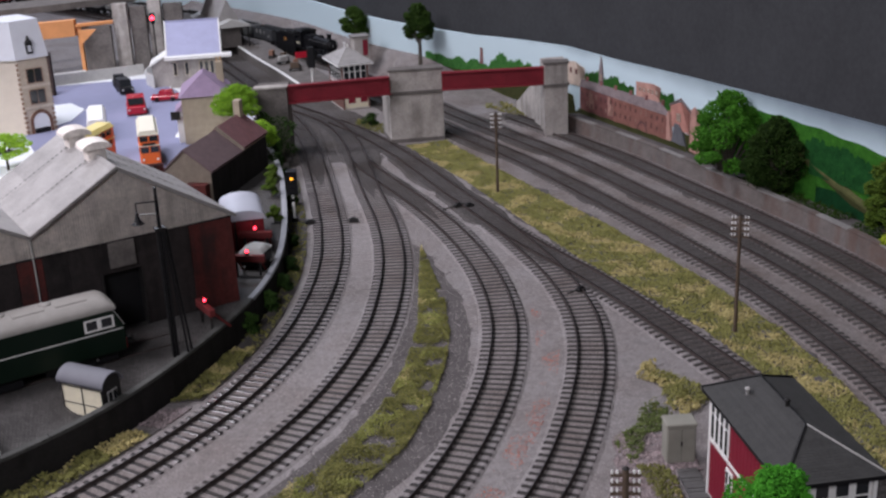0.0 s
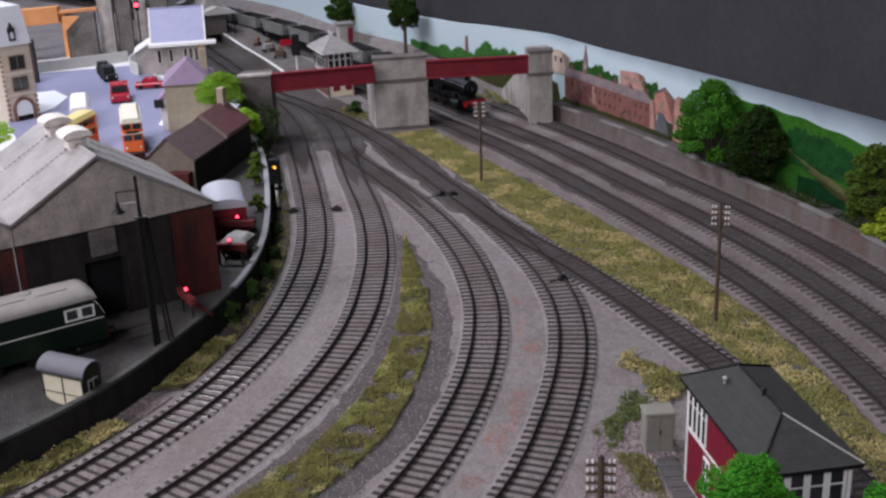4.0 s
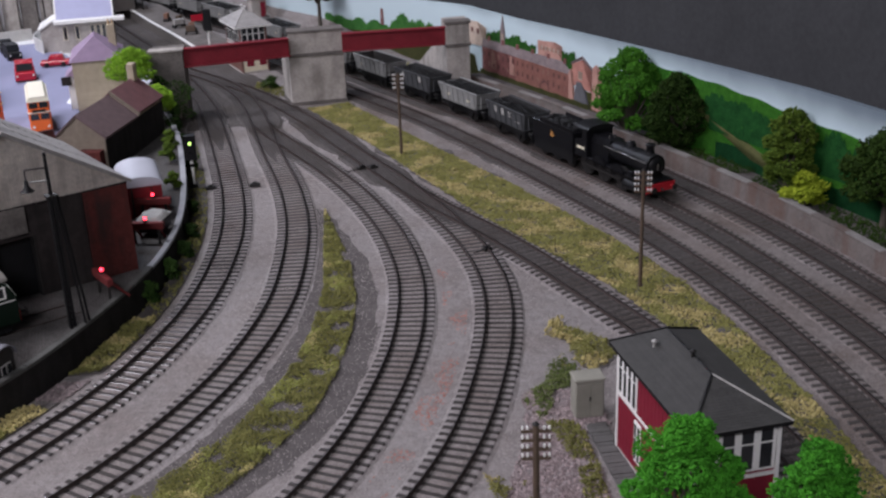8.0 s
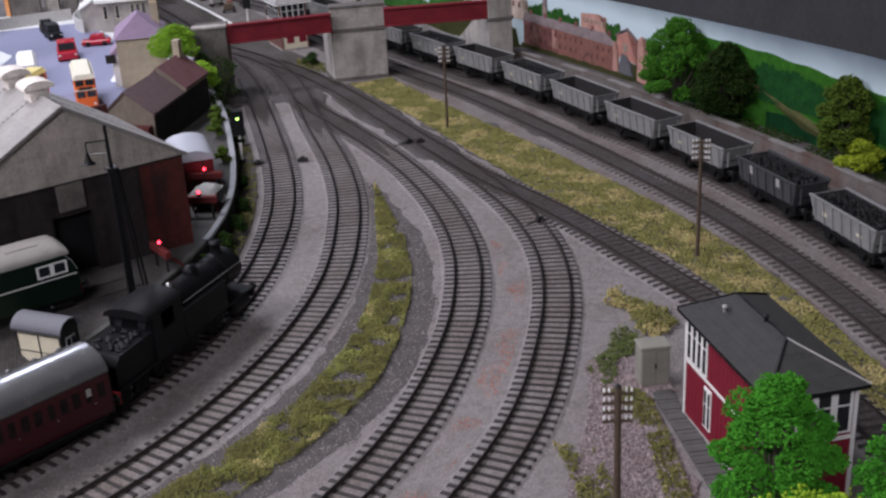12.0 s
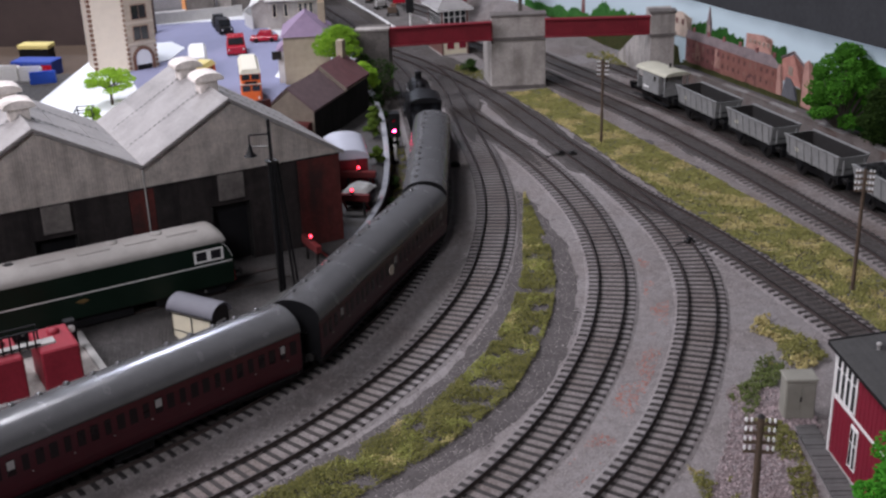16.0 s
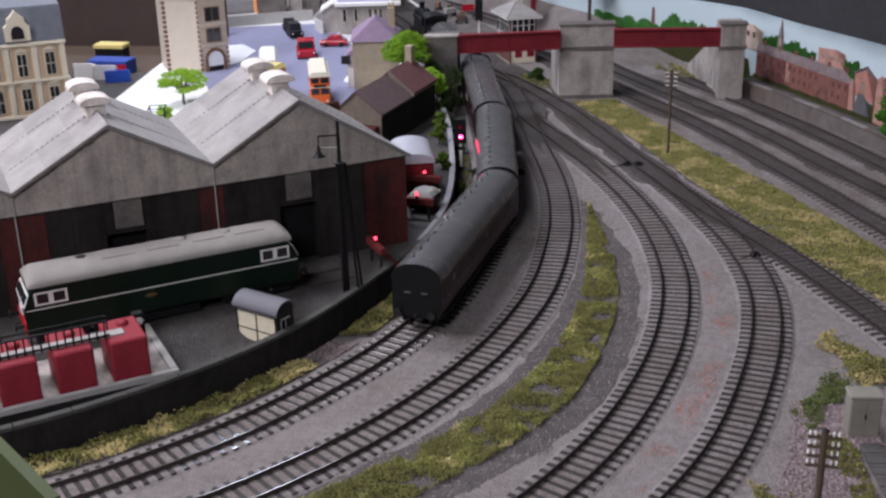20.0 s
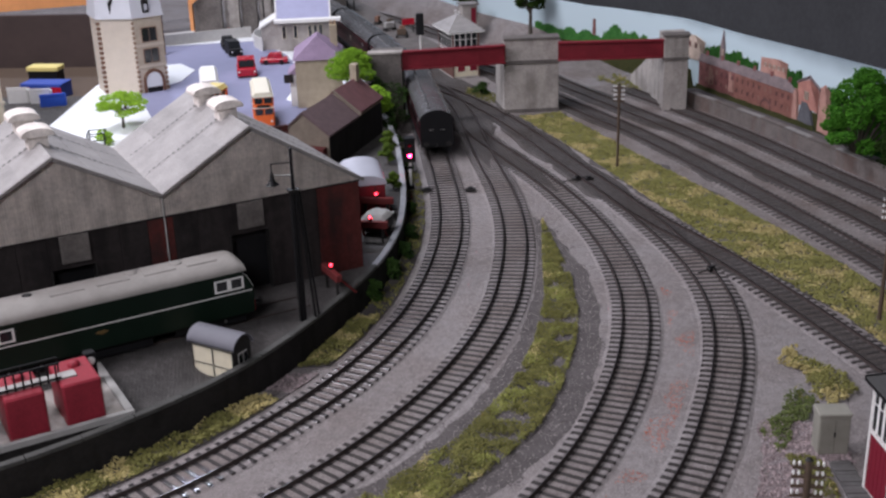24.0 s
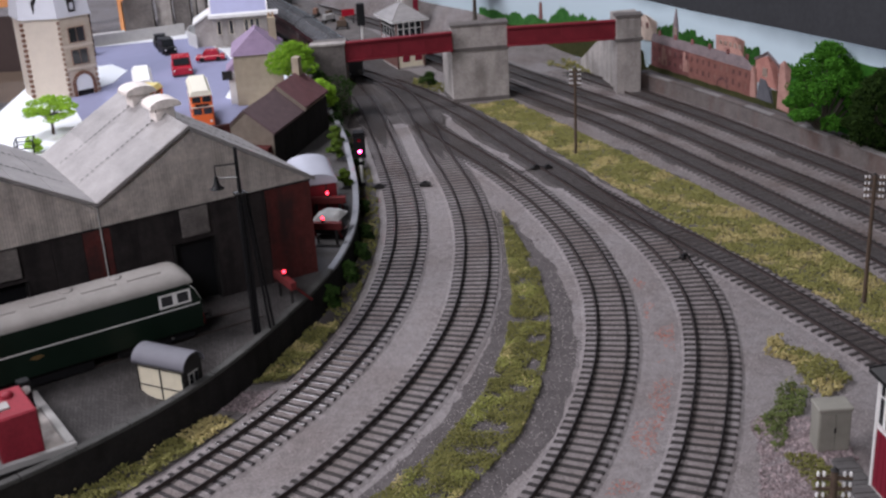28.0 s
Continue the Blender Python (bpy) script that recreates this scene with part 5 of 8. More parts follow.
def oil_depot():
    """Long red tanks on a kerbed plinth, with a railed walkway across their tops."""
    base = cm(-20.95, 43.15, 1.95, 0, 0, 33.5)
    kerb = thing("bund_kerb", "pinkish white kerb of the sunken oil depot", "kerb", base, kind="structure")
    part("kerb_stone", Shape().box(-16.0, 1.32, -1.68, -1.36, -0.1, 0.26, c=0.05), GREY_PAINT, kerb)
    part("kerb_stone", Shape().box(0.88, 1.32, -1.34, 5.2, -0.1, 0.26, c=0.05), GREY_PAINT, kerb)
    part("footing", Shape().box(-16.0, 1.25, -1.62, -1.36, -1.05, -0.1), DARK_WALL, kerb, "dark brick footing")
    part("footing", Shape().box(0.92, 1.25, -1.35, 5.2, -1.05, -0.1), DARK_WALL, kerb)
    part("plinth", Shape().box(-16.0, 0.86, -1.34, 3.6, -1.05, 0.12), CONCRETE, kerb)
    for i in range(5):
        t = thing("oil_tank", "long red oil tank with a small filler dome on the plinth", "tank", base @ cm(-1.13 - 2.92 * i, 0.0, 0.12), "oil depot tanks")
        part("tank_body", Shape().box(-1.02, 1.02, -1.24, 1.9, 0, 2.36, c=0.09), TANK_RED, t)
        part("filler_dome", Shape().turned([(0, 0.34), (0.14, 0.34), (0.24, 0.24), (0.28, 0.1)], 14), TANK_RED, t, at=cm(0.15, 1.0, 2.36))
    w = thing("depot_walkway", "pinkish white walkway with black railings across the red tanks", "walkway", base @ cm(0, 0, 0))
    part("deck", Shape().box(-15.0, -1.15, -0.42, 0.3, 2.485, 2.6, c=0.03), GREY_PAINT, w)
    for x in np.arange(-14.8, -2.0, 0.42):
        part("rail_post", Shape().box(x - 0.045, x + 0.045, -0.5, -0.42, 2.5, 3.5), BLACK, w)
    for z in (3.46, 2.62):
        part("handrail", Shape().box(-14.9, -1.95, -0.52, -0.42, z, z + 0.08), BLACK, w)
    part("handrail", Shape().box(-14.9, -1.95, 0.3, 0.38, 3.42, 3.5), BLACK, w)
    for x in np.arange(-14.8, -1.9, 1.84):
        part("rail_post", Shape().box(x - 0.045, x + 0.045, 0.3, 0.38, 2.5, 3.44), BLACK, w)
    p = thing("pump", "small black pump with white dial beside the tanks", "pump", base @ cm(0.3, 3.1, 0.12))
    part("pump_body", Shape().box(-0.32, 0.32, -0.3, 0.3, 0, 1.95, c=0.05), BLACK, p)
    part("dial", Shape().cyl((0, -0.305, 1.5), (0, -0.34, 1.5), 0.24, n=12), WHITE, p)


def hut():
    t = thing("lamp_hut", "cream panelled lamp hut with grey curved roof beside the wall", "hut", cm(-15.7, 49.1, 1.0, 0, 0, -27))
    x0, x1, d, h = -1.62, 1.5, 0.76, 2.15
    part("wall", Shape().box(x0, x1, -d, d, 0, h, c=0.03), CREAM, t)
    for x in (x0 + 0.04, -0.05, x1 - 0.04):
        part("batten", Shape().box(x - 0.035, x + 0.035, -d - 0.04, -d, 0, h - 0.2), IRON, t)
    for z in (0.0, 0.78, h - 0.26):
        part("batten", Shape().box(x0, x1, -d - 0.03, -d, z, z + 0.05), IRON, t)
    part("end_wall", Shape().prism([(-d, 0), (d, 0), (d, h)] + [(d * math.cos(a), h - 0.04 + 0.58 * math.sin(a)) for a in np.linspace(0.15, math.pi - 0.15, 9)] + [(-d, h)], x1, x1 + 0.06, "x"), IRON, t, "end wall much darker than the cream sides")
    win = part("end_window", Shape().box(x1 + 0.06, x1 + 0.1, -0.4, 0.4, 0.95, 1.75), GREY_PAINT, t)
    for y in (-0.21, 0.21):
        part("pane", Shape().box(x1 + 0.1, x1 + 0.12, y - 0.15, y + 0.15, 1.03, 1.67), GLASS, win)
    arc = [((d + r) * math.cos(a), h - 0.06 + (0.6 + r) * math.sin(a)) for r, aa in ((0.17, np.linspace(math.pi, 0, 13)), (0.09, np.linspace(0, math.pi, 13))) for a in aa]
    part("roof", Shape().prism(arc, x0 - 0.2, x1 + 0.2, "x", smooth=True), HUT_ROOF, t, "smooth lead-grey curved roof")
    part("gable_fill", Shape().prism([(-d, h)] + [(d * math.cos(a), h - 0.04 + 0.58 * math.sin(a)) for a in np.linspace(math.pi - 0.1, 0.1, 9)] + [(d, h)], x0, x0 + 0.06, "x"), CREAM, t)


def yard_lamp(x, y, z):
    t = thing("yard_lamp", "tall black lattice yard lamp with ladder and hanging lantern", "lamp post", cm(x, y, z, 0, 0, 25))
    m = part("mast", Shape().box(-0.2, -0.03, -0.2, -0.03, 0, 8.6).box(0.03, 0.2, -0.2, -0.03, 0, 8.6).box(-0.2, -0.03, 0.03, 0.2, 0, 8.6).box(0.03, 0.2, 0.03, 0.2, 0, 8.6), BLACK, t)
    br = Shape()
    for i in range(21):
        z0 = i * 0.4
        br.cyl((-0.13, -0.13, z0), (0.13, -0.13, z0 + 0.4), 0.035, n=5).cyl((0.13, 0.13, z0), (-0.13, 0.13, z0 + 0.4), 0.035, n=5)
    part("lattice", br, BLACK, m)
    part("platform", Shape().box(-0.32, 0.32, -0.3, 0.3, 8.6, 8.72), IRON, t)
    part("upper_post", Shape().cyl((0.02, 0, 8.7), (0.02, 0, 11.3), 0.12, 0.1, 8), BLACK, t)
    arm = part("arm", Shape().cyl((0, 0, 10.4), (-1.25, -0.1, 10.5), 0.045, n=6).cyl((-1.25, -0.1, 10.5), (-1.25, -0.1, 9.95), 0.04, n=6), BLACK, t)
    part("bracket", Shape().cyl((0, 0, 9.6), (-1.1, -0.1, 9.75), 0.05, n=6), GREY_PAINT, arm)
    part("lantern", Shape().turned([(-0.75, 0.42), (-0.68, 0.3), (-0.45, 0.16), (-0.1, 0.1), (0, 0.05)], 12), BLACK, arm, "black enamel lantern", cm(-1.25, -0.1, 9.95))
    part("bulb", Shape().turned([(-0.9, 0.08), (-0.84, 0.13), (-0.74, 0.1)], 8), WHITE, arm, at=cm(-1.25, -0.1, 9.95))
    lad = Shape().cyl((0.75, -0.35, 0), (0.22, -0.1, 8.6), 0.08, n=5).cyl((1.05, -0.1, 0), (0.42, 0.1, 8.6), 0.08, n=5)
    for i in range(16):
        f = i / 16
        lad.cyl((0.75 - 0.53 * f, -0.35 + 0.25 * f, 8.6 * f), (1.05 - 0.63 * f, -0.1 + 0.2 * f, 8.6 * f), 0.03, n=4)
    part("ladder", lad, BLACK, t)


STOP_RED = mat("weathered_red_stop", (0.14, 0.022, 0.022), 0.7, var=0.3, scale=200)


def buffer_stop(x, y, z, rz, lit=True, paint=None):
    t = thing("buffer_stop", "red rail-built buffer stop with a glowing red lamp", "buffer stop", cm(x, y, z, 0, 0, rz), "buffer stops")
    paint = paint or STOP_RED
    part("beam", Shape().box(-0.2, 0.2, -1.35, 1.35, 1.15, 1.65, c=0.04), paint, t)
    for yy in (-0.9, 0.9):
        part("leg", Shape().cyl((0.0, yy, 0), (0.0, yy, 1.2), 0.1, n=6), IRON, t)
        part("stay", Shape().cyl((1.3, yy, 0), (0.1, yy, 1.3), 0.09, n=6), paint, t)
    part("lamp", Shape().cyl((0, 0, 1.65), (0, 0, 1.85), 0.14, n=8), IRON, t)
    part("lamp_lens", Shape().turned([(0, 0.09), (0.07, 0.11), (0.16, 0.08), (0.2, 0.02)], 10), LED_RED, t, "glowing red lens", cm(0, 0, 1.85))


diesel()
oil_depot()
hut()
yard_lamp(-11.75, 54.4, 1.95)
buffer_stop(-10.5, 58.9, 1.95, 31)
buffer_stop(-8.9, 68.2, 1.95, 80)
buffer_stop(-9.0, 73.6, 1.95, 85)

VAN_RED = mat("van_red", (0.15, 0.014, 0.02), 0.55, var=0.2, scale=120)
VAN_ROOF = mat("silver_grey_roof", (0.40, 0.41, 0.46), 0.5, var=0.1, scale=80, bump=0.05)
van = thing("box_van_body", "grounded maroon van body with silver-grey curved roof", "van body", cm(-10.4, 76.6, 1.95, 0, 0, 12))
part("body", Shape().box(-1.55, 1.55, -2.6, 2.6, 0, 2.55, c=0.04), VAN_RED, van)
part("roof", Shape().prism([(-1.7, 2.5)] + [(1.7 * math.cos(a), 2.55 + 0.75 * math.sin(a)) for a in np.linspace(math.pi, 0, 13)] + [(1.7, 2.5)], -2.75, 2.75, "y", smooth=True), VAN_ROOF, van, "silver-grey curved roof")
part("end_door", Shape().box(-0.7, 0.7, -2.66, -2.6, 0.2, 2.4), VAN_RED, van)
for x in (-0.75, 0.75):
    part("door_post", Shape().box(x - 0.06, x + 0.06, -2.7, -2.6, 0.1, 2.5), IRON, van)
crate = thing("covered_wagon", "small dark wagon under a rumpled white sheet", "wagon", cm(-8.6, 70.4, 1.95, 0, 0, 75))
part("wagon_body", Shape().box(-1.1, 1.1, -0.9, 0.9, 0.3, 1.2, c=0.04), BLACK, crate)
sheet = Shape()
gx, gy = np.linspace(-1.2, 1.2, 15), np.linspace(-1.0, 1.0, 13)
sheet.add([(x, y, 1.22 + 0.42 * max(0.0, 1 - (x / 1.25) ** 4) * max(0.0, 1 - (y / 1.05) ** 4) + 0.16 * noise.noise(Vector((x * 2.2, y * 2.2, 3)))) for y in gy for x in gx],
          [(j * 15 + i, j * 15 + i + 1, j * 15 + i + 16, j * 15 + i + 15) for j in range(12) for i in range(14)], smooth=True)
part("white_sheet", sheet, GREY_PAINT, crate, "rumpled white sheet")

# ---- town and station ----
TERRACOTTA = mat("terracotta_panel", (0.52, 0.38, 0.25), 0.8, var=0.15, scale=120, bump=0.1)
CREAM_STONE = mat("cream_stone", (0.66, 0.60, 0.47), 0.75, var=0.1, scale=120, bump=0.1)

BAY_STONE = mat("bay_stone", (0.50, 0.43, 0.34), 0.85, var=0.2, scale=200, bump=0.2)
QUOIN = mat("brown_quoin", (0.30, 0.20, 0.15), 0.85, var=0.3, scale=300, bump=0.2)
# tower house with an arched doorway
tower = thing("tower_house", "tall pale rendered corner house with brown brick window bays", "house", cm(-40.4, 116.1, 2.05, 0, 0, 40))
TH = 8.6
body = part("body", Shape().prism([(0.0, 0.0), (3.4, 0.0), (3.4, 6.0), (-2.4, 6.6), (-3.0, 2.7)], 0, TH, "z"), PALE_BUFF, tower, "plain pale rendered walls")
bay = part("front_bay", Shape().box(0.05, 3.35, -0.12, 0.02, 2.75, TH), BAY_STONE, tower, "pale stone front bay")
for k, z in enumerate((3.5, 5.9)):
    part("pale_band", Shape().box(0.02, 3.38, -0.16, -0.1, z - 0.55, z - 0.3), PALE_BUFF, bay)
    f = part("window", Shape().box(0.75, 2.65, -0.2, -0.1, z - 0.1, z + 1.6), QUOIN, bay)
    for i in range(2):
        part("pane", Shape().box(0.85 + i * 0.88, 1.65 + i * 0.88, -0.22, -0.19, z, z + 1.5), GLASS, f)
# Arch is closed by a white panel painted as the bright view through it.
door = part("arched_doorway", Shape().prism([(0.75, 0.0), (2.65, 0.0), (2.65, 1.3)] + [(1.7 + 0.95 * math.cos(a), 1.3 + 1.05 * math.sin(a)) for a in np.linspace(0, math.pi, 12)][1:-1] + [(0.75, 1.3)], -0.14, -0.04, "y"), BOARD, tower, "white panel filling the arch, standing for brightness behind")
part("dark_step", Shape().box(0.8, 2.6, -0.17, -0.13, 0.02, 0.62), BLACK, door)
for i in range(13):
    a0, a1 = math.pi * i / 13, math.pi * (i + 1) / 13
    part("voussoir", Shape().prism([(1.7 + r * math.cos(a), 1.3 + r * 1.08 * math.sin(a)) for r, a in ((0.97, a0 + 0.02), (1.3, a0 + 0.02), (1.3, a1 - 0.02), (0.97, a1 - 0.02))], -0.2, -0.02, "y"), BROWN_BRICK, door)
for x in (0.42, 2.68):
    part("jamb", Shape().box(x, x + 0.33, -0.2, -0.02, 0, 1.3), BROWN_BRICK, door)
for z in np.arange(0.2, TH - 0.3, 0.55):
    for x in (-0.03, 3.28):
        part("quoin", Shape().box(x - 0.14, x + 0.2, -0.1, 0.3, z, z + 0.3), QUOIN, body)
    part("quoin", Shape().box(-0.18, 0.2, -0.16, 0.2, z, z + 0.3, cm(0, 0, 0) @ Matrix.Translation((-3.0, 2.7, 0))), BROWN_BRICK, body)
ROOF_LIGHT = mat("pale_lead_roof", (0.55, 0.56, 0.60), 0.6, var=0.08, scale=60, bump=0.04)
roof = part("mansard_roof", Shape().add([(-0.2, -0.3, TH), (3.6, -0.3, TH), (3.6, 6.2, TH), (-2.6, 6.9, TH), (-3.3, 2.5, TH), (0.0, 0.55, TH + 4.2), (3.3, 0.55, TH + 4.2), (3.3, 5.8, TH + 4.2), (-2.3, 6.3, TH + 4.2), (-2.8, 2.8, TH + 4.2)],
                                        [(0, 1, 6, 5), (1, 2, 7, 6), (2, 3, 8, 7), (3, 4, 9, 8), (4, 0, 5, 9), (5, 6, 7, 8, 9)]), ROOF_LIGHT, tower, "steep pale lead roof")
for x, y in ((1.6, 0.05), (-1.6, 1.7)):
    d = part("dormer", Shape().box(x - 0.38, x + 0.38, y - 0.3, y + 0.9, TH + 0.5, TH + 1.7, c=0.04), IRON, roof, "dark roof dormer")
    part("dormer_cap", Shape().prism([(x - 0.44, TH + 1.7), (x + 0.44, TH + 1.7), (x + 0.15, TH + 2.1), (x, TH + 2.5), (x - 0.15, TH + 2.1)], y - 0.35, y + 0.9, "y"), IRON, d)
    part("dormer_pane", Shape().box(x - 0.2, x + 0.2, y - 0.33, y - 0.3, TH + 0.75, TH + 1.45), ROOF_LIGHT, d)

HALL_SLATE = mat("blue_grey_slate", (0.15, 0.165, 0.19), 0.7, var=0.2, scale=120, island=0.08)
# ornate town hall
hall = thing("town_hall", "ornate cream town hall with terracotta bays, slate mansard and dormer", "town hall", cm(-48.6, 98.2, 2.0, 0, 0, 30))
HW, HH = 14.0, 7.6
part("front_wall", Shape().box(-HW, 0, 0, 0.6, 0, HH), CREAM_STONE, hall)
part("side_wall", Shape().box(-0.6, 0.0, 0.61, 8, 0, HH), CREAM_STONE, hall)
part("rear_wall", Shape().box(-HW, 0.0, 8.01, 8.5, 0, HH), CREAM_STONE, hall)
for r, (z0, z1) in enumerate(((0.6, 3.3), (4.1, 6.8))):
    for c in range(5):
        x = -1.55 - c * 2.7
        p = part("terracotta_bay", Shape().box(x - 0.95, x + 0.95, -0.05, 0.01, z0 - 0.2, z1 + 0.3), TERRACOTTA, hall)
        f = part("window", Shape().box(x - 0.55, x + 0.55, -0.14, -0.04, z0, z1 - 0.2, c=0.03), CREAM_STONE, hall)
        for i in range(2):
            for j in range(2):
                part("pane", Shape().box(x - 0.45 + i * 0.47, x - 0.05 + i * 0.47, -0.17, -0.13, z0 + 0.1 + j * 1.15, z0 + 1.15 + j * 1.15), GLASS, f)
        part("pediment", Shape().prism([(x - 0.7, z1 - 0.1), (x + 0.7, z1 - 0.1), (x, z1 + 0.3)], -0.24, -0.03, "y"), CREAM_STONE, f)
for c in range(6):
    x = -0.25 - c * 2.7
    part("pilaster", Shape().box(x - 0.24, x + 0.24, -0.2, 0.01, 0, HH, c=0.03), CREAM_STONE, hall)
for z in (0.0, 3.55, HH - 0.35):
    part("cornice", Shape().box(-HW, 0.15, -0.32, 0.02, z, z + 0.28, c=0.04), CREAM_STONE, hall)
mans = part("mansard_roof", Shape().prism([(-0.2, HH), (0.7, HH + 3.4), (7.0, HH + 3.4), (8.4, HH)], -HW, 0.1, "x"), HALL_SLATE, hall, "steep dark slate mansard")
for z in np.arange(0.2, 3.3, 0.36):
    part("slate_course", Shape().box(-HW, 0.08, -0.24 + 0.9 * z / 3.4, -0.16 + 0.9 * z / 3.4, HH + z, HH + z + 0.06), HALL_SLATE, mans)
gx = -4.3
dorm = part("ornate_dormer", Shape().prism([(gx - 1.2, HH + 0.2), (gx + 1.2, HH + 0.2), (gx + 1.25, HH + 1.6), (gx + 0.85, HH + 1.9), (gx + 0.8, HH + 2.4), (gx + 0.35, HH + 2.75), (gx, HH + 3.2), (gx - 0.35, HH + 2.75), (gx - 0.8, HH + 2.4), (gx - 0.85, HH + 1.9), (gx - 1.25, HH + 1.6)], -0.35, 0.6, "y"), CREAM_STONE, hall, "curly cream dormer gable")
part("dormer_window", Shape().prism([(gx - 0.6, HH + 0.4), (gx + 0.6, HH + 0.4), (gx + 0.6, HH + 1.0)] + [(gx + 0.6 * math.cos(a), HH + 1.0 + 0.7 * math.sin(a)) for a in np.linspace(0.2, math.pi - 0.2, 8)] + [(gx - 0.6, HH + 1.0)], -0.4, -0.34, "y"), GLASS, dorm)

# stone house with mauve roof
house = thing("stone_house", "buff stone house with mauve tiled hipped roof and chimneys", "house", cm(-21.0, 108.2, 2.05, 0, 0, 8))
part("wall", Shape().box(0, 4.9, 0, 7.0, 0, 5.2), BUFF, house)
hip = Shape().add([(-0.25, -0.25, 5.15), (5.15, -0.25, 5.15), (5.15, 7.25, 5.15), (-0.25, 7.25, 5.15), (2.4, 2.4, 7.3), (2.4, 4.8, 7.3)], [(0, 1, 4), (1, 2, 5, 4), (2, 3, 5), (3, 0, 4, 5), (3, 2, 1, 0)])
hr = part("roof", hip, PURPLE_SLATE, house, "mauve tiled hipped roof")
for i in range(12):
    f = i / 12
    part("tile_course", Shape().cyl((-0.22 + 2.6 * f, -0.24 + 2.6 * f, 5.2 + 2.12 * f), (5.12 - 2.7 * f, -0.24 + 2.6 * f, 5.2 + 2.12 * f), 0.045, n=5), PURPLE_SLATE, hr)
for x, y in ((4.2, 4.6),):
    ch = part("chimney", Shape().box(x - 0.4, x + 0.4, y - 0.35, y + 0.35, 5.2, 8.0, c=0.04), BUFF, house)
    for dx in (-0.2, 0.2):
        part("chimney_pot", Shape().turned([(0, 0.14), (0.45, 0.11), (0.5, 0.14)], 8), TERRACOTTA, ch, at=cm(x + dx, y, 8.0))
# White block and its roof are added to show the strongly lit left wall.
part("side_porch", Shape().box(-0.7, 0, 1.0, 4.0, 0, 3.6), WHITE, house, "white block standing for the brightly lit side wall")
part("porch_roof", Shape().prism([(-0.9, 3.5), (0, 4.3), (0, 3.5)], 0.8, 4.2, "y"), PURPLE_SLATE, house)
part("hanging_sign", Shape().box(-1.3, -0.3, 0.5, 0.6, 2.7, 3.6), IRON, house, "dark hanging sign")

# low outbuildings with brown roofs beside the line
ob_ = thing("stone_outbuilding", "long stone outbuilding with dark brown tiled roof and side wall blackened for shade", "outbuilding", cm(-14.4, 86.0, 1.95, 0, 0, -15))
SOOTY_STONE = mat("sooty_buff_stone", (0.20, 0.165, 0.13), 0.88, var=0.3, scale=150, fine=900, bump=0.3)
part("gable_wall", Shape().prism([(0, 0), (0, 3.2), (-2.5, 5.0), (-4.6, 3.0), (-4.6, 0)], 0, 7.2, "y"), SOOTY_STONE, ob_, "sooty buff stone gable and walls")
# Near-black sheet over the stone puts this wall's shade into its colour.
part("black_side", Shape().box(0.0, 0.06, 0.1, 13.0, 0, 3.1), DARK_WALL, ob_, "side wall coloured near-black for its shaded side")
part("rear_wall", Shape().prism([(0, 0), (0, 3.4), (-2.2, 5.3), (-4.4, 3.2), (-4.4, 0)], 7.2, 13.0, "y"), BUFF, ob_)
for y0, y1, dz, mt, lab in ((-0.15, 6.9, 0.0, mat("dark_brown_tile", (0.125, 0.085, 0.088), 0.8, var=0.3, scale=150, island=0.1), "dark brown tiled roof"), (7.3, 13.2, 0.25, BROWN_TILE, "dull red tiled roof")):
    sl = part("roof_slope", Shape().prism([(0.2, 3.1 + dz), (-2.4, 5.05 + dz), (-2.4, 5.25 + dz), (0.2, 3.3 + dz)], y0, y1, "y"), mt, ob_, lab)
    part("roof_slope", Shape().prism([(-4.8, 2.95 + dz), (-2.4, 5.05 + dz), (-2.4, 5.25 + dz), (-4.8, 3.15 + dz)], y0, y1, "y"), mt, ob_, lab)
part("parapet", Shape().prism([(0.3, 3.2), (-2.4, 5.3), (-2.4, 5.55), (0.3, 3.45)], 6.95, 7.2, "y"), SOOTY_STONE, ob_)
part("chimney", Shape().box(-2.7, -2.0, 12.0, 12.8, 5.0, 6.9, c=0.05), BUFF, ob_)
part("brick_lean_to", Shape().box(-2.2, -0.2, -0.9, -0.02, 0, 2.2, c=0.03), SHED_BRICK, ob_, "sooty red brick lean-to")

# road vehicles
BUS_ORANGE = mat("bus_orange", (0.78, 0.15, 0.03), 0.4, var=0.1, scale=80, bump=0.02)
BUS_CREAM = mat("bus_cream", (0.78, 0.74, 0.60), 0.4, var=0.05, scale=80, bump=0.02)
YELLOW = mat("roof_yellow", (0.72, 0.60, 0.22), 0.45, var=0.08, scale=80, bump=0.02)
CAR_RED = mat("glossy_red", (0.42, 0.012, 0.03), 0.25, var=0.1, scale=80, bump=0.0, spec=0.5)


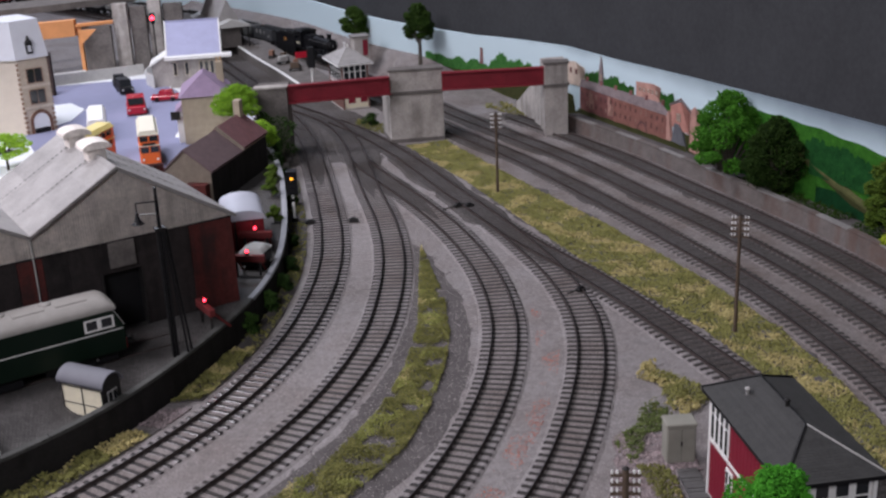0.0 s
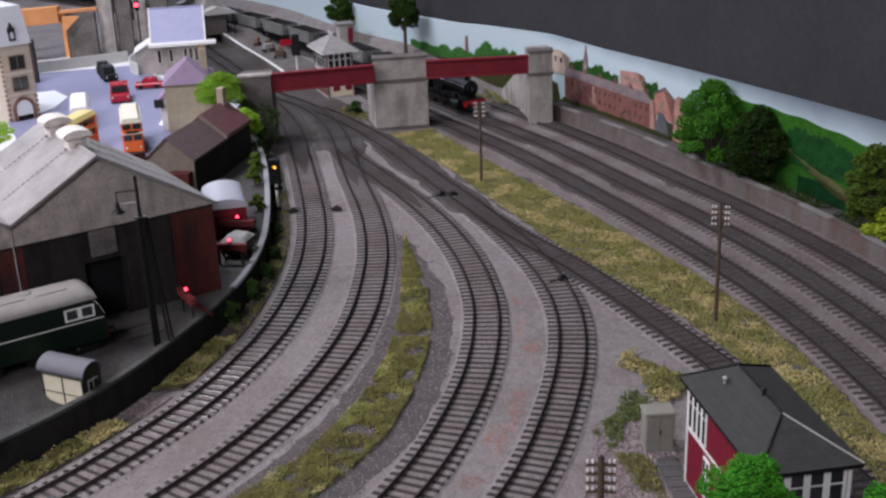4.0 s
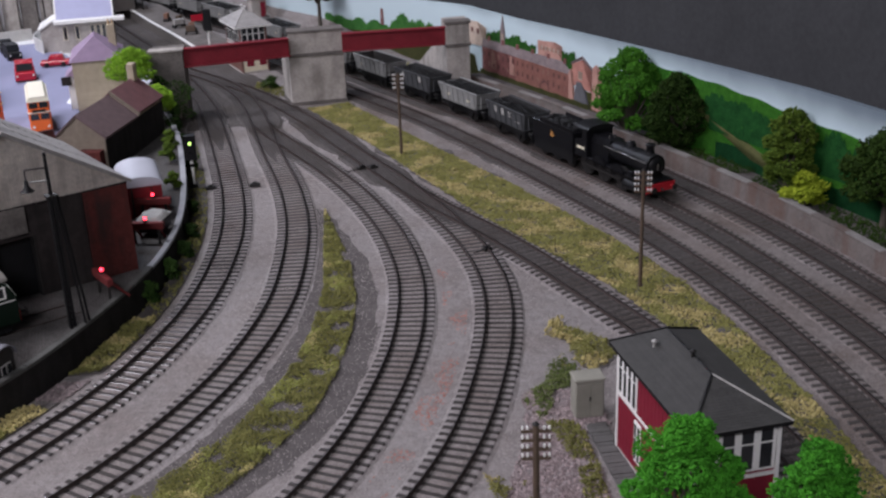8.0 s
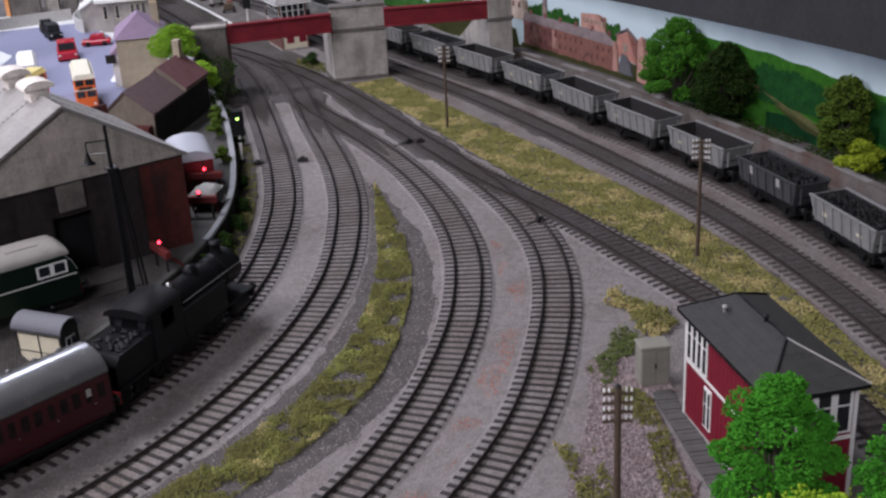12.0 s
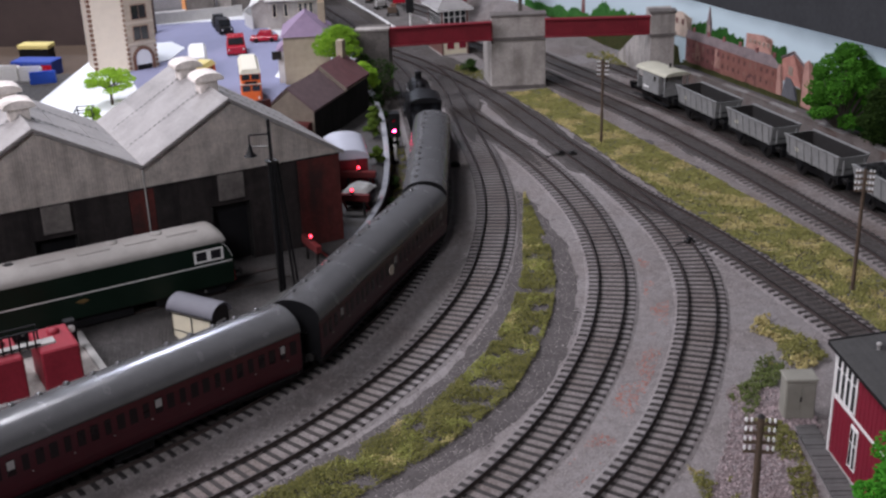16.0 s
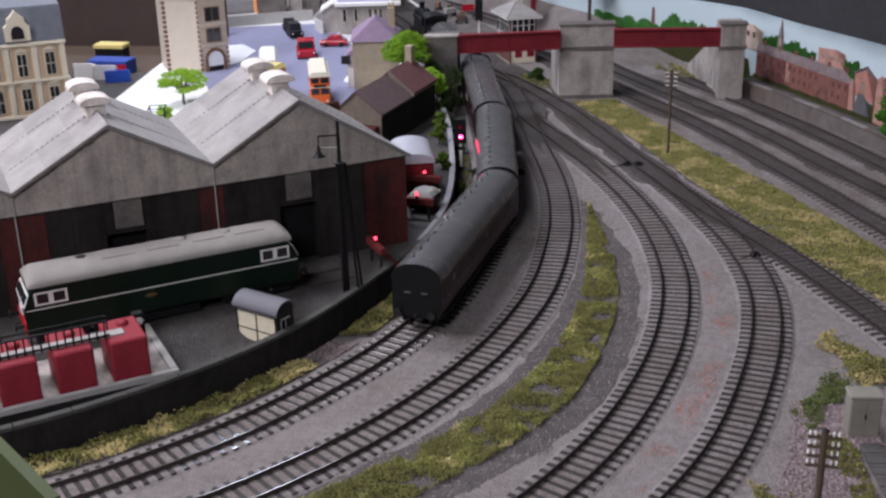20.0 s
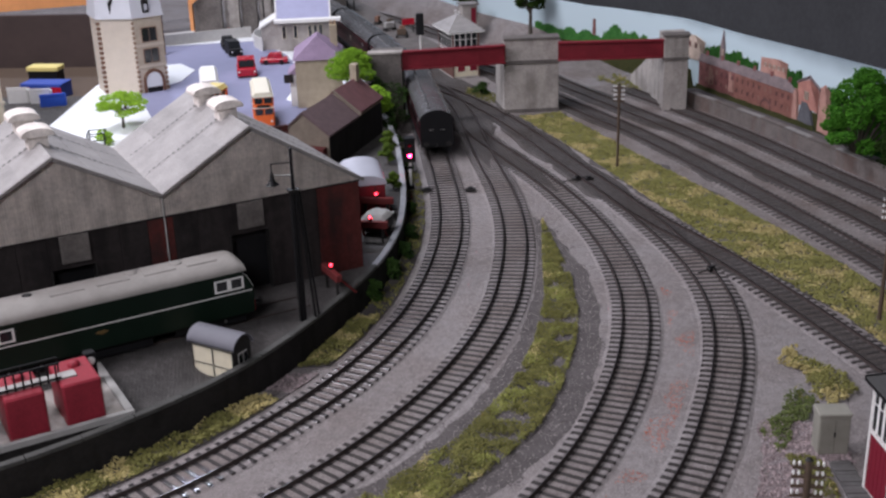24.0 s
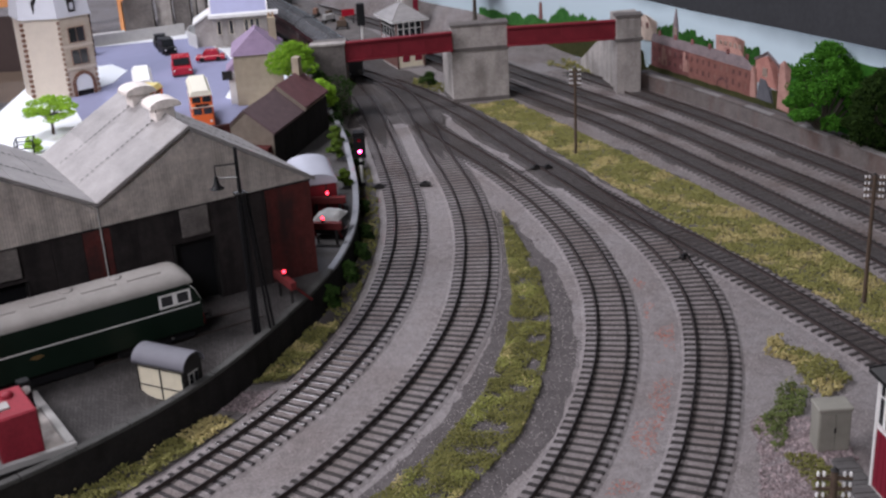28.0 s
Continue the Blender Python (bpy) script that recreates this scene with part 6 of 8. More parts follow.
def bus(name, label, at, decks, body_mat, roof_mat, length=8.5):
    """A toy bus, nose towards -y."""
    b = thing(name, label, "bus", at)
    w, h = 1.02, (3.75 if decks == 2 else 2.75)
    lo = part("body", Shape().box(-w, w, 0, length, 0.35, h - (0.45 if decks == 2 else 0.9), c=0.16), body_mat, b)
    sk = 0.5 if decks == 2 else 1.0
    up = part("roof", Shape().prism([(-w, h - sk), (-w, h - 0.4), (-w + 0.3, h), (w - 0.3, h), (w, h - 0.4), (w, h - sk)], 0.06, length - 0.06, "y", smooth=False), roof_mat, b)
    floors = ((0.35, 1.5, 2.1), (0.35, 2.65, 3.2)) if decks == 2 else ((0.35, 1.45, 2.05),)
    for _, z0, z1 in floors:
        for x in (-0.48, 0.48):
            part("front_window", Shape().box(x - 0.4, x + 0.4, -0.04, 0.02, z0, z1, c=0.02), GLASS, lo)
        for sgn in (-1, 1):
            for i in range(5):
                y = 0.7 + i * (length - 1.2) / 5
                part("side_window", Shape().box(min(sgn * w, sgn * (w + 0.03)), max(sgn * w, sgn * (w + 0.03)), y, y + (length - 2.2) / 5, z0, z1), GLASS, lo)
        part("band", Shape().box(-w - 0.02, w + 0.02, -0.03, length + 0.02, z1 + 0.06, z1 + 0.18), roof_mat, lo)
    if decks == 2:
        part("route_blind", Shape().box(-0.62, 0.62, -0.05, 0.0, 2.24, 2.5), BLACK, lo, "dark route blind")
    for x in (-w, w - 0.25):
        for y in (1.5, length - 1.9):
            part("wheel", Shape().cyl((x, y, 0.36), (x + 0.25, y, 0.36), 0.36, n=14), BLACK, b)
    for x in (-0.7, 0.7):
        part("headlamp", Shape().cyl((x, -0.06, 0.8), (x, 0.02, 0.8), 0.12, n=10), WHITE, lo)
    return b


def car(name, label, at, paint, long, wide, high, box_body=False):
    c = thing(name, label, "car", at)
    low = part("body", Shape().box(-wide / 2, wide / 2, 0, long, 0.25, high * 0.55, c=0.12), paint, c)
    y0, y1 = (0.28 * long, 0.98 * long) if box_body else (0.3 * long, 0.8 * long)
    part("cabin", Shape().prism([(y0 - 0.25, high * 0.54), (y0 + 0.15, high), (y1 - 0.15, high), (y1 + 0.1, high * 0.54)], -wide / 2 + 0.12, wide / 2 - 0.12, "x"), paint, c)
    part("windscreen", Shape().prism([(y0 - 0.27, high * 0.58), (y0 + 0.08, high * 0.95), (y0 + 0.06, high * 0.97), (y0 - 0.3, high * 0.6)], -wide / 2 + 0.25, wide / 2 - 0.25, "x"), GLASS, c)
    for x in (-wide / 2 - 0.02, wide / 2 - 0.16):
        for y in (0.22 * long, 0.78 * long):
            part("wheel", Shape().cyl((x, y, 0.3), (x + 0.18, y, 0.3), 0.3, n=12), BLACK, c)
    for x in (-wide / 2 + 0.25, wide / 2 - 0.25):
        part("headlamp", Shape().cyl((x, -0.05, high * 0.38), (x, 0.03, high * 0.38), 0.11, n=8), WHITE, low)
    return c


bus("double_decker_bus", "orange and cream double-decker bus parked on the square", cm(-22.9, 99.8, 2.09, 0, 0, 14), 2, BUS_ORANGE, BUS_CREAM, 7.2)
bus("single_decker_bus", "plain cream single-decker bus parked on the square", cm(-30.8, 110.0, 2.09, 0, 0, 15), 1, WHITE, WHITE, 8.0)
bus("half_painted_bus", "orange bus with pale yellow roof parked at an angle", cm(-30.2, 97.7, 2.09, 0, 0, -14), 2, BUS_ORANGE, YELLOW, 7.2)
car("red_van", "glossy red delivery van on the square", cm(-29.6, 123.2, 2.09, 0, 0, 14), CAR_RED, 3.9, 2.3, 2.0, True)
car("red_saloon", "glossy red saloon car by the station approach", cm(-29.6, 131.2, 2.09, 0, 0, -84), CAR_RED, 3.5, 1.6, 1.3)
car("red_saloon", "small red car beside the station wall", cm(-27.6, 142.0, 2.09, 0, 0, 60), CAR_RED, 1.9, 1.0, 0.8)
car("black_lorry", "small black open lorry with headlamps", cm(-33.6, 135.8, 2.09, 0, 0, 25), BLACK, 3.8, 1.7, 1.8, True)
car("black_taxi", "small black car in the station forecourt", cm(-35.6, 140.3, 2.09, 0, 0, 20), BLACK, 3.0, 1.6, 1.6)

# station
PLAT_L = curve([(-11.9, 140.5), (-15.3, 149.5), (-20.0, 160.8), (-28.6, 182), (-44.6, 211)], 2.0)
plat = thing("station_platform", "long grey station platform with white edge line", "platform", kind="structure")
part("platform_body", Shape().sweep(flat(PLAT_L, 0), [(0.0, -0.1), (0.0, 1.35), (5.2, 1.35), (5.2, -0.1)], close=True), CONCRETE_DARK, plat)
part("platform_surface", Shape().sweep(flat(PLAT_L, 1.35), [(0.35, 0.0), (0.35, 0.08), (5.2, 0.08), (5.2, 0.0)], close=True), CONCRETE_DARK, plat)
part("white_edge", Shape().sweep(flat(PLAT_L, 1.35), [(-0.08, 0.0), (-0.08, 0.12), (0.35, 0.12), (0.35, 0.0)], close=True), WHITE, plat, "white painted platform edge")
part("ramp", Shape().prism([(137.2, -0.1), (140.7, -0.1), (140.7, 1.35)], -11.6, -6.9, "x"), CONCRETE_DARK, plat)
for k, (s, w) in enumerate(((10, 0.8), (13, 0.5), (16, 0.9), (19, 0.6), (22, 0.7))):
    p = along(PLAT_L, s, 2.0)
    t = thing("platform_luggage", "small dark luggage barrow standing on the platform", "luggage", cm(p[0] + 2.2 + (k % 2), p[1] + 0.5, 1.43, 0, 0, 20 * k), "platform luggage")
    part("trolley", Shape().box(-w, w, -0.35, 0.35, 0.3, 0.45).cyl((-w + 0.1, -0.4, 0.2), (-w + 0.1, 0.4, 0.2), 0.2, n=8).cyl((w - 0.1, -0.4, 0.2), (w - 0.1, 0.4, 0.2), 0.2, n=8), IRON, t)
    part("trunk", Shape().box(-w + 0.1, w - 0.2, -0.3, 0.3, 0.45, 1.2, c=0.04), (WOOD, BROWN_BRICK, GREY_PAINT)[k % 3], t)
sig = thing("platform_signal", "black hooded platform signal on a white post", "signal", cm(-10.0, 140.6, 1.43))
part("post", Shape().cyl((0, 0, 0), (0, 0, 2.2), 0.14, n=8), WHITE, sig)
part("head", Shape().box(-0.5, 0.5, -0.3, 0.3, 2.2, 5.0, c=0.1), BLACK, sig)
board = thing("station_nameboard", "small red enamel board on two posts", "sign", cm(-12.6, 153.6, 1.43, 0, 0, 20))
part("panel", Shape().box(-0.9, 0.9, -0.05, 0.05, 1.2, 2.1), CAR_RED, board)
for x in (-0.7, 0.7):
    part("post", Shape().box(x - 0.06, x + 0.06, -0.06, 0.06, 0, 1.2), IRON, board)
canopy = thing("platform_building", "grey station building with broad canopy on the platform", "station building", cm(-25.5, 172.5, 1.43, 0, 0, 23))
part("wall", Shape().box(-1.6, 1.6, 0, 14, 0, 3.6), CONCRETE_DARK, canopy)
part("canopy_roof", Shape().prism([(-3.0, 3.5), (0, 4.5), (3.0, 3.5), (3.0, 3.3), (-3.0, 3.3)], -1.5, 15, "y"), GREY_PAINT, canopy, "pale canopy with white edge")
part("upper_roof", Shape().prism([(-1.8, 4.0), (0, 7.4), (1.8, 4.0)], 1.0, 13, "y"), ROOF_SHEET, canopy)
for y in (-1.0, 3, 8, 13):
    for x in (-2.6, 2.6):
        part("canopy_post", Shape().cyl((x, y, 0), (x, y, 3.4), 0.1, n=8), IRON, canopy)
main = thing("station_house", "grey stone station house with lavender slate roof and pale canopy", "station building", cm(-28.7, 138.9, 2.05, 0, 0, 8.5))
part("wall", Shape().prism([(0, 0), (0, 4.3), (3.1, 7.9), (6.2, 4.3), (6.2, 0)], 0.1, 6.9, "x"), CONCRETE, main, "grey stone walls")
LAVENDER = mat("lavender_slate", (0.36, 0.37, 0.54), 0.5, var=0.1, scale=100, island=0.06)
for (y0, z0), (y1, z1) in (((-0.35, 4.15), (3.1, 8.15)), ((6.55, 4.15), (3.1, 8.15))):
    sl = part("roof_slope", Shape().prism([(y0, z0), (y1, z1), (y1, z1 + 0.16), (y0, z0 + 0.16)], 0.0, 7.0, "x"), LAVENDER, main, "lavender slate roof")
    for x in (-0.12, 6.94):
        part("barge_board", Shape().prism([(y0, z0 - 0.1), (y1, z1 - 0.1), (y1, z1 + 0.28), (y0, z0 + 0.28)], x, x + 0.18, "x"), WHITE, sl)
part("ridge", Shape().box(0.0, 7.0, 2.98, 3.22, 8.2, 8.42), LAVENDER, main)
part("canopy", Shape().box(-0.3, 8.4, -1.6, -0.05, 3.95, 4.35, c=0.05), WHITE, main, "pale canopy edge")
part("side_lean_to", Shape().prism([(-2.2, 2.9), (0.05, 4.2), (0.05, 0), (-2.2, 0)], 1.2, 5.6, "y"), CONCRETE, main)
part("lean_to_roof", Shape().prism([(-2.5, 2.8), (0.08, 4.3), (0.08, 4.5), (-2.5, 3.0)], 0.9, 5.9, "y"), WHITE, main, "bright lean-to roof")
for x in (0.9, 2.4, 4.3, 5.0, 5.7):
    wd = part("window", Shape().box(x - 0.3, x + 0.3, -0.08, 0.0, 1.6, 3.4), CREAM_STONE, main)
    part("pane", Shape().box(x - 0.2, x + 0.2, -0.11, -0.07, 1.7, 3.3), GLASS, wd)
fence = thing("white_fence", "white curved palisade fence by the station house", "fence", kind="structure")
FL = curve([(-32.4, 150.2), (-33.4, 145), (-32.4, 141), (-30.6, 138.9)], 0.45)
for i in range(len(FL) - 1):
    p, q = FL[i], FL[i + 1]
    part("pale", Shape().box(0, 0.36, -0.05, 0.05, 0, 1.7, pose(p[0], p[1], 2.05, 0, 0, math.degrees(math.atan2(q[1] - p[1], q[0] - p[0])))), WHITE, fence)

# low wall and raw plywood structure behind the square
low = thing("square_wall", "low grey wall with white top along the back of the square", "wall", kind="structure")
part("wall_body", Shape().sweep(flat(curve([(-60, 138), (-46, 144.4), (-38.5, 148), (-34, 150.5)]), 2.0), [(0, 0), (0, 1.5), (0.5, 1.5), (0.5, 0)], close=True), GREY_PAINT, low)
part("wall_top", Shape().sweep(flat(curve([(-60, 138), (-46, 144.4), (-41, 146.9)]), 3.5), [(-0.05, 0), (-0.05, 0.15), (0.55, 0.15), (0.55, 0)], close=True), WHITE, low)
raw = thing("plywood_backscene", "unfinished plywood and card structure with a dark panel for its recess behind the town", "structure", kind="structure")
# The first panel is solid; its dark brown stands for shade in the recess.
for k, (x0, x1, z0, z1, mt, lab) in enumerate(((-76, -43.6, -3, 5.7, CARPET, "dark panel standing for the shaded recess"), (-43.5, -43.0, -3, 7.2, BOWL, "raw orange plywood upright"), (-42.9, -38.9, -3, 6.9, CONCRETE_DARK, "plain grey card panel"),
                                              (-38.8, -36.8, -3, 9.6, CONCRETE, "grey stone pilaster"), (-36.6, -34.4, -3, 9.0, CONCRETE_DARK, "plain grey card panel"), (-34.2, -32.4, -3, 9.6, CONCRETE, "grey stone pilaster"), (-32.2, -29.5, -3, 9.0, CONCRETE_DARK, "plain grey card panel"))):
    m = Matrix.Translation((0, 152.5, 2)) @ Matrix.Shear("XY", 4, (0, 0)) @ pose(0, 0, 0)
    yo = 0.42 * (x0 + 40)
    part("panel", Shape().box(x0, x1, yo, yo + 0.8 + 0.3 * (k in (3, 5)), z0, z1, m), mt, raw, lab)
part("plywood_top", Shape().prism([(-76, 136), (-43.6, 150.2), (-43.6, 151.6), (-76, 138)], 7.75, 10.0, "z"), BOWL, raw, "raw orange plywood fascia")
part("plywood_lath", Shape().prism([(-43.5, 150.4), (-38.8, 152.5), (-38.8, 153.4), (-43.5, 151.4)], 8.95, 9.35, "z"), BOWL, raw, "thin raw plywood lath")
part("plywood_gusset", Shape().prism([(-43.0, 8.6), (-40.6, 8.6), (-43.0, 6.4)], 149.9, 150.3, "y"), BOWL, raw, "raw plywood corner brace")
part("trackbed_above", Shape().sweep(flat(curve([(-120, 134), (-80, 146), (-52, 158), (-36, 172), (-34, 186)]), 10.6), [(-4, 0), (-4, 0.9), (4, 0.9), (4, 0)], close=True), CONCRETE_DARK, raw, "grey upper trackbed")
part("dark_red_parapet", Shape().sweep(flat(curve([(-120, 142), (-84, 153), (-58, 165), (-44, 180), (-42, 192)]), 11.4), [(0, 0), (0, 2.2), (0.6, 2.2), (0.6, 0)], close=True), GIRDER_RED, raw, "dark red parapet strip")
led = thing("town_signal", "glowing red colour-light signal behind the station", "signal", cm(-33.3, 153.4, 2.05))
part("post", Shape().cyl((0, 0, 0), (0, 0, 6.6), 0.12, n=8), IRON, led)
part("head", Shape().box(-0.3, 0.3, -0.2, 0.2, 6.5, 8.0, c=0.06), BLACK, led)
part("lens", Shape().turned([(0, 0.3), (0.12, 0.28), (0.2, 0.1)], 12), LED_RED, led, "glowing red lens", cm(0, -0.2, 7.3, 90, 0, 0))

# clutter on the shelf beyond the unfinished board
shelf = thing("side_shelf", "brown shelf beyond the edge of the layout", "shelf", kind="structure")
part("shelf_board", Shape().box(-85, -47.6, 106, 142, 0.0, 0.8), WOOD, shelf)
for k, (nm, lab, x, y, dx, dy, dz, mt) in enumerate((
        ("blue_box", "blue and red cardboard box on the shelf", -53.4, 121.0, 2.6, 1.4, 1.3, mat("box_blue", (0.03, 0.07, 0.35), 0.5, var=0.15, scale=60)),
        ("white_box", "small white cardboard box on the shelf", -53.6, 113.6, 1.15, 0.6, 1.9, WHITE), ("white_box", "small white cardboard box on the shelf", -51.0, 113.4, 1.15, 0.6, 1.8, WHITE),
        ("blue_crate", "bright blue plastic crate on the shelf", -49.2, 112.2, 1.4, 0.9, 1.6, mat("crate_blue", (0.03, 0.10, 0.55), 0.4, var=0.1, scale=60)),
        ("black_toolbox", "black toolbox with yellow lid on the shelf", -55.4, 126.5, 1.9, 1.0, 1.5, BLACK))):
    t = thing(nm, lab, "box", cm(x, y, 0.8, 0, 0, (-6, 3, 8, 20, -4)[k]), "shelf clutter")
    part("body", Shape().box(-dx, dx, -dy, dy, 0, dz * 1.4, c=0.1), mt, t)
    if nm == "black_toolbox":
        part("lid", Shape().box(-dx - 0.1, dx + 0.1, -dy - 0.1, dy + 0.1, dz * 1.4, dz * 1.4 + 0.5, c=0.1), YELLOW, t, "yellow lid")
    elif nm == "blue_box":
        part("red_panel", Shape().box(-dx, -dx * 0.55, -dy - 0.03, -dy, 0.1, dz * 1.1), CAR_RED, t)
        part("buff_panel", Shape().box(-dx * 0.45, 0.2, -dy - 0.03, -dy, 0.3, dz * 1.0), BUFF, t)
        part("red_panel", Shape().box(dx * 0.5, dx, -dy - 0.03, -dy, 0.1, dz * 1.1), CAR_RED, t)
    else:
        part("flap", Shape().box(-dx, dx, -dy, -dy + 0.12, dz * 1.4, dz * 1.4 + 0.3), mt, t)

# ---- lineside: signal boxes, poles, signal, cabinets ----
FAR_BROWN = mat("brown_box_paint", (0.17, 0.085, 0.07), 0.7, var=0.2, scale=120, bump=0.12)


def signal_box(at, w, d, h, rise, label, near=True):
    """A two-storey box. x across, y runs back from the near end, z up."""
    b = thing("signal_box", label, "signal box", at, "signal boxes")
    mid = h * 0.55
    wall = CRIMSON if near else FAR_BROWN
    part("lower_wall", Shape().box(0, w, 0, d, 0, mid), wall if near else CREAM, b)
    for i in range(int(d / 0.42)):
        part("board", Shape().box(-0.035, 0.0, 0.02 + i * 0.42, 0.40 + i * 0.42, 0.12, h - 0.1), wall, b)
    part("upper_core", Shape().box(0.03, w - 0.03, 0.03, d - 0.03, mid, h), wall, b)
    part("base_course", Shape().box(-0.08, w + 0.08, -0.08, d + 0.08, -0.05, 0.14), GREY_PAINT if near else CONCRETE, b)
    part("band", Shape().box(-0.07, w + 0.07, -0.07, d + 0.07, mid - 0.1, mid + 0.06), WHITE, b, "white string board")
    for x in (0, w):
        for y in (0, d):
            part("corner_post", Shape().box(x - 0.09, x + 0.09, y - 0.09, y + 0.09, 0.1, h), WHITE if near else FAR_BROWN, b)

    def edge(along_x):
        return (0.19 if along_x else 0.24) if near else 0.11

    def glazed(x0, x1, y0, y1, z0, z1, cols, rows, along_x):
        """A white sash with dark panes on one face."""
        f = part("window_frame", Shape().box(x0, x1, y0, y1, z0, z1, c=0.02), WHITE, b, "white painted sash")
        n0, n1 = (x0, x1) if along_x else (y0, y1)
        for c in range(cols):
            for r in range(rows):
                a0, a1 = n0 + (n1 - n0) * (c + edge(along_x)) / cols, n0 + (n1 - n0) * (c + 1 - edge(along_x)) / cols
                tall = [0.62, 0.38] if rows == 2 else [1.0]
                zs = z0 + 0.12 + (z1 - z0 - 0.2) * sum(tall[:r])
                ze = zs + (z1 - z0 - 0.2) * tall[r] - 0.1
                if along_x:
                    s = y0 if y0 < d / 2 else y1
                    part("pane", Shape().box(a0, a1, s - 0.02, s + 0.02, zs, ze), GLASS, f)
                else:
                    s = x0 if x0 < w / 2 else x1
                    part("pane", Shape().box(s - 0.02, s + 0.02, a0, a1, zs, ze), GLASS, f)

    z0, z1 = mid + 0.25, h - 0.08
    glazed(0.15, w - 0.15, -0.09, 0.04, z0, z1, 4, 2, True)
    glazed(0.15, w - 0.15, d - 0.04, d + 0.09, z0, z1, 5, 2, True)
    if near:
        glazed(-0.09, 0.04, d - 2.5, d - 0.15, z0 - 0.1, z1, 4, 2, False)
        glazed(-0.09, 0.04, d - 3.1, d - 2.3, 0.7, mid - 0.35, 2, 2, False)
        glazed(w - 0.04, w + 0.09, 0.2, d - 0.2, z0, z1, 8, 2, False)
    else:
        glazed(-0.09, 0.04, 0.15, d - 0.15, z0, z1, 5, 2, False)
        glazed(w - 0.04, w + 0.09, 0.15, d - 0.15, z0, z1, 5, 2, False)
        for x in (0.6, 2.2):
            part("locking_window", Shape().box(x, x + 0.9, -0.06, 0.0, 0.8, 1.9), CRIMSON, b)
    o = 0.42 if near else 0.68
    e = [(-o, -o), (w + o, -o), (w + o, d + o), (-o, d + o)]
    r0, r1 = (w / 2, min(d / 2 - 0.1, 2.7)), (w / 2, d - (1.1 if near else min(d / 2 - 0.1, 2.7)))
    v = [(*p, h) for p in e] + [(r0[0], r0[1], h + rise), (r1[0], r1[1], h + rise)]
    roof = part("roof", Shape().add(v, [(0, 1, 4), (1, 2, 5, 4), (2, 3, 5), (3, 0, 4, 5), (3, 2, 1, 0)]), SLATE if near else ROOF_SHEET, b, "slate hipped roof")
    ve = [(*p, h - 0.18) for p in e] + [(*p, h + 0.03) for p in e]
    part("fascia", Shape().add(ve, [(i, (i + 1) % 4, 4 + (i + 1) % 4, 4 + i) for i in range(4)] + [(3, 2, 1, 0)]), BLACK if near else WHITE, roof)
    # slate courses on every slope
    slopes = ((0, 1, 4, 4), (1, 2, 5, 4), (2, 3, 5, 5), (3, 0, 4, 5))
    for k, (a, c, c2, a2) in enumerate(slopes):
        A, C, C2, A2 = (Vector(v[i]) for i in (a, c, c2, a2))
        nrm = (C - A).cross(A2 - A).normalized()
        n = 20 if near else 7
        for i in range(n):
            f0, f1 = i / n, (i + 1) / n + 0.01
            p, q = A.lerp(A2, f0), C.lerp(C2, f0)
            p1, q1 = A.lerp(A2, min(f1, 1)), C.lerp(C2, min(f1, 1))
            cols = 1
            s = Shape()
            for j in range(cols):
                g0, g1 = (j + 0.02) / cols, (j + 0.98) / cols
                lo = [p.lerp(q, g0) + nrm * 0.036, p.lerp(q, g1) + nrm * 0.036, p1.lerp(q1, g1) + nrm * 0.018, p1.lerp(q1, g0) + nrm * 0.018]
                dn = [x - nrm * 0.05 for x in lo]
                s.add(lo + dn, [(0, 1, 2, 3), (1, 0, 4, 5), (2, 1, 5, 6), (0, 3, 7, 4)])
            part("slate_course", s, SLATE if near else ROOF_SHEET, roof)
    for a, c in ((4, 5), (0, 4), (1, 4), (2, 5), (3, 5)):
        part("hip_roll", Shape().cyl(Vector(v[a]) + Vector((0, 0, 0.05)), Vector(v[c]) + Vector((0, 0, 0.05)), 0.045, n=6), (GREY_PAINT if a == 1 else BLACK) if near else ROOF_SHEET, roof)
    for y in ((d * 0.52, d * 0.78) if near else (d * 0.4, d * 0.62)):
        x = w / 2 - (1.0 if near and y > d * 0.6 else 0.05)
        part("roof_vent", Shape().turned([(0, 0.1), (0.28, 0.08), (0.32, 0.15), (0.38, 0.14), (0.45, 0.04)], 10), (GREY_PAINT if y > d * 0.6 else IRON) if near else WHITE, roof, at=cm(x, y, h + rise - (0.5 if near and y > d * 0.6 else 0.06)))
    return b


signal_box(cm(19.77, 29.65, 0, 0, 0, 7.2), 4.0, 8.85, 6.0, 1.08, "crimson boarded signal box with white windows and slate roof")
signal_box(cm(-5.25, 130.2, 0, 0, 0, 20), 3.3, 5.7, 5.8, 1.7, "small cream and brown signal box with grey roof beyond the bridge", False)

RELAY_GREY = mat("relay_cabinet_grey", (0.27, 0.26, 0.22), 0.75, var=0.2, scale=90, bump=0.12)
cab = thing("relay_cabinet", "plain grey relay cabinet standing in the ballast", "cabinet", cm(17.9, 42.1, 0, 0, 0, 2))
part("body", Shape().box(-0.8, 0.8, -0.55, 0.55, 0, 2.25, c=0.05), RELAY_GREY, cab)
part("lid", Shape().box(-0.86, 0.86, -0.62, 0.62, 2.25, 2.4, c=0.05), RELAY_GREY, cab)
for x in (-0.72, 0.04):
    part("door", Shape().box(x, x + 0.68, -0.6, -0.55, 0.12, 2.1), RELAY_GREY, cab)
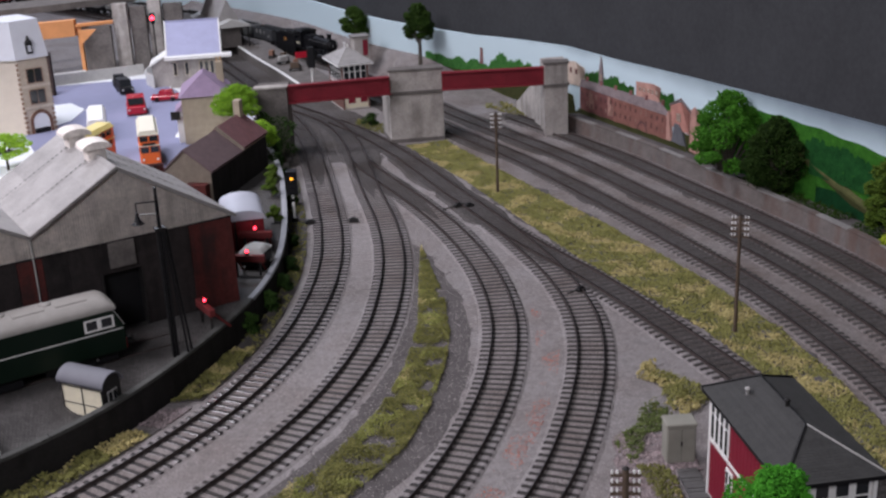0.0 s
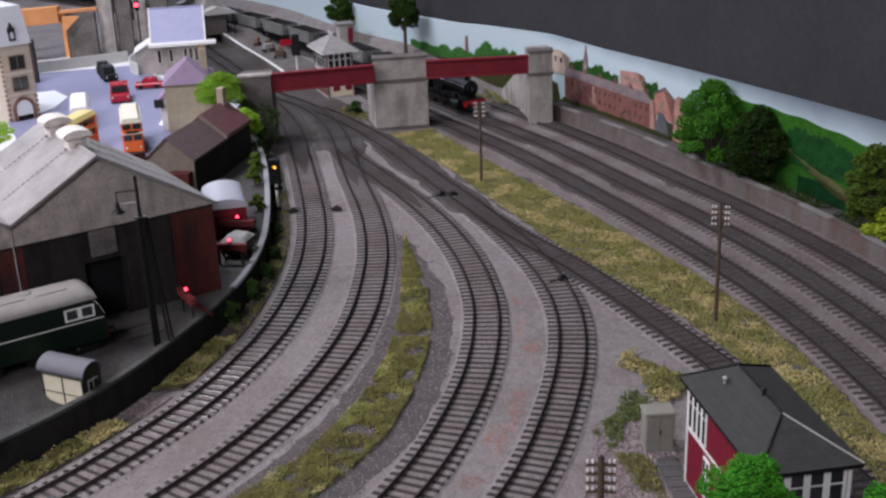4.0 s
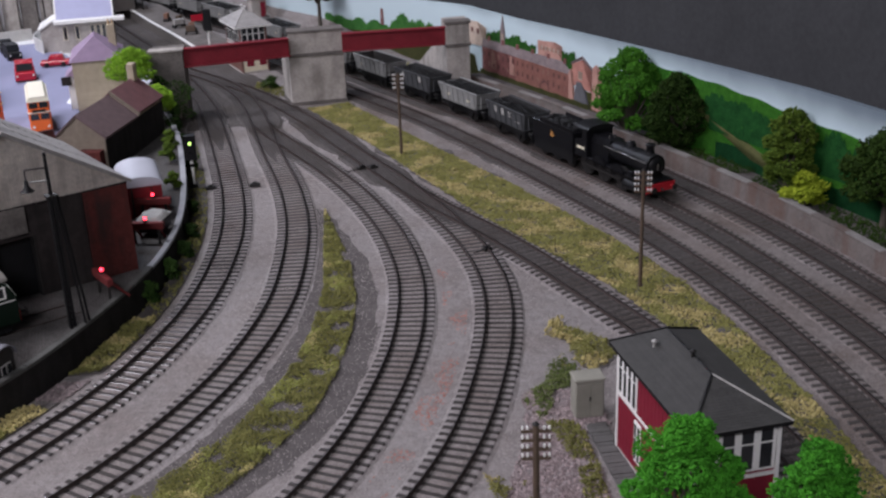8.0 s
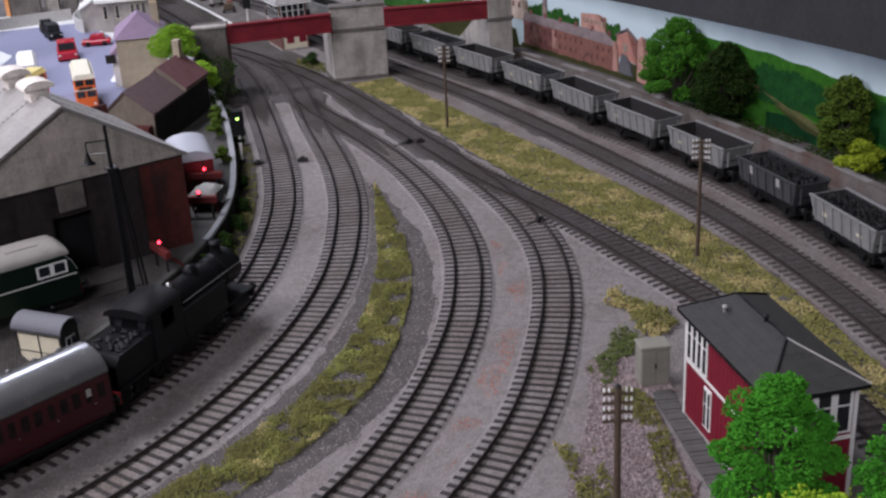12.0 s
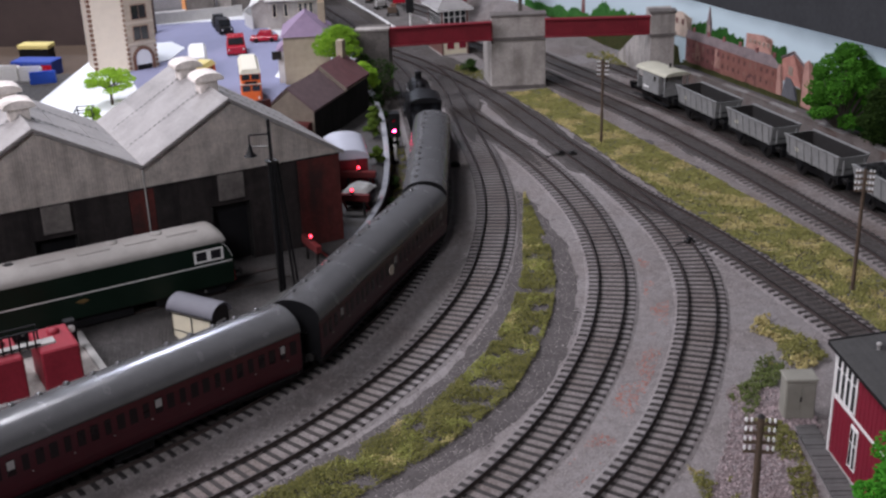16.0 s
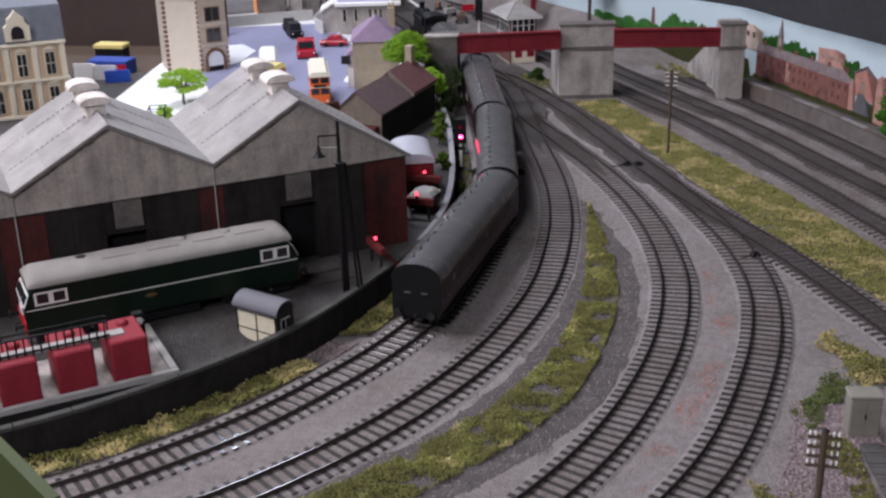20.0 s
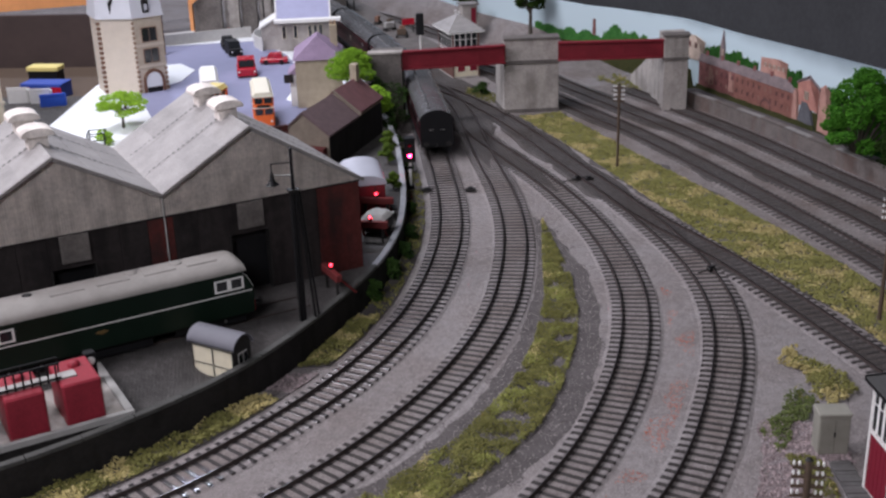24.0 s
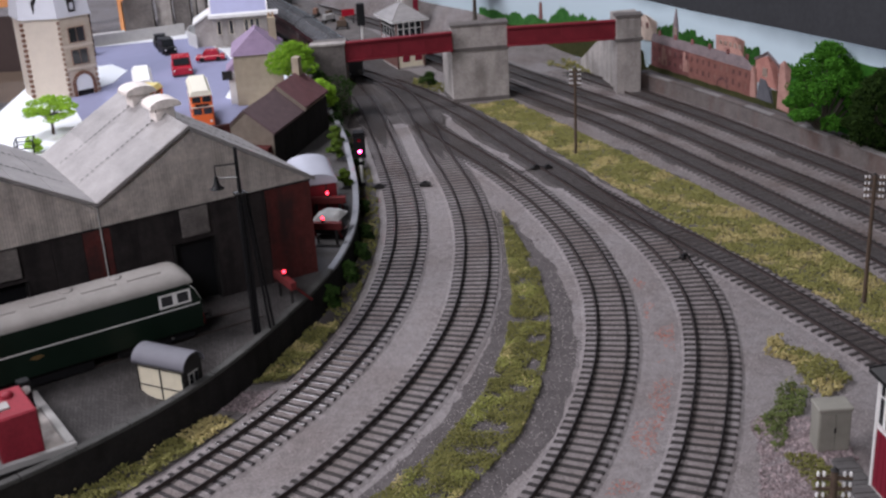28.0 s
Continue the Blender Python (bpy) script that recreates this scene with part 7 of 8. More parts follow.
part("handle", Shape().box(-0.04, 0.04, -0.66, -0.6, 1.1, 1.35), IRON, cab)

walk_way = thing("plank_walkway", "dark weathered plank walkway beside the signal box", "walkway", cm(18.3, 36.3, 0, 0, 0, 2.5), kind="structure")
for i in range(30):
    part("plank", Shape().box(-0.6, 0.55, -5.6 + i * 0.34, -5.29 + i * 0.34, -0.03, 0.10 + 0.03 * (i % 3 == 0), c=0.02), PLANK, walk_way)

INSUL = mat("white_insulator", (0.85, 0.84, 0.82), 0.25, var=0.05, scale=300, bump=0.0, spec=0.6)


def telegraph_pole(x, y, h, arms, rz, lean=0.0, r=0.14, span=0.52):
    p = thing("telegraph_pole", "brown wooden telegraph pole with white insulators", "telegraph pole", cm(x, y, -0.05, 0, lean, rz), "telegraph poles")
    part("pole", Shape().cyl((0, 0, 0), (0, 0, h), r, r * 0.8, 10), WOOD, p)
    part("cap", Shape().turned([(0, r), (0.12, 0.03)], 8), IRON, p, at=cm(0, 0, h))
    for k in range(arms):
        z = h - 0.28 - k * 0.40
        a = part("cross_arm", Shape().box(-span - 0.06, span + 0.06, -0.06, 0.06, z - 0.06, z + 0.06, c=0.015), WOOD, p)
        for xx in (-span, -span * 0.62, span * 0.62, span):
            part("insulator", Shape().turned([(0, 0.045), (0.07, 0.058), (0.15, 0.044), (0.18, 0.02)], 8), INSUL, a, at=cm(xx, 0, z + 0.06))
    return p


guard = thing("tree_guard", "black wire guard round a small bush on the board", "tree guard", cm(-38.3, 94.6, 2.05, 0, 0, 12))
for x in (-0.8, 0.8):
    for y in (-0.8, 0.8):
        part("post", Shape().box(x - 0.06, x + 0.06, y - 0.06, y + 0.06, 0, 1.5), BLACK, guard)
for z in (0.75, 1.42):
    for y in (-0.8, 0.8):
        part("rail", Shape().box(-0.74, 0.74, y - 0.04, y + 0.04, z, z + 0.08), BLACK, guard)
        part("rail", Shape().box(y - 0.04, y + 0.04, -0.74, 0.74, z, z + 0.08), BLACK, guard)

telegraph_pole(11.5, 92.1, 7.9, 4, -8, span=0.46)
telegraph_pole(25.25, 58.05, 8.45, 4, -14)
telegraph_pole(11.95, 25.3, 9.75, 4, -6, r=0.16, span=0.52)

# colour-light signal: its aspect wheel turns behind the hood
AMBER, GREEN = glow("amber_aspect", (1.0, 0.42, 0.03), 2.2), glow("green_aspect", (0.6, 1.0, 0.22), 2.6)
light = thing("colour_light_signal", "colour-light signal with black head on a white post beside the line", "signal", cm(-7.35, 86.5, 0, 0, 0, 4))
part("post", Shape().cyl((0, 0, 0), (0, 0, 2.7), 0.13, n=10), WHITE, light)
part("post_joint", Shape().cyl((0, 0, 1.9), (0, 0, 2.2), 0.17, n=10), BLACK, light)
part("base_box", Shape().box(-0.3, 0.3, -0.25, 0.25, -0.05, 0.35, c=0.04), IRON, light)
ring = Shape()
for zc in (3.15, 4.1):
    for i in range(16):
        a0, a1 = 2 * math.pi * i / 16, 2 * math.pi * (i + 1) / 16
        s0, s1 = 1 / max(abs(math.cos(a0)), abs(math.sin(a0))), 1 / max(abs(math.cos(a1)), abs(math.sin(a1)))
        ring.prism([(0.15 * math.cos(a0), zc + 0.15 * math.sin(a0)), (0.15 * math.cos(a1), zc + 0.15 * math.sin(a1)), (0.49 * s1 * math.cos(a1), zc + 0.475 * s1 * math.sin(a1)), (0.49 * s0 * math.cos(a0), zc + 0.475 * s0 * math.sin(a0))], -0.36, -0.26, "y")
head = part("head", ring.box(-0.5, 0.5, -0.3, -0.26, 4.56, 4.75).box(-0.5, -0.44, -0.36, 0.66, 2.6, 4.75).box(0.44, 0.5, -0.36, 0.66, 2.6, 4.75).box(-0.5, 0.5, 0.6, 0.66, 2.6, 4.75).box(-0.5, 0.5, -0.36, 0.66, 4.69, 4.75).box(-0.5, 0.5, -0.36, 0.66, 2.6, 2.69), BLACK, light)
for zc in (3.15, 4.1):
    part("hood", Shape().prism([(0.32 * math.cos(a), zc + 0.32 * math.sin(a)) for a in np.linspace(0.3, math.pi - 0.3, 9)] + [(0.28 * math.cos(a), zc + 0.28 * math.sin(a)) for a in np.linspace(math.pi - 0.3, 0.3, 9)], -0.5, -0.36, "y"), BLACK, head)
# Upper lens is tinted red for the glow of the red aspect reflected in it.
RED_REFLECT = mat("red_reflecting_lens", (0.30, 0.01, 0.03), 0.2, var=0.1, scale=100, bump=0, spec=0.6)
DULL = mat("unlit_lens", (0.03, 0.03, 0.035), 0.2, var=0.1, scale=100, bump=0, spec=0.6)


def aspect_wheel(z, lenses):
    """Three lenses round a spindle, with blades between them."""
    blades = Shape().cyl((0, 0, -0.3), (0, 0, 0.3), 0.05, n=8)
    for k in range(3):
        blades.box(-0.012, 0.012, -0.40, -0.03, -0.3, 0.3, Matrix.Rotation(radians(60 + 120 * k), 4, "Z"))
    wh = part("aspect_wheel", blades, BLACK, light, at=cm(0, 0.16, z))
    for k, (mt, nm) in enumerate(lenses):
        part(nm, Shape().turned([(0, 0.2), (0.04, 0.18), (0.06, 0.04)], 14, Matrix.Rotation(radians(120 * k), 4, "Z") @ Matrix.Translation((0, -0.33, 0)) @ Matrix.Rotation(radians(90), 4, "X")), mt, wh)
    return wh


upper_wheel = aspect_wheel(4.1, ((AMBER, "amber_lens"), (GREEN, "green_lens"), (RED_REFLECT, "upper_lens")))
lower_wheel = aspect_wheel(3.15, ((DULL, "lower_lens"), (DULL, "lower_lens"), (SIGNAL_RED, "red_lens")))

for (x, y, rz, s) in ((7.6, 88.4, 30, 1.0), (8.6, 88.3, 20, 0.8), (-2.0, 85.6, 0, 0.9), (-5.9, 85.6, 5, 0.9), (15.9, 66.6, 30, 0.7)):
    pm = thing("point_motor", "small dark point motor box beside the rails", "point motor", cm(x, y, 0, 0, 0, rz), "point motors")
    part("box", Shape().box(-0.5 * s, 0.5 * s, -0.22, 0.22, 0, 0.3, c=0.04), IRON, pm)
    part("rod", Shape().cyl((-1.6 * s, 0.1, 0.1), (0.5 * s, 0.1, 0.1), 0.05, n=6), IRON, pm)
    part("cover", Shape().box(-0.2, 0.2, -0.15, 0.15, 0.3, 0.42, c=0.03), BLACK, pm)
yh = thing("platelayers_hut", "small grey concrete hut with dark red door near the backdrop", "hut", cm(-4.0, 152.0, 2.0, 0, 0, 20))
part("wall", Shape().box(-1.1, 1.1, -0.9, 0.9, 0, 3.6, c=0.05), CONCRETE, yh)
part("roof", Shape().box(-1.3, 1.3, -1.1, 1.1, 3.6, 3.85, c=0.05), COPING, yh)
part("door", Shape().box(0.2, 0.9, -0.96, -0.9, 1.0, 3.2), CRIMSON, yh)
green = thing("green_board", "tall moss-green board standing between the tracks", "board", cm(-14.6, 17.15, -0.06, 0, 0, -42))
part("panel", Shape().prism([(-0.5, 0), (0.5, 0), (2.2, 12.0), (-6.0, 12.2)], -0.2, 0.2, "y"), mat("dull_green_paint", (0.05, 0.07, 0.015), 0.6, var=0.2, scale=60), green)


# ---- plants ----
def leaf_material(name, lo, hi):
    return mat(name, hi, 0.9, var=0.2, scale=200, fine=900, bump=0.3, dark=lo, spec=0.12, island=0.16)


LEAF_BRIGHT = leaf_material("bright_green_foliage", (0.010, 0.05, 0.005), (0.07, 0.215, 0.02))
LEAF_MID = leaf_material("mid_green_foliage", (0.012, 0.07, 0.006), (0.058, 0.25, 0.02))
LEAF_OLIVEDARK = leaf_material("deep_olive_foliage", (0.008, 0.020, 0.003), (0.034, 0.065, 0.010))
LEAF_DARK = leaf_material("dark_green_foliage", (0.007, 0.018, 0.004), (0.035, 0.07, 0.014))
LEAF_OLIVE = leaf_material("olive_foliage", (0.022, 0.045, 0.006), (0.10, 0.15, 0.02))
LEAF_LIME = leaf_material("lime_foliage", (0.09, 0.20, 0.01), (0.30, 0.50, 0.05))
LEAF_YELLOW = leaf_material("yellow_green_foliage", (0.14, 0.20, 0.01), (0.36, 0.42, 0.04))
LEAF_SUNLIT = leaf_material("sunlit_yellow_green_foliage", (0.12, 0.22, 0.012), (0.34, 0.50, 0.04))
GRASS_G = leaf_material("turf_green", (0.10, 0.10, 0.033), (0.215, 0.205, 0.07))
GRASS_DEEP = leaf_material("turf_deep_green", (0.07, 0.09, 0.03), (0.17, 0.20, 0.07))
GRASS_S = leaf_material("turf_straw", (0.24, 0.20, 0.08), (0.52, 0.44, 0.20))
GRASS_Y = leaf_material("turf_yellow_green", (0.17, 0.18, 0.05), (0.34, 0.345, 0.11))
BARK = mat("grey_bark", (0.10, 0.085, 0.07), 0.9, var=0.3, scale=300)
OCT_V = np.array([(1, 0, 0), (-1, 0, 0), (0, 1, 0), (0, -1, 0), (0, 0, 1), (0, 0, -1)], float)
OCT_F = np.array([(0, 2, 4), (2, 1, 4), (1, 3, 4), (3, 0, 4), (2, 0, 5), (1, 2, 5), (3, 1, 5), (0, 3, 5)])


def crumbs(name, centres, sizes, material, parent=None, label="", seed=0, squash=0.8):
    """Many small uneven crumbs of foam in one mesh."""
    rnd = np.random.RandomState(seed)
    n = len(centres)
    v = OCT_V[None] * sizes[:, None, None] * rnd.uniform(0.55, 1.35, (n, 6, 1))
    a = rnd.uniform(0, 6.283, n)
    c, s = np.cos(a), np.sin(a)
    x, y = v[..., 0] * c[:, None] - v[..., 1] * s[:, None], v[..., 0] * s[:, None] + v[..., 1] * c[:, None]
    tx = rnd.uniform(-0.7, 0.7, n)
    z = v[..., 2] * squash + tx[:, None] * x * 0.6
    v = np.stack([x, y, z], -1) + np.asarray(centres)[:, None]
    f = (OCT_F[None] + 6 * np.arange(n)[:, None, None]).reshape(-1, 3)
    me = bpy.data.meshes.new(name)
    me.from_pydata((v.reshape(-1, 3) * CM).tolist(), [], f.tolist())
    me.materials.append(material)
    ob = new(name, me)
    ob.parent = parent
    return tagged(ob, label, kind="stuff") if parent is None else tagged(ob, label)


def tree(label, x, y, z, h, rad, material, seed, trunk=0.35, fill=1500, crumb=0.2, lobes=9, squash=0.85, name="tree", clump=(0.44, 0.62)):
    """A trunk with limbs, and a crown of foam crumbs gathered in uneven lobes with gaps."""
    rnd = np.random.RandomState(seed)
    t = thing(name, label, "tree" if name == "tree" else "bush", cm(x, y, z), "layout trees" if name == "tree" else "layout bushes")
    wood = Shape()
    top = h * trunk
    thick = min(h, 7.0)
    wood.cyl((0, 0, -0.1), (0.05, 0.0, top), 0.045 * thick, 0.028 * thick, 8).cyl((0.05, 0, top), (0, 0.1, top + (h - top) * 0.65), 0.028 * thick, 0.01 * thick, 7)
    cents = []
    for k in range(lobes):
        a, f = (2.4 * k if lobes > 20 else 2 * math.pi * k / lobes * 1.62) + rnd.uniform(-0.4, 0.4), (k + 0.5) / lobes
        zz = top * 0.9 + (h - top) * (0.12 + 0.78 * f)
        rr = rad * (0.72 * math.sqrt(max(0.05, 1 - (2 * f - 0.75) ** 2 * 0.85))) * rnd.uniform(*((0.72, 1.15) if lobes > 20 else (0.6, 1.05)))
        if k == lobes - 1:
            rr *= 0.2
        c = np.array((rr * math.cos(a), rr * math.sin(a), zz))
        cents.append((c, rad * rnd.uniform(*clump)))
        wood.cyl((0.03, 0.05, top * rnd.uniform(0.75, 1.15)), tuple(c), 0.016 * thick, 0.006 * thick, 5)
    part("trunk", wood, BARK, t, "grey trunk with bare limbs")
    pts, sz = [], []
    per = fill // lobes
    for c, r in cents:
        d = rnd.randn(per, 3)
        d /= np.linalg.norm(d, axis=1)[:, None]
        q = d * r * rnd.uniform(0.62, 1.05, (per, 1)) ** 0.7
        q[:, 2] *= squash * 0.8
        bump = 1 + 0.22 * np.sin(d[:, 0] * 7 + c[0] * 5) * np.sin(d[:, 1] * 6 + c[1] * 3)
        pts.append(c + q * bump[:, None])
        sz.append(rnd.uniform(0.5, 1.25, per) * crumb)
    crumbs("crown", np.concatenate(pts), np.concatenate(sz), material, t, "crumbly foam foliage", seed)
    return t


tree("tall bright green layout tree beside the boundary wall", 32.9, 90.2, 0.9, 8.8, 3.6, LEAF_BRIGHT, 1, 0.05, 12000, 0.115, 34, clump=(0.2, 0.34))
tree("broad dark green layout tree beside the boundary wall", 36.0, 85.4, 0.9, 7.2, 3.4, LEAF_OLIVEDARK, 2, 0.05, 12000, 0.115, 34, clump=(0.22, 0.36))
tree("slim olive green layout tree against the painted hill", 40.9, 71.2, 0.9, 7.6, 2.2, LEAF_OLIVE, 3, 0.08, 8000, 0.12, 28, clump=(0.26, 0.42))
tree("low yellow-green bush by the boundary wall", 41.2, 68.6, 0.9, 2.7, 1.9, LEAF_YELLOW, 4, 0.1, 3000, 0.12, 12, name="bush", clump=(0.3, 0.45))
tree("dark layout tree in front of the painted hill", 44.6, 62.6, 0.9, 7.8, 3.3, LEAF_OLIVEDARK, 5, 0.28, 8000, 0.14, 30, clump=(0.26, 0.4))
tree("dark layout tree at the end of the painted hill", 47.2, 55.5, 0.9, 7.4, 3.0, LEAF_OLIVEDARK, 55, 0.3, 4000, 0.16, 24, clump=(0.28, 0.42))
tree("tall dense bright green tree in front of the signal box", 16.1, 19.9, 0.0, 13.7, 2.5, LEAF_MID, 6, 0.45, 24000, 0.07, 44, clump=(0.2, 0.34))
tree("dense bright green tree beside the signal box", 19.0, 16.2, 0.0, 14.9, 1.75, LEAF_MID, 7, 0.55, 16000, 0.07, 44, clump=(0.22, 0.38))
tree("light green tree beside the telegraph pole", 17.2, 22.3, 0.0, 5.9, 2.6, LEAF_OLIVE, 8, 0.15, 8000, 0.10, 12)
tree("yellow-green tree at the near edge of the layout", 13.2, 9.6, 0.0, 16.45, 3.2, LEAF_SUNLIT, 77, 0.5, 16000, 0.08, 36, clump=(0.28, 0.42))
tree("lime green tree beside the bridge abutment", -14.7, 106.2, 1.95, 7.2, 3.0, LEAF_LIME, 9, 0.55, 6400, 0.10, 30, 0.7, clump=(0.18, 0.34))
tree("lime green bush below the bridge abutment", -11.9, 102.0, 1.95, 4.1, 2.0, LEAF_LIME, 10, 0.3, 3600, 0.10, 26, name="bush", clump=(0.18, 0.34))
tree("bright green tree on the bare town board", -37.9, 101.4, 2.05, 3.9, 2.9, LEAF_LIME, 11, 0.42, 3600, 0.10, 22, 0.5, clump=(0.17, 0.32))
tree("small green bush in a wire guard on the board", -37.9, 95.2, 2.05, 1.4, 0.9, LEAF_LIME, 12, 0.2, 500, 0.11, 5, name="bush")
tree("dark green layout tree in front of the painted sky", 4.6, 143.4, 2.0, 9.6, 2.3, LEAF_OLIVEDARK, 13, 0.46, 4200, 0.16, 24, clump=(0.24, 0.4))
tree("small dark tree in front of the painted sky", -5.0, 160.0, 1.8, 7.4, 2.2, LEAF_OLIVEDARK, 14, 0.4, 3200, 0.17, 22, clump=(0.24, 0.4))
for k, (x, y, z, h, r, mt) in enumerate(((-10.5, 107.2, 0, 5.2, 1.6, LEAF_DARK), (-12.6, 107.6, 1.95, 3.6, 1.5, LEAF_DARK), (-10.6, 100.4, 0, 2.9, 1.1, LEAF_DARK), (-9.6, 96.6, 0, 2.2, 0.9, LEAF_DARK), (-11.3, 104.6, 0, 3.3, 1.2, LEAF_DARK), (-8.2, 91.6, 0, 1.7, 0.8, LEAF_DARK), (-9.9, 92.6, 1.95, 1.8, 0.7, LEAF_OLIVE),
                                         (-7.0, 79.5, 0, 1.1, 0.6, LEAF_DARK), (-6.6, 73.5, 0, 1.3, 0.7, LEAF_DARK), (-6.7, 69.5, 0, 1.4, 0.7, LEAF_DARK), (-7.3, 65.5, 0, 1.6, 0.8, LEAF_DARK), (-8.2, 61.6, 0, 1.6, 0.8, LEAF_DARK),
                                         (-8.4, 80.6, 1.95, 1.5, 0.6, LEAF_OLIVE), (-9.5, 88.0, 1.95, 1.9, 0.7, LEAF_OLIVE), (-1.6, 121.0, 0, 1.6, 0.9, LEAF_DARK))):
    tree("scrubby dark green bush growing by the wall" if mt == LEAF_DARK else "scrubby yellow-green bush growing by the line", x, y, z, h, r, mt, 30 + k, 0.12, 420, 0.13, 6, name="bush")


def inside(poly, p):
    x, y = p[:, 0], p[:, 1]
    res = np.zeros(len(p), bool)
    q = np.array(poly, float)
    for (x0, y0), (x1, y1) in zip(q, np.roll(q, -1, axis=0)):
        hit = ((y0 > y) != (y1 > y)) & (x < (x1 - x0) * (y - y0) / (y1 - y0 + 1e-12) + x0)
        res ^= hit
    return res


def fill(poly, per_cm2, seed):
    rnd = np.random.RandomState(seed)
    q = np.array(poly, float)
    lo, hi = q.min(0), q.max(0)
    p = rnd.uniform(lo, hi, (int(np.prod(hi - lo) * per_cm2), 2))
    return p[inside(poly, p)]


def patchy(p, scale, seed):
    return np.array([noise.noise(Vector((x * scale, y * scale, seed))) for x, y in p])


def ragged(poly, amp, seed, step=0.6):
    """The outline with an uneven, crumbling edge."""
    out = []
    q = np.array(poly, float)
    for a, b in zip(q, np.roll(q, -1, axis=0)):
        d = b - a
        n = max(1, int(np.linalg.norm(d) / step))
        nv = np.array((-d[1], d[0])) / (np.linalg.norm(d) + 1e-9)
        for i in range(n):
            p = a + d * i / n
            out.append(tuple(p + nv * amp * (noise.noise(Vector((p[0] * 0.55, p[1] * 0.55, seed))) * 1.3 + 0.5 * noise.noise(Vector((p[0] * 1.9, p[1] * 1.9, seed))))))
    return out


def turf(name, poly, label, seed, density=34, size=0.085, straw=0.12, cover=-0.25, z=0.0, yellow=None, lift=0.22, grain=0.9, base=None):
    """Foam turf: mounds of crumbs in patches of green, yellow-green and straw."""
    rnd = np.random.RandomState(seed)
    p = fill(poly, density, seed)
    n1, n2 = patchy(p, 0.42, seed), patchy(p, grain, seed + 9)
    edge = n2 + 0.6 * n1
    keep = edge + rnd.normal(0, 0.14, len(p)) > cover
    p, n1, n2 = p[keep], n1[keep], n2[keep]
    n3 = patchy(p, 0.55, seed + 31)
    hgt = z + 0.02 + lift * np.clip(0.55 + n2, 0, 1.2) * rnd.uniform(0.1, 1.0, len(p))
    c = np.c_[p, hgt]
    sz = size * rnd.uniform(0.5, 1.35, len(p))
    kind = np.where(n1 + 0.5 * n3 + rnd.normal(0, 0.12, len(p)) > straw, 1, 0)
    if yellow is not None:
        kind = np.where((n3 + rnd.normal(0, 0.1, len(p)) > yellow) & (kind == 0), 2, kind)
    for k, (m, nm) in enumerate(((base or GRASS_G, "green turf"), (GRASS_S, "straw-coloured turf"), (GRASS_Y, "bright yellow-green weeds"))):
        if (kind == k).any():
            ob = crumbs(name, c[kind == k], sz[kind == k], m, None, f"{nm} of {label}", seed + k)
            ob["category"] = "grass"


STRIP_R = [(2.6, 111.2), (8.6, 96.6), (13.1, 83.8), (16.8, 73.4), (20.2, 65.6), (23.0, 59.4), (25.0, 52.9), (26.9, 46.4), (28.3, 38.5), (29.2, 30), (30.8, 30), (30.4, 42), (29.6, 50.3), (28.4, 57.6), (26.4, 65.0), (23.4, 73.3), (19.9, 82.2), (15.7, 91.7), (11.0, 103), (7.0, 112.6)]
area("grass_bank_soil", ragged(STRIP_R, 0.7, 1), -0.05, 0.035, EARTH, "dark soil under the lineside grass", "soil")
turf("lineside_grass", STRIP_R, "the long bank between siding and main line", 3, 95, 0.09, 0.12, -0.8)
WEEDS = [(4.0, 78.2), (3.8, 70), (3.7, 62), (2.8, 55), (1.2, 49), (-1.2, 44), (-3.8, 40.2), (-9.0, 34.6), (-11.8, 32), (-6.8, 31.8), (-4.0, 35), (-1.0, 38.4), (1.0, 41.2), (2.9, 44.6), (4.3, 49), (5.5, 55), (5.9, 60), (5.7, 66.8), (5.0, 71.5), (4.4, 76)]
WEED_SOIL = [(3.4, 79), (2.95, 70), (2.75, 62), (1.7, 55), (0.0, 49), (-2.4, 44), (-5.0, 40), (-10, 34.4), (-13, 31.5), (-5.5, 31), (-2.6, 34.6), (0.5, 38), (2.7, 41), (4.6, 44.4), (6.0, 49), (7.0, 55), (7.4, 60), (7.0, 66.8), (5.7, 71.8), (4.4, 77)]
area("weed_bank_soil", ragged(WEED_SOIL, 0.25, 2), -0.2, -0.048, EARTH, "dark ashy soil under the weeds", "soil")
ash = fill(ragged(WEED_SOIL, 1.0, 2), 60, 91)
crumbs("ash_scatter", np.c_[ash, np.full(len(ash), -0.05)], np.random.RandomState(92).uniform(0.025, 0.07, len(ash)), mat("dark_ash", (0.12, 0.108, 0.108), 0.95, var=0.3, scale=300, spec=0.1, island=0.3), None, "dark ash and stones round the weeds", 93)["category"] = "gravel"
turf("weeds", WEEDS, "the bank between the curved tracks", 11, 260, 0.062, 0.58, -0.24, yellow=0.25, lift=0.36, grain=0.8)
WALL_OUT = offset(YARD_WALL, 0.35)
T1_IN = offset(T["t1"], -2.15)


def verge(y0, y1):
    a = [tuple(p) for p in WALL_OUT if y0 <= p[1] <= y1]
    b = [tuple(p) for p in T1_IN if y0 <= p[1] <= y1 and p[0] > -75]
    return a + b[::-1]


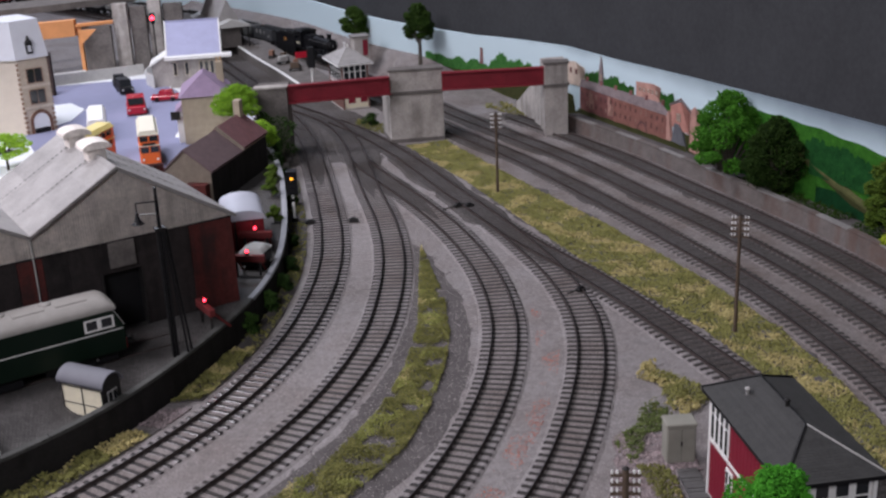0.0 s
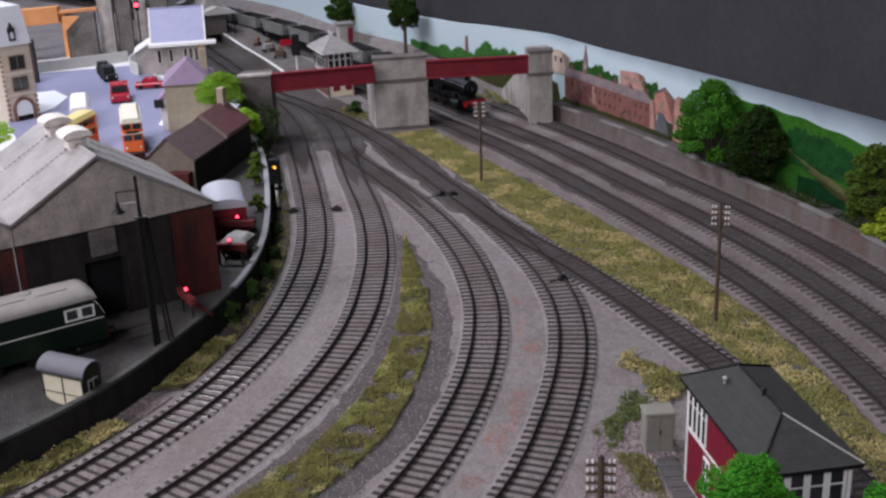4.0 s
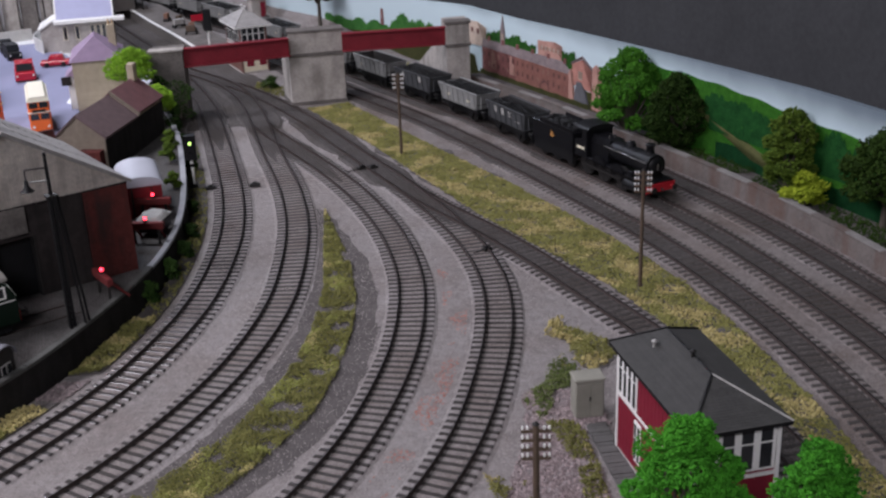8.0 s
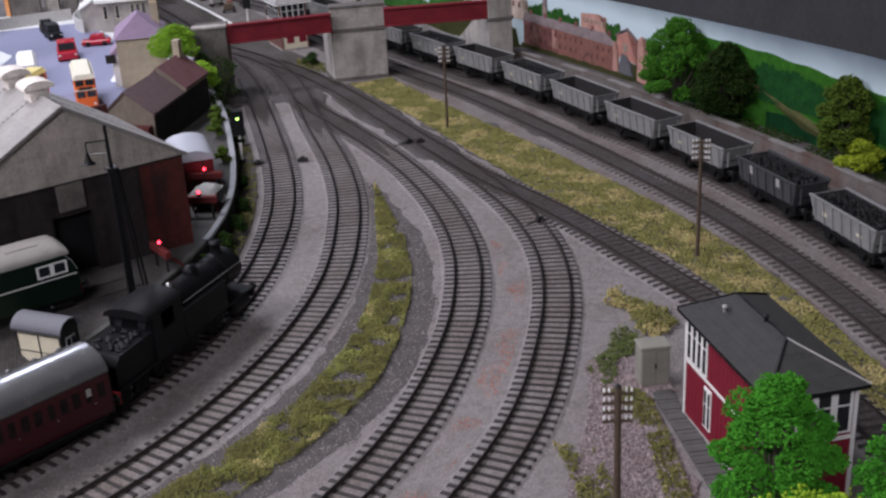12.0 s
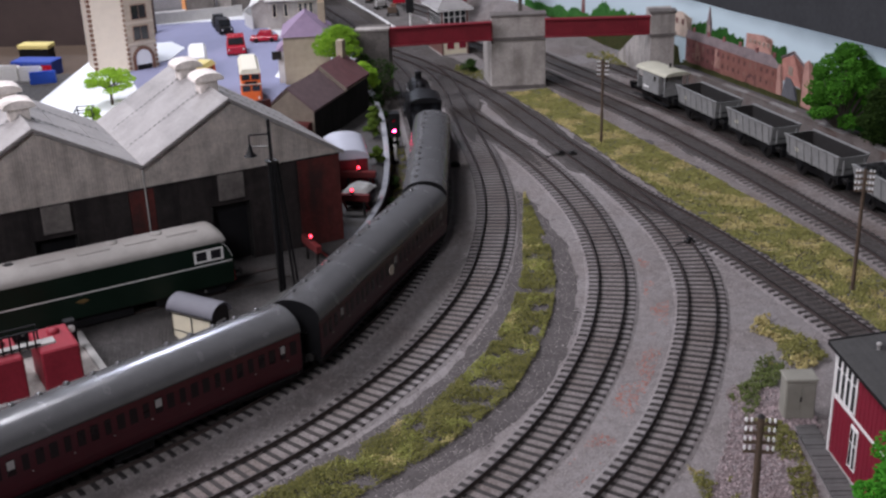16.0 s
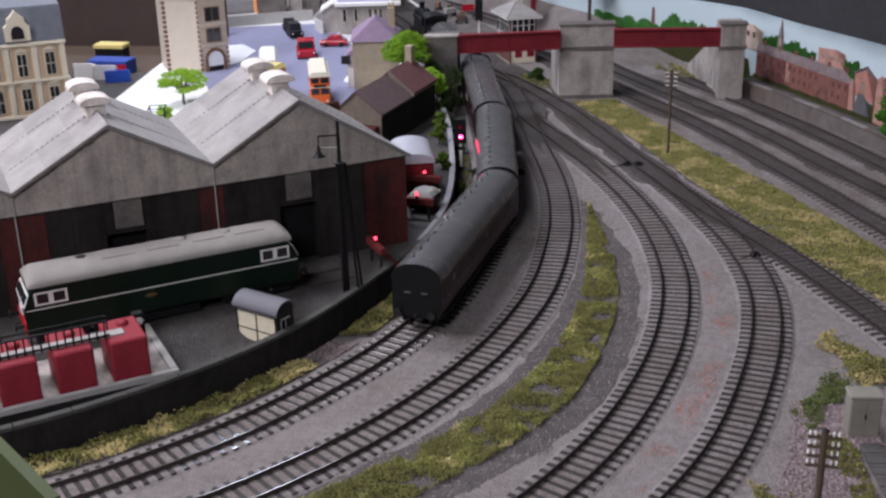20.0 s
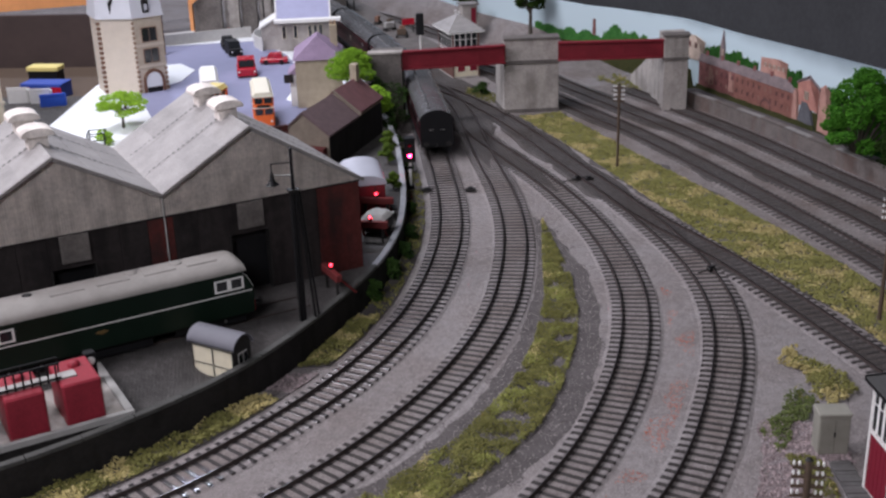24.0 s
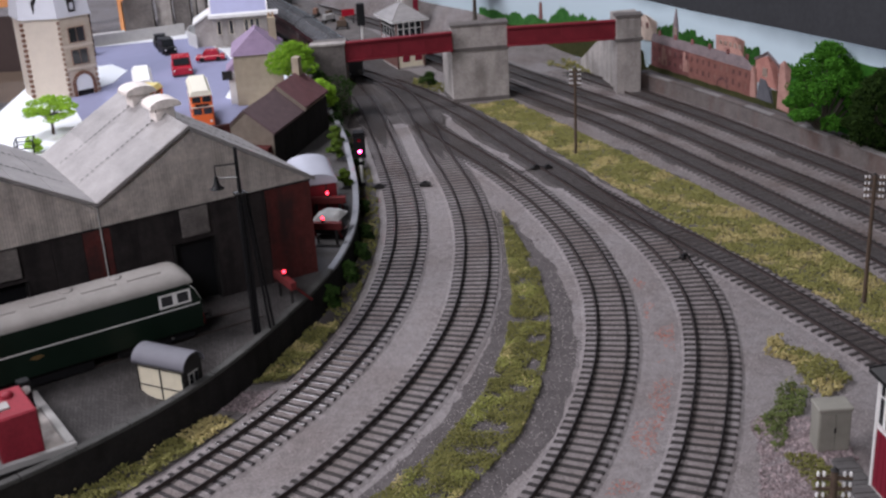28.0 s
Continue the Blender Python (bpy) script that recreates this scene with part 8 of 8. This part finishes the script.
area("verge_soil", verge(26, 48.5), -0.05, 0.03, EARTH, "dark soil at the foot of the yard wall", "soil")
turf("verge_grass", verge(28, 48.2), "the foot of the yard wall", 21, 150, 0.085, 0.2, -0.75, lift=0.5)
area("rubble_patch", verge(48.5, 51.2), -0.05, 0.035, RUBBLE, "patch of coarse pinkish rubble", "rubble")
area("verge_soil", verge(51.2, 100), -0.05, 0.03, EARTH, "dark soil at the foot of the yard wall", "soil")
turf("verge_grass", verge(51.2, 59.5), "the foot of the yard wall", 25, 140, 0.085, 0.25, -0.6, lift=0.5)
turf("verge_scrub", verge(58.5, 100), "the shaded foot of the yard wall", 26, 22, 0.11, 0.8, -0.1, lift=0.4)
CLUMP = [(17.3, 52.4), (18.7, 53.6), (19.9, 52.2), (20.8, 49.6), (20.6, 47.2), (19.2, 46.6), (18.2, 48.6)]
turf("weed_clump", ragged(CLUMP, 1.1, 5), "the straw-topped patch by the relay cabinet", 41, 130, 0.09, -0.02, -0.3, lift=0.5)
turf("weed_clump", ragged([(18.3, 48.6), (18.2, 46.4), (17.1, 43.8), (15.7, 42.0), (15.1, 43.0), (15.9, 45.8), (17.1, 48.4)], 1.1, 6), "the green patch by the relay cabinet", 46, 130, 0.08, 3.0, -0.35, lift=0.45, base=GRASS_DEEP)
RUBBLE_R = [(15.2, 45.2), (18.6, 44.6), (18.9, 40.8), (17.3, 40.6), (17.2, 33), (17.6, 26), (13, 17), (7, 19), (10.8, 30.6), (13.0, 37.0), (14.4, 41.5)]
area("rubble_patch", ragged(RUBBLE_R, 0.6, 3), -0.05, 0.03, RUBBLE, "patch of coarse purple-grey rubble", "rubble")
turf("weed_clump", [(15.4, 41.6), (17.2, 41.0), (17.3, 36.6), (16.9, 31), (16.2, 28), (15.6, 31), (16.2, 36.8)], "the edge of the plank walkway", 43, 90, 0.09, 0.45, -0.45, lift=0.4)
turf("weed_clump", [(11.4, 36.8), (13.4, 35.8), (13.6, 31), (12.8, 26.5), (11.2, 28.5), (11.8, 33)], "the rubble by the telegraph pole", 44, 90, 0.09, 0.6, -0.15, lift=0.5)
turf("weed_clump", [(-3.2, 124.5), (0.2, 121.4), (0.1, 117.4), (-0.8, 117.6), (-3.6, 122.4)], "the foot of the bridge pier", 45, 22, 0.13, 0.3, -0.4, lift=0.4)
scrub = fill([tuple(p) for p in bank if 36 < p[1] < 90] + [tuple(p) for p in offset(T["c"], 5.4) if 36 < p[1] < 90][::-1], 34, 47)
scrub = scrub[patchy(scrub, 0.4, 47) > -0.25]
crumbs("bank_grass", np.c_[scrub, 1.0 + np.random.RandomState(49).uniform(0, 0.45, len(scrub))], np.random.RandomState(48).uniform(0.05, 0.13, len(scrub)), LEAF_OLIVEDARK, None, "dark rough grass of the bank behind the wall", 47)["category"] = "grass"
area("bank_soil", [tuple(p) for p in bank][::-1] + [tuple(p) for p in offset(T["c"], 6.6) if -60 < p[1] < 119], -0.05, 1.0, EARTH, "dark soil bank behind the boundary wall", "soil")
turf("siding_weeds", [(12.0, 128.5), (14.6, 131), (19.6, 122.5), (17.4, 121.5)], "the abutment foot", 48, 16, 0.14, 0.4, -0.4, lift=0.3)

# loose stones over the chippings
STONE = mat("loose_chippings", (0.40, 0.36, 0.35), 0.95, var=0.2, scale=400, bump=0.2, spec=0.12, island=0.2)
rndp = fill([(-26, 30), (-9, 56), (-6, 70), (-6, 96), (2, 100), (20, 66), (26, 40), (20, 20), (-4, 24)], 16, 77)
sz = np.random.RandomState(5).uniform(0.025, 0.06, len(rndp))
crumbs("loose_chippings", np.c_[rndp, np.full(len(rndp), -0.045)], sz, STONE, None, "loose stone chippings over the trackbed", 6)["category"] = "gravel"
rndp = np.vstack([fill(RUBBLE_R, 60, 78), fill(verge(48.2, 51.6), 60, 79)])
sz = np.random.RandomState(6).uniform(0.05, 0.13, len(rndp))
PINKSTONE = mat("pinkish_rubble", (0.36, 0.29, 0.29), 0.95, var=0.45, scale=300, bump=0.3, spec=0.15, island=0.4)
crumbs("coarse_rubble", np.c_[rndp, np.full(len(rndp), 0.03)], sz, PINKSTONE, None, "coarse pinkish rubble by the line", 7)["category"] = "gravel"
REDDUST = mat("brick_red_dust", (0.40, 0.16, 0.12), 0.95, var=0.3, scale=300, bump=0.2, spec=0.1, island=0.3)
band = [tuple(p) for p in offset(T["t3"], 2.1) if 30 < p[1] < 66 and p[0] > -2] + [tuple(p) for p in offset(T["t4"], -2.1) if 30 < p[1] < 66 and p[0] > -2][::-1]
rp = fill(band, 44, 81)
rp = rp[patchy(rp, 0.5, 4) > 0.05]
crumbs("red_brick_dust", np.c_[rp, np.full(len(rp), -0.05)], np.random.RandomState(8).uniform(0.03, 0.06, len(rp)), REDDUST, None, "scattered red brick dust between the tracks", 9)["category"] = "gravel"

# ---- painted backdrop and room ----
BD = curve([(51.5, 0), (51, 20), (50, 38), (48.2, 52), (44.6, 65), (40.2, 77.6), (35.4, 90), (30.6, 101.8), (25.8, 112.6), (20.9, 123.6), (14.2, 136), (5.4, 148), (-1.6, 158), (-8.6, 171), (-16, 186), (-32, 208), (-60, 242), (-100, 282)], 0.5)
SKY_TOP = 8.3


def painted(name, colours, label=""):
    """Brush paint on card: blotches of two or three colours."""
    return mat(name, colours[0], 0.85, var=0.3, scale=110, fine=500, bump=0.08, dark=colours[1], spec=0.15)


def sky_material():
    m = bpy.data.materials.new("painted_sky")
    m.use_nodes = True
    nt = m.node_tree
    bs = nt.nodes["Principled BSDF"]
    bs.inputs["Roughness"].default_value, bs.inputs["Specular IOR Level"].default_value = 0.8, 0.15
    co, sep, no = nt.nodes.new("ShaderNodeTexCoord"), nt.nodes.new("ShaderNodeSeparateXYZ"), nt.nodes.new("ShaderNodeTexNoise")
    nt.links.new(co.outputs["Object"], sep.inputs[0])
    nt.links.new(co.outputs["Object"], no.inputs["Vector"])
    no.inputs["Scale"].default_value, no.inputs["Detail"].default_value = 14, 4
    ad = nt.nodes.new("ShaderNodeMath")
    ad.operation = "MULTIPLY_ADD"
    nt.links.new(no.outputs[0], ad.inputs[0])
    ad.inputs[1].default_value = 0.02
    nt.links.new(sep.outputs[2], ad.inputs[2])
    r = nt.nodes.new("ShaderNodeValToRGB")
    r.color_ramp.elements[0].color, r.color_ramp.elements[1].color = (0.54, 0.655, 0.70, 1), (0.16, 0.20, 0.235, 1)
    # Darkens the sky colour towards the near end, where the lamplight falls off.
    lamp_falloff = nt.nodes.new("ShaderNodeMath")
    lamp_falloff.operation = "MULTIPLY_ADD"
    nt.links.new(sep.outputs[1], lamp_falloff.inputs[0])
    lamp_falloff.inputs[1].default_value = -0.018
    nt.links.new(ad.outputs[0], lamp_falloff.inputs[2])
    r.color_ramp.elements[0].position, r.color_ramp.elements[1].position = 0.064, 0.088
    nt.links.new(lamp_falloff.outputs[0], r.inputs[0])
    nt.links.new(r.outputs[0], bs.inputs["Base Color"])
    return m


backdrop = thing("backdrop", "painted backdrop board with blue sky, hills and brick terraces", "backdrop", kind="structure")
sky_line = [tuple(p) for p in BD[::2]] + [(-100, 282)]
tops = [SKY_TOP + 1.0 * min(1.0, max(0.0, (112 - p[1]) / 40)) - 1.2 * min(1.0, max(0.0, (p[1] - 122) / 18)) for p in sky_line]
rows = []
for p, z in zip(sky_line, tops):
    rows += [(p[0], p[1], -0.05), (p[0], p[1], z), (p[0] + 0.45, p[1] + 0.3, z), (p[0] + 0.45, p[1] + 0.3, -0.05)]
part("sky_board", Shape().add(rows, [(4 * i + k, 4 * i + (k + 1) % 4, 4 * i + 4 + (k + 1) % 4, 4 * i + 4 + k) for i in range(len(sky_line) - 1) for k in range(3)]), sky_material(), backdrop, "pale blue painted sky")
bank_edge = offset(T["b"], 2.6) if offset(T["b"], 2.6)[10][0] > T["b"][10][0] else offset(T["b"], -2.6)
near_edge = [tuple(p) for p in bank_edge if 128 < p[1] < 215][::3]
far_edge = [tuple(BD[int(np.argmin(((BD - np.array(p)) ** 2).sum(1)))]) for p in near_edge]
n_e = len(near_edge)


def ease(y):
    f = min(1.0, max(0.0, (y - 128) / 20))
    return f * f * (3 - 2 * f)


slope = Shape().add([(p[0], p[1], -0.04) for p in near_edge] + [(0.5 * (p[0] + q[0]), 0.5 * (p[1] + q[1]), 2.0 * ease(p[1]) - 0.05) for p, q in zip(near_edge, far_edge)] + [(q[0], q[1], 3.15 * ease(p[1]) - 0.05) for p, q in zip(near_edge, far_edge)],
                    [(k * n_e + i, k * n_e + i + 1, (k + 1) * n_e + i + 1, (k + 1) * n_e + i) for k in range(2) for i in range(n_e - 1)])
solid("sloping_bank", slope, BALLAST_MAIN, "bare grey bank rising to the painted sky", "bank", "structure")


def on_board(u, z, lift):
    p, q = along(BD, u - 0.3, 0.5), along(BD, u + 0.3, 0.5)
    d = (q - p) / np.linalg.norm(q - p)
    c = (p + q) / 2
    return (c[0] - d[1] * lift, c[1] + d[0] * lift, z)


def daub(name, outline, lift, material, label="", parent=None):
    """A flat painted patch on the board; outline in (distance along, height)."""
    n = len(outline)
    front = [on_board(u, z, lift) for u, z in outline]
    back = [on_board(u, z, 0.02) for u, z in outline]
    s = Shape().add(front + back, [tuple(range(n)), tuple(reversed(range(n)))] + [(i, (i + 1) % n, n + (i + 1) % n, n + i) for i in range(n)])
    return part(name, s, material, parent or backdrop, label)


def ribbon(name, u0, u1, z_of, lift, material, label, low=0.0, step=0.6):
    """A painted band from low up to a wavy edge."""
    us = np.arange(u0, u1, step)
    v = [on_board(u, z, lift) for u in us for z in (low, z_of(u))]
    s = Shape().add(v, [(2 * i, 2 * i + 2, 2 * i + 3, 2 * i + 1) for i in range(len(us) - 1)] + [(2 * i + 1, 2 * i + 3, 2 * i + 2, 2 * i) for i in range(len(us) - 1)])
    return part(name, s, material, backdrop, label)


# the room that closes the place
room = Shape()
room.box(-380, 140, -380, 420, -75, -74)
solid("floor", room, CARPET, "dark carpet of the railway room", "floor", "structure")
BDW = offset(BD[::4], 1.4)
solid("wall_east", Shape().sweep(flat(BDW, -74), [(0, 0), (0, 300), (6, 300), (6, 0)], close=True), ROOM_WALL, "dark grey room wall behind the painted board", "wall", "structure")
solid("wall_north", Shape().box(-380, 140, 300, 306, -74, 226), ROOM_WALL, "dark room wall beyond the station", "wall", "structure")
solid("wall_west", Shape().box(-386, -380, -380, 306, -74, 226), CARPET, "dark room wall behind the town", "wall", "structure")
solid("wall_south", Shape().box(-380, 140, -386, -380, -74, 226), ROOM_WALL, "dark room wall behind the viewer", "wall", "structure")
solid("ceiling", Shape().box(-386, 146, -386, 306, 226, 232), CEILING, "plain dull ceiling of the railway room", "ceiling", "structure")

# ---- painting on the backdrop ----
P_GREEN = painted("painted_bright_hill", [(0.075, 0.27, 0.03), (0.035, 0.15, 0.02)])
P_LEAF = painted("painted_leafy_trees", [(0.06, 0.20, 0.035), (0.02, 0.09, 0.02)])
P_SPRING = painted("painted_spring_trees", [(0.10, 0.30, 0.07), (0.04, 0.16, 0.04)])
P_DARK = painted("painted_dark_trees", [(0.03, 0.145, 0.035), (0.012, 0.07, 0.018)])
P_SHADE = painted("painted_shaded_slope", [(0.014, 0.085, 0.028), (0.008, 0.045, 0.016)])
P_BROWN = painted("painted_brown_field", [(0.105, 0.10, 0.04), (0.06, 0.075, 0.028)])
P_BRICK = painted("painted_brick", [(0.35, 0.155, 0.14), (0.24, 0.10, 0.10)])
P_ORANGE = painted("painted_orange_brick", [(0.42, 0.205, 0.165), (0.33, 0.15, 0.125)])
P_PINK = painted("painted_pink_brick", [(0.43, 0.25, 0.205), (0.34, 0.18, 0.15)])
P_ROOF = painted("painted_slate", [(0.25, 0.20, 0.20), (0.17, 0.135, 0.14)])
P_WIN = painted("painted_window", [(0.24, 0.12, 0.11), (0.15, 0.075, 0.075)])
P_ROAD = painted("painted_road", [(0.12, 0.12, 0.13), (0.085, 0.085, 0.095)])
P_PALE = painted("painted_pale_stone", [(0.54, 0.44, 0.36), (0.40, 0.31, 0.26)])


def hill_top(u):
    return 7.2 + 0.42 * math.cos((u - 87.5) / 6.6) + 0.08 * math.sin(u * 1.3)


ribbon("painted_hill", 20, 98, hill_top, 0.05, P_GREEN, "bright green painted hill")
ribbon("painted_slope", 20, 84, lambda u: 2.2 + 0.03 * (84 - u) + 0.4 * math.sin(u * 0.33), 0.09, P_SHADE, "shaded lower slope")
daub("painted_field", [(87.0, 5.0), (85.6, 4.3), (83.2, 3.5), (79, 2.0), (74, 1.4), (74, 2.1), (78.4, 3.0), (83, 4.4), (85.6, 5.4)], 0.12, P_BROWN, "brown painted field")


def treeline(u0, u1, z0, z1, seed, material, label, lift=0.13, lumps=9):
    """A painted wood: overlapping round crowns."""
    rnd = random.Random(seed)
    crowns = [(u0 + (u1 - u0) * (k + 0.5 + rnd.uniform(-0.3, 0.3)) / lumps, (u1 - u0) / lumps * rnd.uniform(0.75, 1.25), rnd.uniform(0.55, 1.0)) for k in range(lumps)]

    def top(u):
        best = 0.05
        for c, r, h in crowns:
            x = (u - c) / r
            if abs(x) < 1:
                best = max(best, h * (1 - x * x) ** 0.5 + 0.05 * math.sin(u * 9 + c) + 0.03 * math.sin(u * 23))
        return z0 + (z1 - z0) * best
    return ribbon("painted_trees", u0, u1, top, lift, material, label, low=z0, step=0.16)


treeline(75.5, 85.4, 4.6, 6.9, 3, P_DARK, "dark painted wood on the hill", lumps=11)
treeline(74, 84.6, 3.4, 5.4, 4, P_DARK, "dark painted wood on the hill", 0.15, 8)
treeline(60, 72, 3.0, 7.2, 5, P_DARK, "dark painted wood on the hill", lumps=8)
treeline(40, 60, 3.0, 7.6, 6, P_SHADE, "dark painted wood on the hill", lumps=9)
treeline(119.2, 123.0, 4.6, 7.0, 7, P_LEAF, "painted trees behind the terraces", 0.06, 3)
treeline(112.6, 118.8, 4.6, 7.0, 8, P_LEAF, "painted trees behind the terraces", 0.06, 5)
treeline(105.4, 108.4, 4.6, 6.6, 11, P_LEAF, "painted trees behind the terraces", 0.06, 3)
treeline(97, 101.5, 2.6, 6.4, 12, P_LEAF, "painted trees up the lane", 0.06, 4)
ribbon("painted_near_field", 97, 156, lambda u: (1.15 if 104 < u < 125 else 2.9) + 0.08 * math.sin(u * 2.3), 0.045, P_BROWN, "painted field below the houses")
treeline(131.5, 144, 2.4, 6.0, 9, P_SPRING, "painted trees beyond the bridge", 0.06, 6)
treeline(139, 158, 2.2, 4.1, 10, P_SPRING, "bright painted trees beyond the bridge", 0.09, 8)
daub("painted_stack", [(145.2, 3.6), (145.9, 3.6), (145.75, 5.7), (145.35, 5.7)], 0.12, P_WIN, "painted mill chimney")
terr = daub("painted_terrace", [(123.5, 0.2), (106.2, 0.4), (106.2, 4.15), (123.5, 4.3)], 0.10, P_BRICK, "painted row of red brick houses")
daub("painted_lit_wall", [(116.5, 0.5), (106.3, 0.5), (106.3, 4.05), (116.5, 4.1)], 0.115, P_ORANGE, "painted paler brick front", terr)
daub("painted_roof", [(123.6, 4.2), (105.9, 4.05), (107.4, 5.25), (123.2, 5.15)], 0.13, P_ROOF, "painted slate roof", terr)
rw = random.Random(4)
for i in range(17):
    u = 122.9 - i * 0.98
    for z in (2.15, 3.25):
        w, h = rw.uniform(0.12, 0.2), rw.uniform(0.42, 0.6)
        daub("painted_window", [(u + w, z), (u - w, z), (u - w, z + h), (u + w, z + h)], 0.135, P_WIN if rw.random() < 0.75 else P_PINK, "", terr)
    if i % 3 == 1:
        daub("painted_chimney", [(u + 0.24, 5.05), (u - 0.24, 5.08), (u - 0.22, 5.6), (u + 0.22, 5.58)], 0.15, P_BRICK, "", terr)
    if i % 4 == 2:
        daub("painted_patch", [(u + 0.6, 1.95), (u - 0.4, 1.95), (u - 0.5, 3.0), (u + 0.3, 4.1), (u + 0.55, 4.0)], 0.118, P_PINK, "", terr)
arch = [(110.9 + 0.95 * math.cos(a), 1.5 + 1.1 * math.sin(a)) for a in np.linspace(0, math.pi, 9)]
arch_in = [(110.9 + 0.75 * math.cos(a), 1.5 + 0.9 * math.sin(a)) for a in np.linspace(math.pi, 0, 9)]
daub("painted_arch", [(111.85, 0.6)] + arch + [(109.95, 0.6), (110.15, 0.6)] + arch_in + [(111.65, 0.6)], 0.14, P_WIN, "", terr)
end = daub("painted_gable", [(106.5, 0.35), (105.5, 0.5), (105.7, 4.3), (106.2, 4.7), (106.5, 4.2)], 0.145, P_PINK, "painted pale gable end")
daub("painted_road", [(106.0, 0.1), (102.6, 0.3), (103.5, 2.8), (104.3, 3.6), (105.1, 3.6)], 0.14, P_ROAD, "painted lane between houses")
small = daub("painted_house", [(105.9, 3.2), (102.6, 2.9), (102.6, 5.2), (104.2, 5.95), (105.9, 5.3)], 0.10, P_ORANGE, "painted house up the lane")
daub("painted_window", [(104.8, 3.9), (104.1, 3.85), (104.1, 4.7), (104.8, 4.75)], 0.135, P_PALE, "", small)
daub("painted_roof", [(106.1, 5.2), (104.2, 6.1), (102.4, 5.1), (102.4, 5.35), (104.2, 6.35), (106.1, 5.45)], 0.135, P_ROOF, "", small)
daub("painted_house", [(102.5, 1.2), (100.8, 1.1), (100.8, 5.3), (101.8, 5.9), (102.5, 5.4)], 0.08, P_PINK, "painted pink house up the lane")
mill = daub("painted_mill", [(112.2, 5.1), (107.8, 5.1), (107.8, 6.75), (109.2, 6.95), (112.2, 6.7)], 0.08, P_PINK, "painted pink brick mill")
for i in range(5):
    u = 111.6 - i * 0.75
    daub("painted_window", [(u, 5.85), (u - 0.4, 5.85), (u - 0.4, 6.3), (u, 6.3)], 0.11, P_PALE, "", mill)
church = daub("painted_church", [(119.6, 5.0), (118.6, 5.0), (118.65, 6.6), (119.1, 8.45), (119.55, 6.6)], 0.085, P_ROOF, "painted church with thin grey spire")
daub("painted_louvre", [(119.35, 5.6), (118.85, 5.6), (118.85, 6.3), (119.35, 6.3)], 0.12, P_PALE, "", church)
far = daub("painted_house_row", [(129.0, 4.0), (122.6, 4.2), (122.6, 6.4), (124.6, 6.9), (129.0, 6.6)], 0.08, P_PALE, "painted pale houses by the bridge")
for i in range(4):
    daub("painted_window", [(128.2 - i * 1.2, 5.5), (127.7 - i * 1.2, 5.5), (127.7 - i * 1.2, 6.1), (128.2 - i * 1.2, 6.1)], 0.11, P_WIN, "", far)
ribbon("painted_verge", 102.9, 124, lambda u: 1.55 + 0.04 * math.sin(u * 2.1), 0.155, P_BROWN, "painted grass verge", 0.2, 0.3)

# ---- movements ----
def distances(points):
    """A smooth distance in time through the given (seconds, centimetres)."""
    t, s = np.array(points, float).T
    slope = np.gradient(s, t)

    def at(x):
        if x <= t[0]:
            return s[0] + slope[0] * (x - t[0])
        if x >= t[-1]:
            return s[-1] + slope[-1] * (x - t[-1])
        i = int(np.searchsorted(t, x) - 1)
        h = t[i + 1] - t[i]
        u = (x - t[i]) / h
        return (2 * u**3 - 3 * u**2 + 1) * s[i] + (u**3 - 2 * u**2 + u) * h * slope[i] + (-2 * u**3 + 3 * u**2) * s[i + 1] + (u**3 - u**2) * h * slope[i + 1]

    return at


def run_train(train, line, front, step=0.5):
    """Keys a train whose nose stands at front(t) centimetres along the line."""
    times = np.arange(0, 28.0 + 1e-6, step)
    for ob, back, base in train:
        rows = []
        for t in times:
            s = front(t) - back
            a, b = along(line, s - base), along(line, s + base)
            rows.append((t, cm((a[0] + b[0]) / 2, (a[1] + b[1]) / 2, 0.325, 0, 0, math.degrees(math.atan2(b[1] - a[1], b[0] - a[0])))))
        walk(ob, rows)
    return times


def nearest(line, p):
    return float(np.argmin(((line - np.array(p)) ** 2).sum(1)))


def motions():
    up = T["t1"]
    s0 = nearest(up, (-14.15, 40.6))
    run_train(PASSENGER, up, distances([(0, s0 - 123), (6, s0 - 52.5), (11, s0 + 6.6), (12, s0 + 17.9), (15, s0 + 51.9), (16, s0 + 63.4), (18, s0 + 87.0), (20, s0 + 110.4), (22, s0 + 132.9), (25, s0 + 163.5), (28, s0 + 182)]))
    down = T["b"][::-1]
    n3 = nearest(down, (8.7, 126.0))
    run_train(GOODS, down, distances([(0, n3 - 35), (3, n3), (6, n3 + 33.6), (8, n3 + 58.9), (9, n3 + 71.6), (12, n3 + 109.0), (16, n3 + 158.4), (28, n3 + 307)]))

    # the signal clears from amber to green, then falls to red behind the engine
    def aspect(z, deg):
        return cm(0, 0.16, z, 0, 0, deg)
    for wh, z in ((upper_wheel, 4.1), (lower_wheel, 3.15)):
        walk(wh, [(t, aspect(z, deg)) for t, deg in ((0.0, 0), (4.5, 0), (4.6, -60), (4.7, -120), (15.3, -120), (15.4, -180), (15.5, -240), (28.0, -240))])


motions()
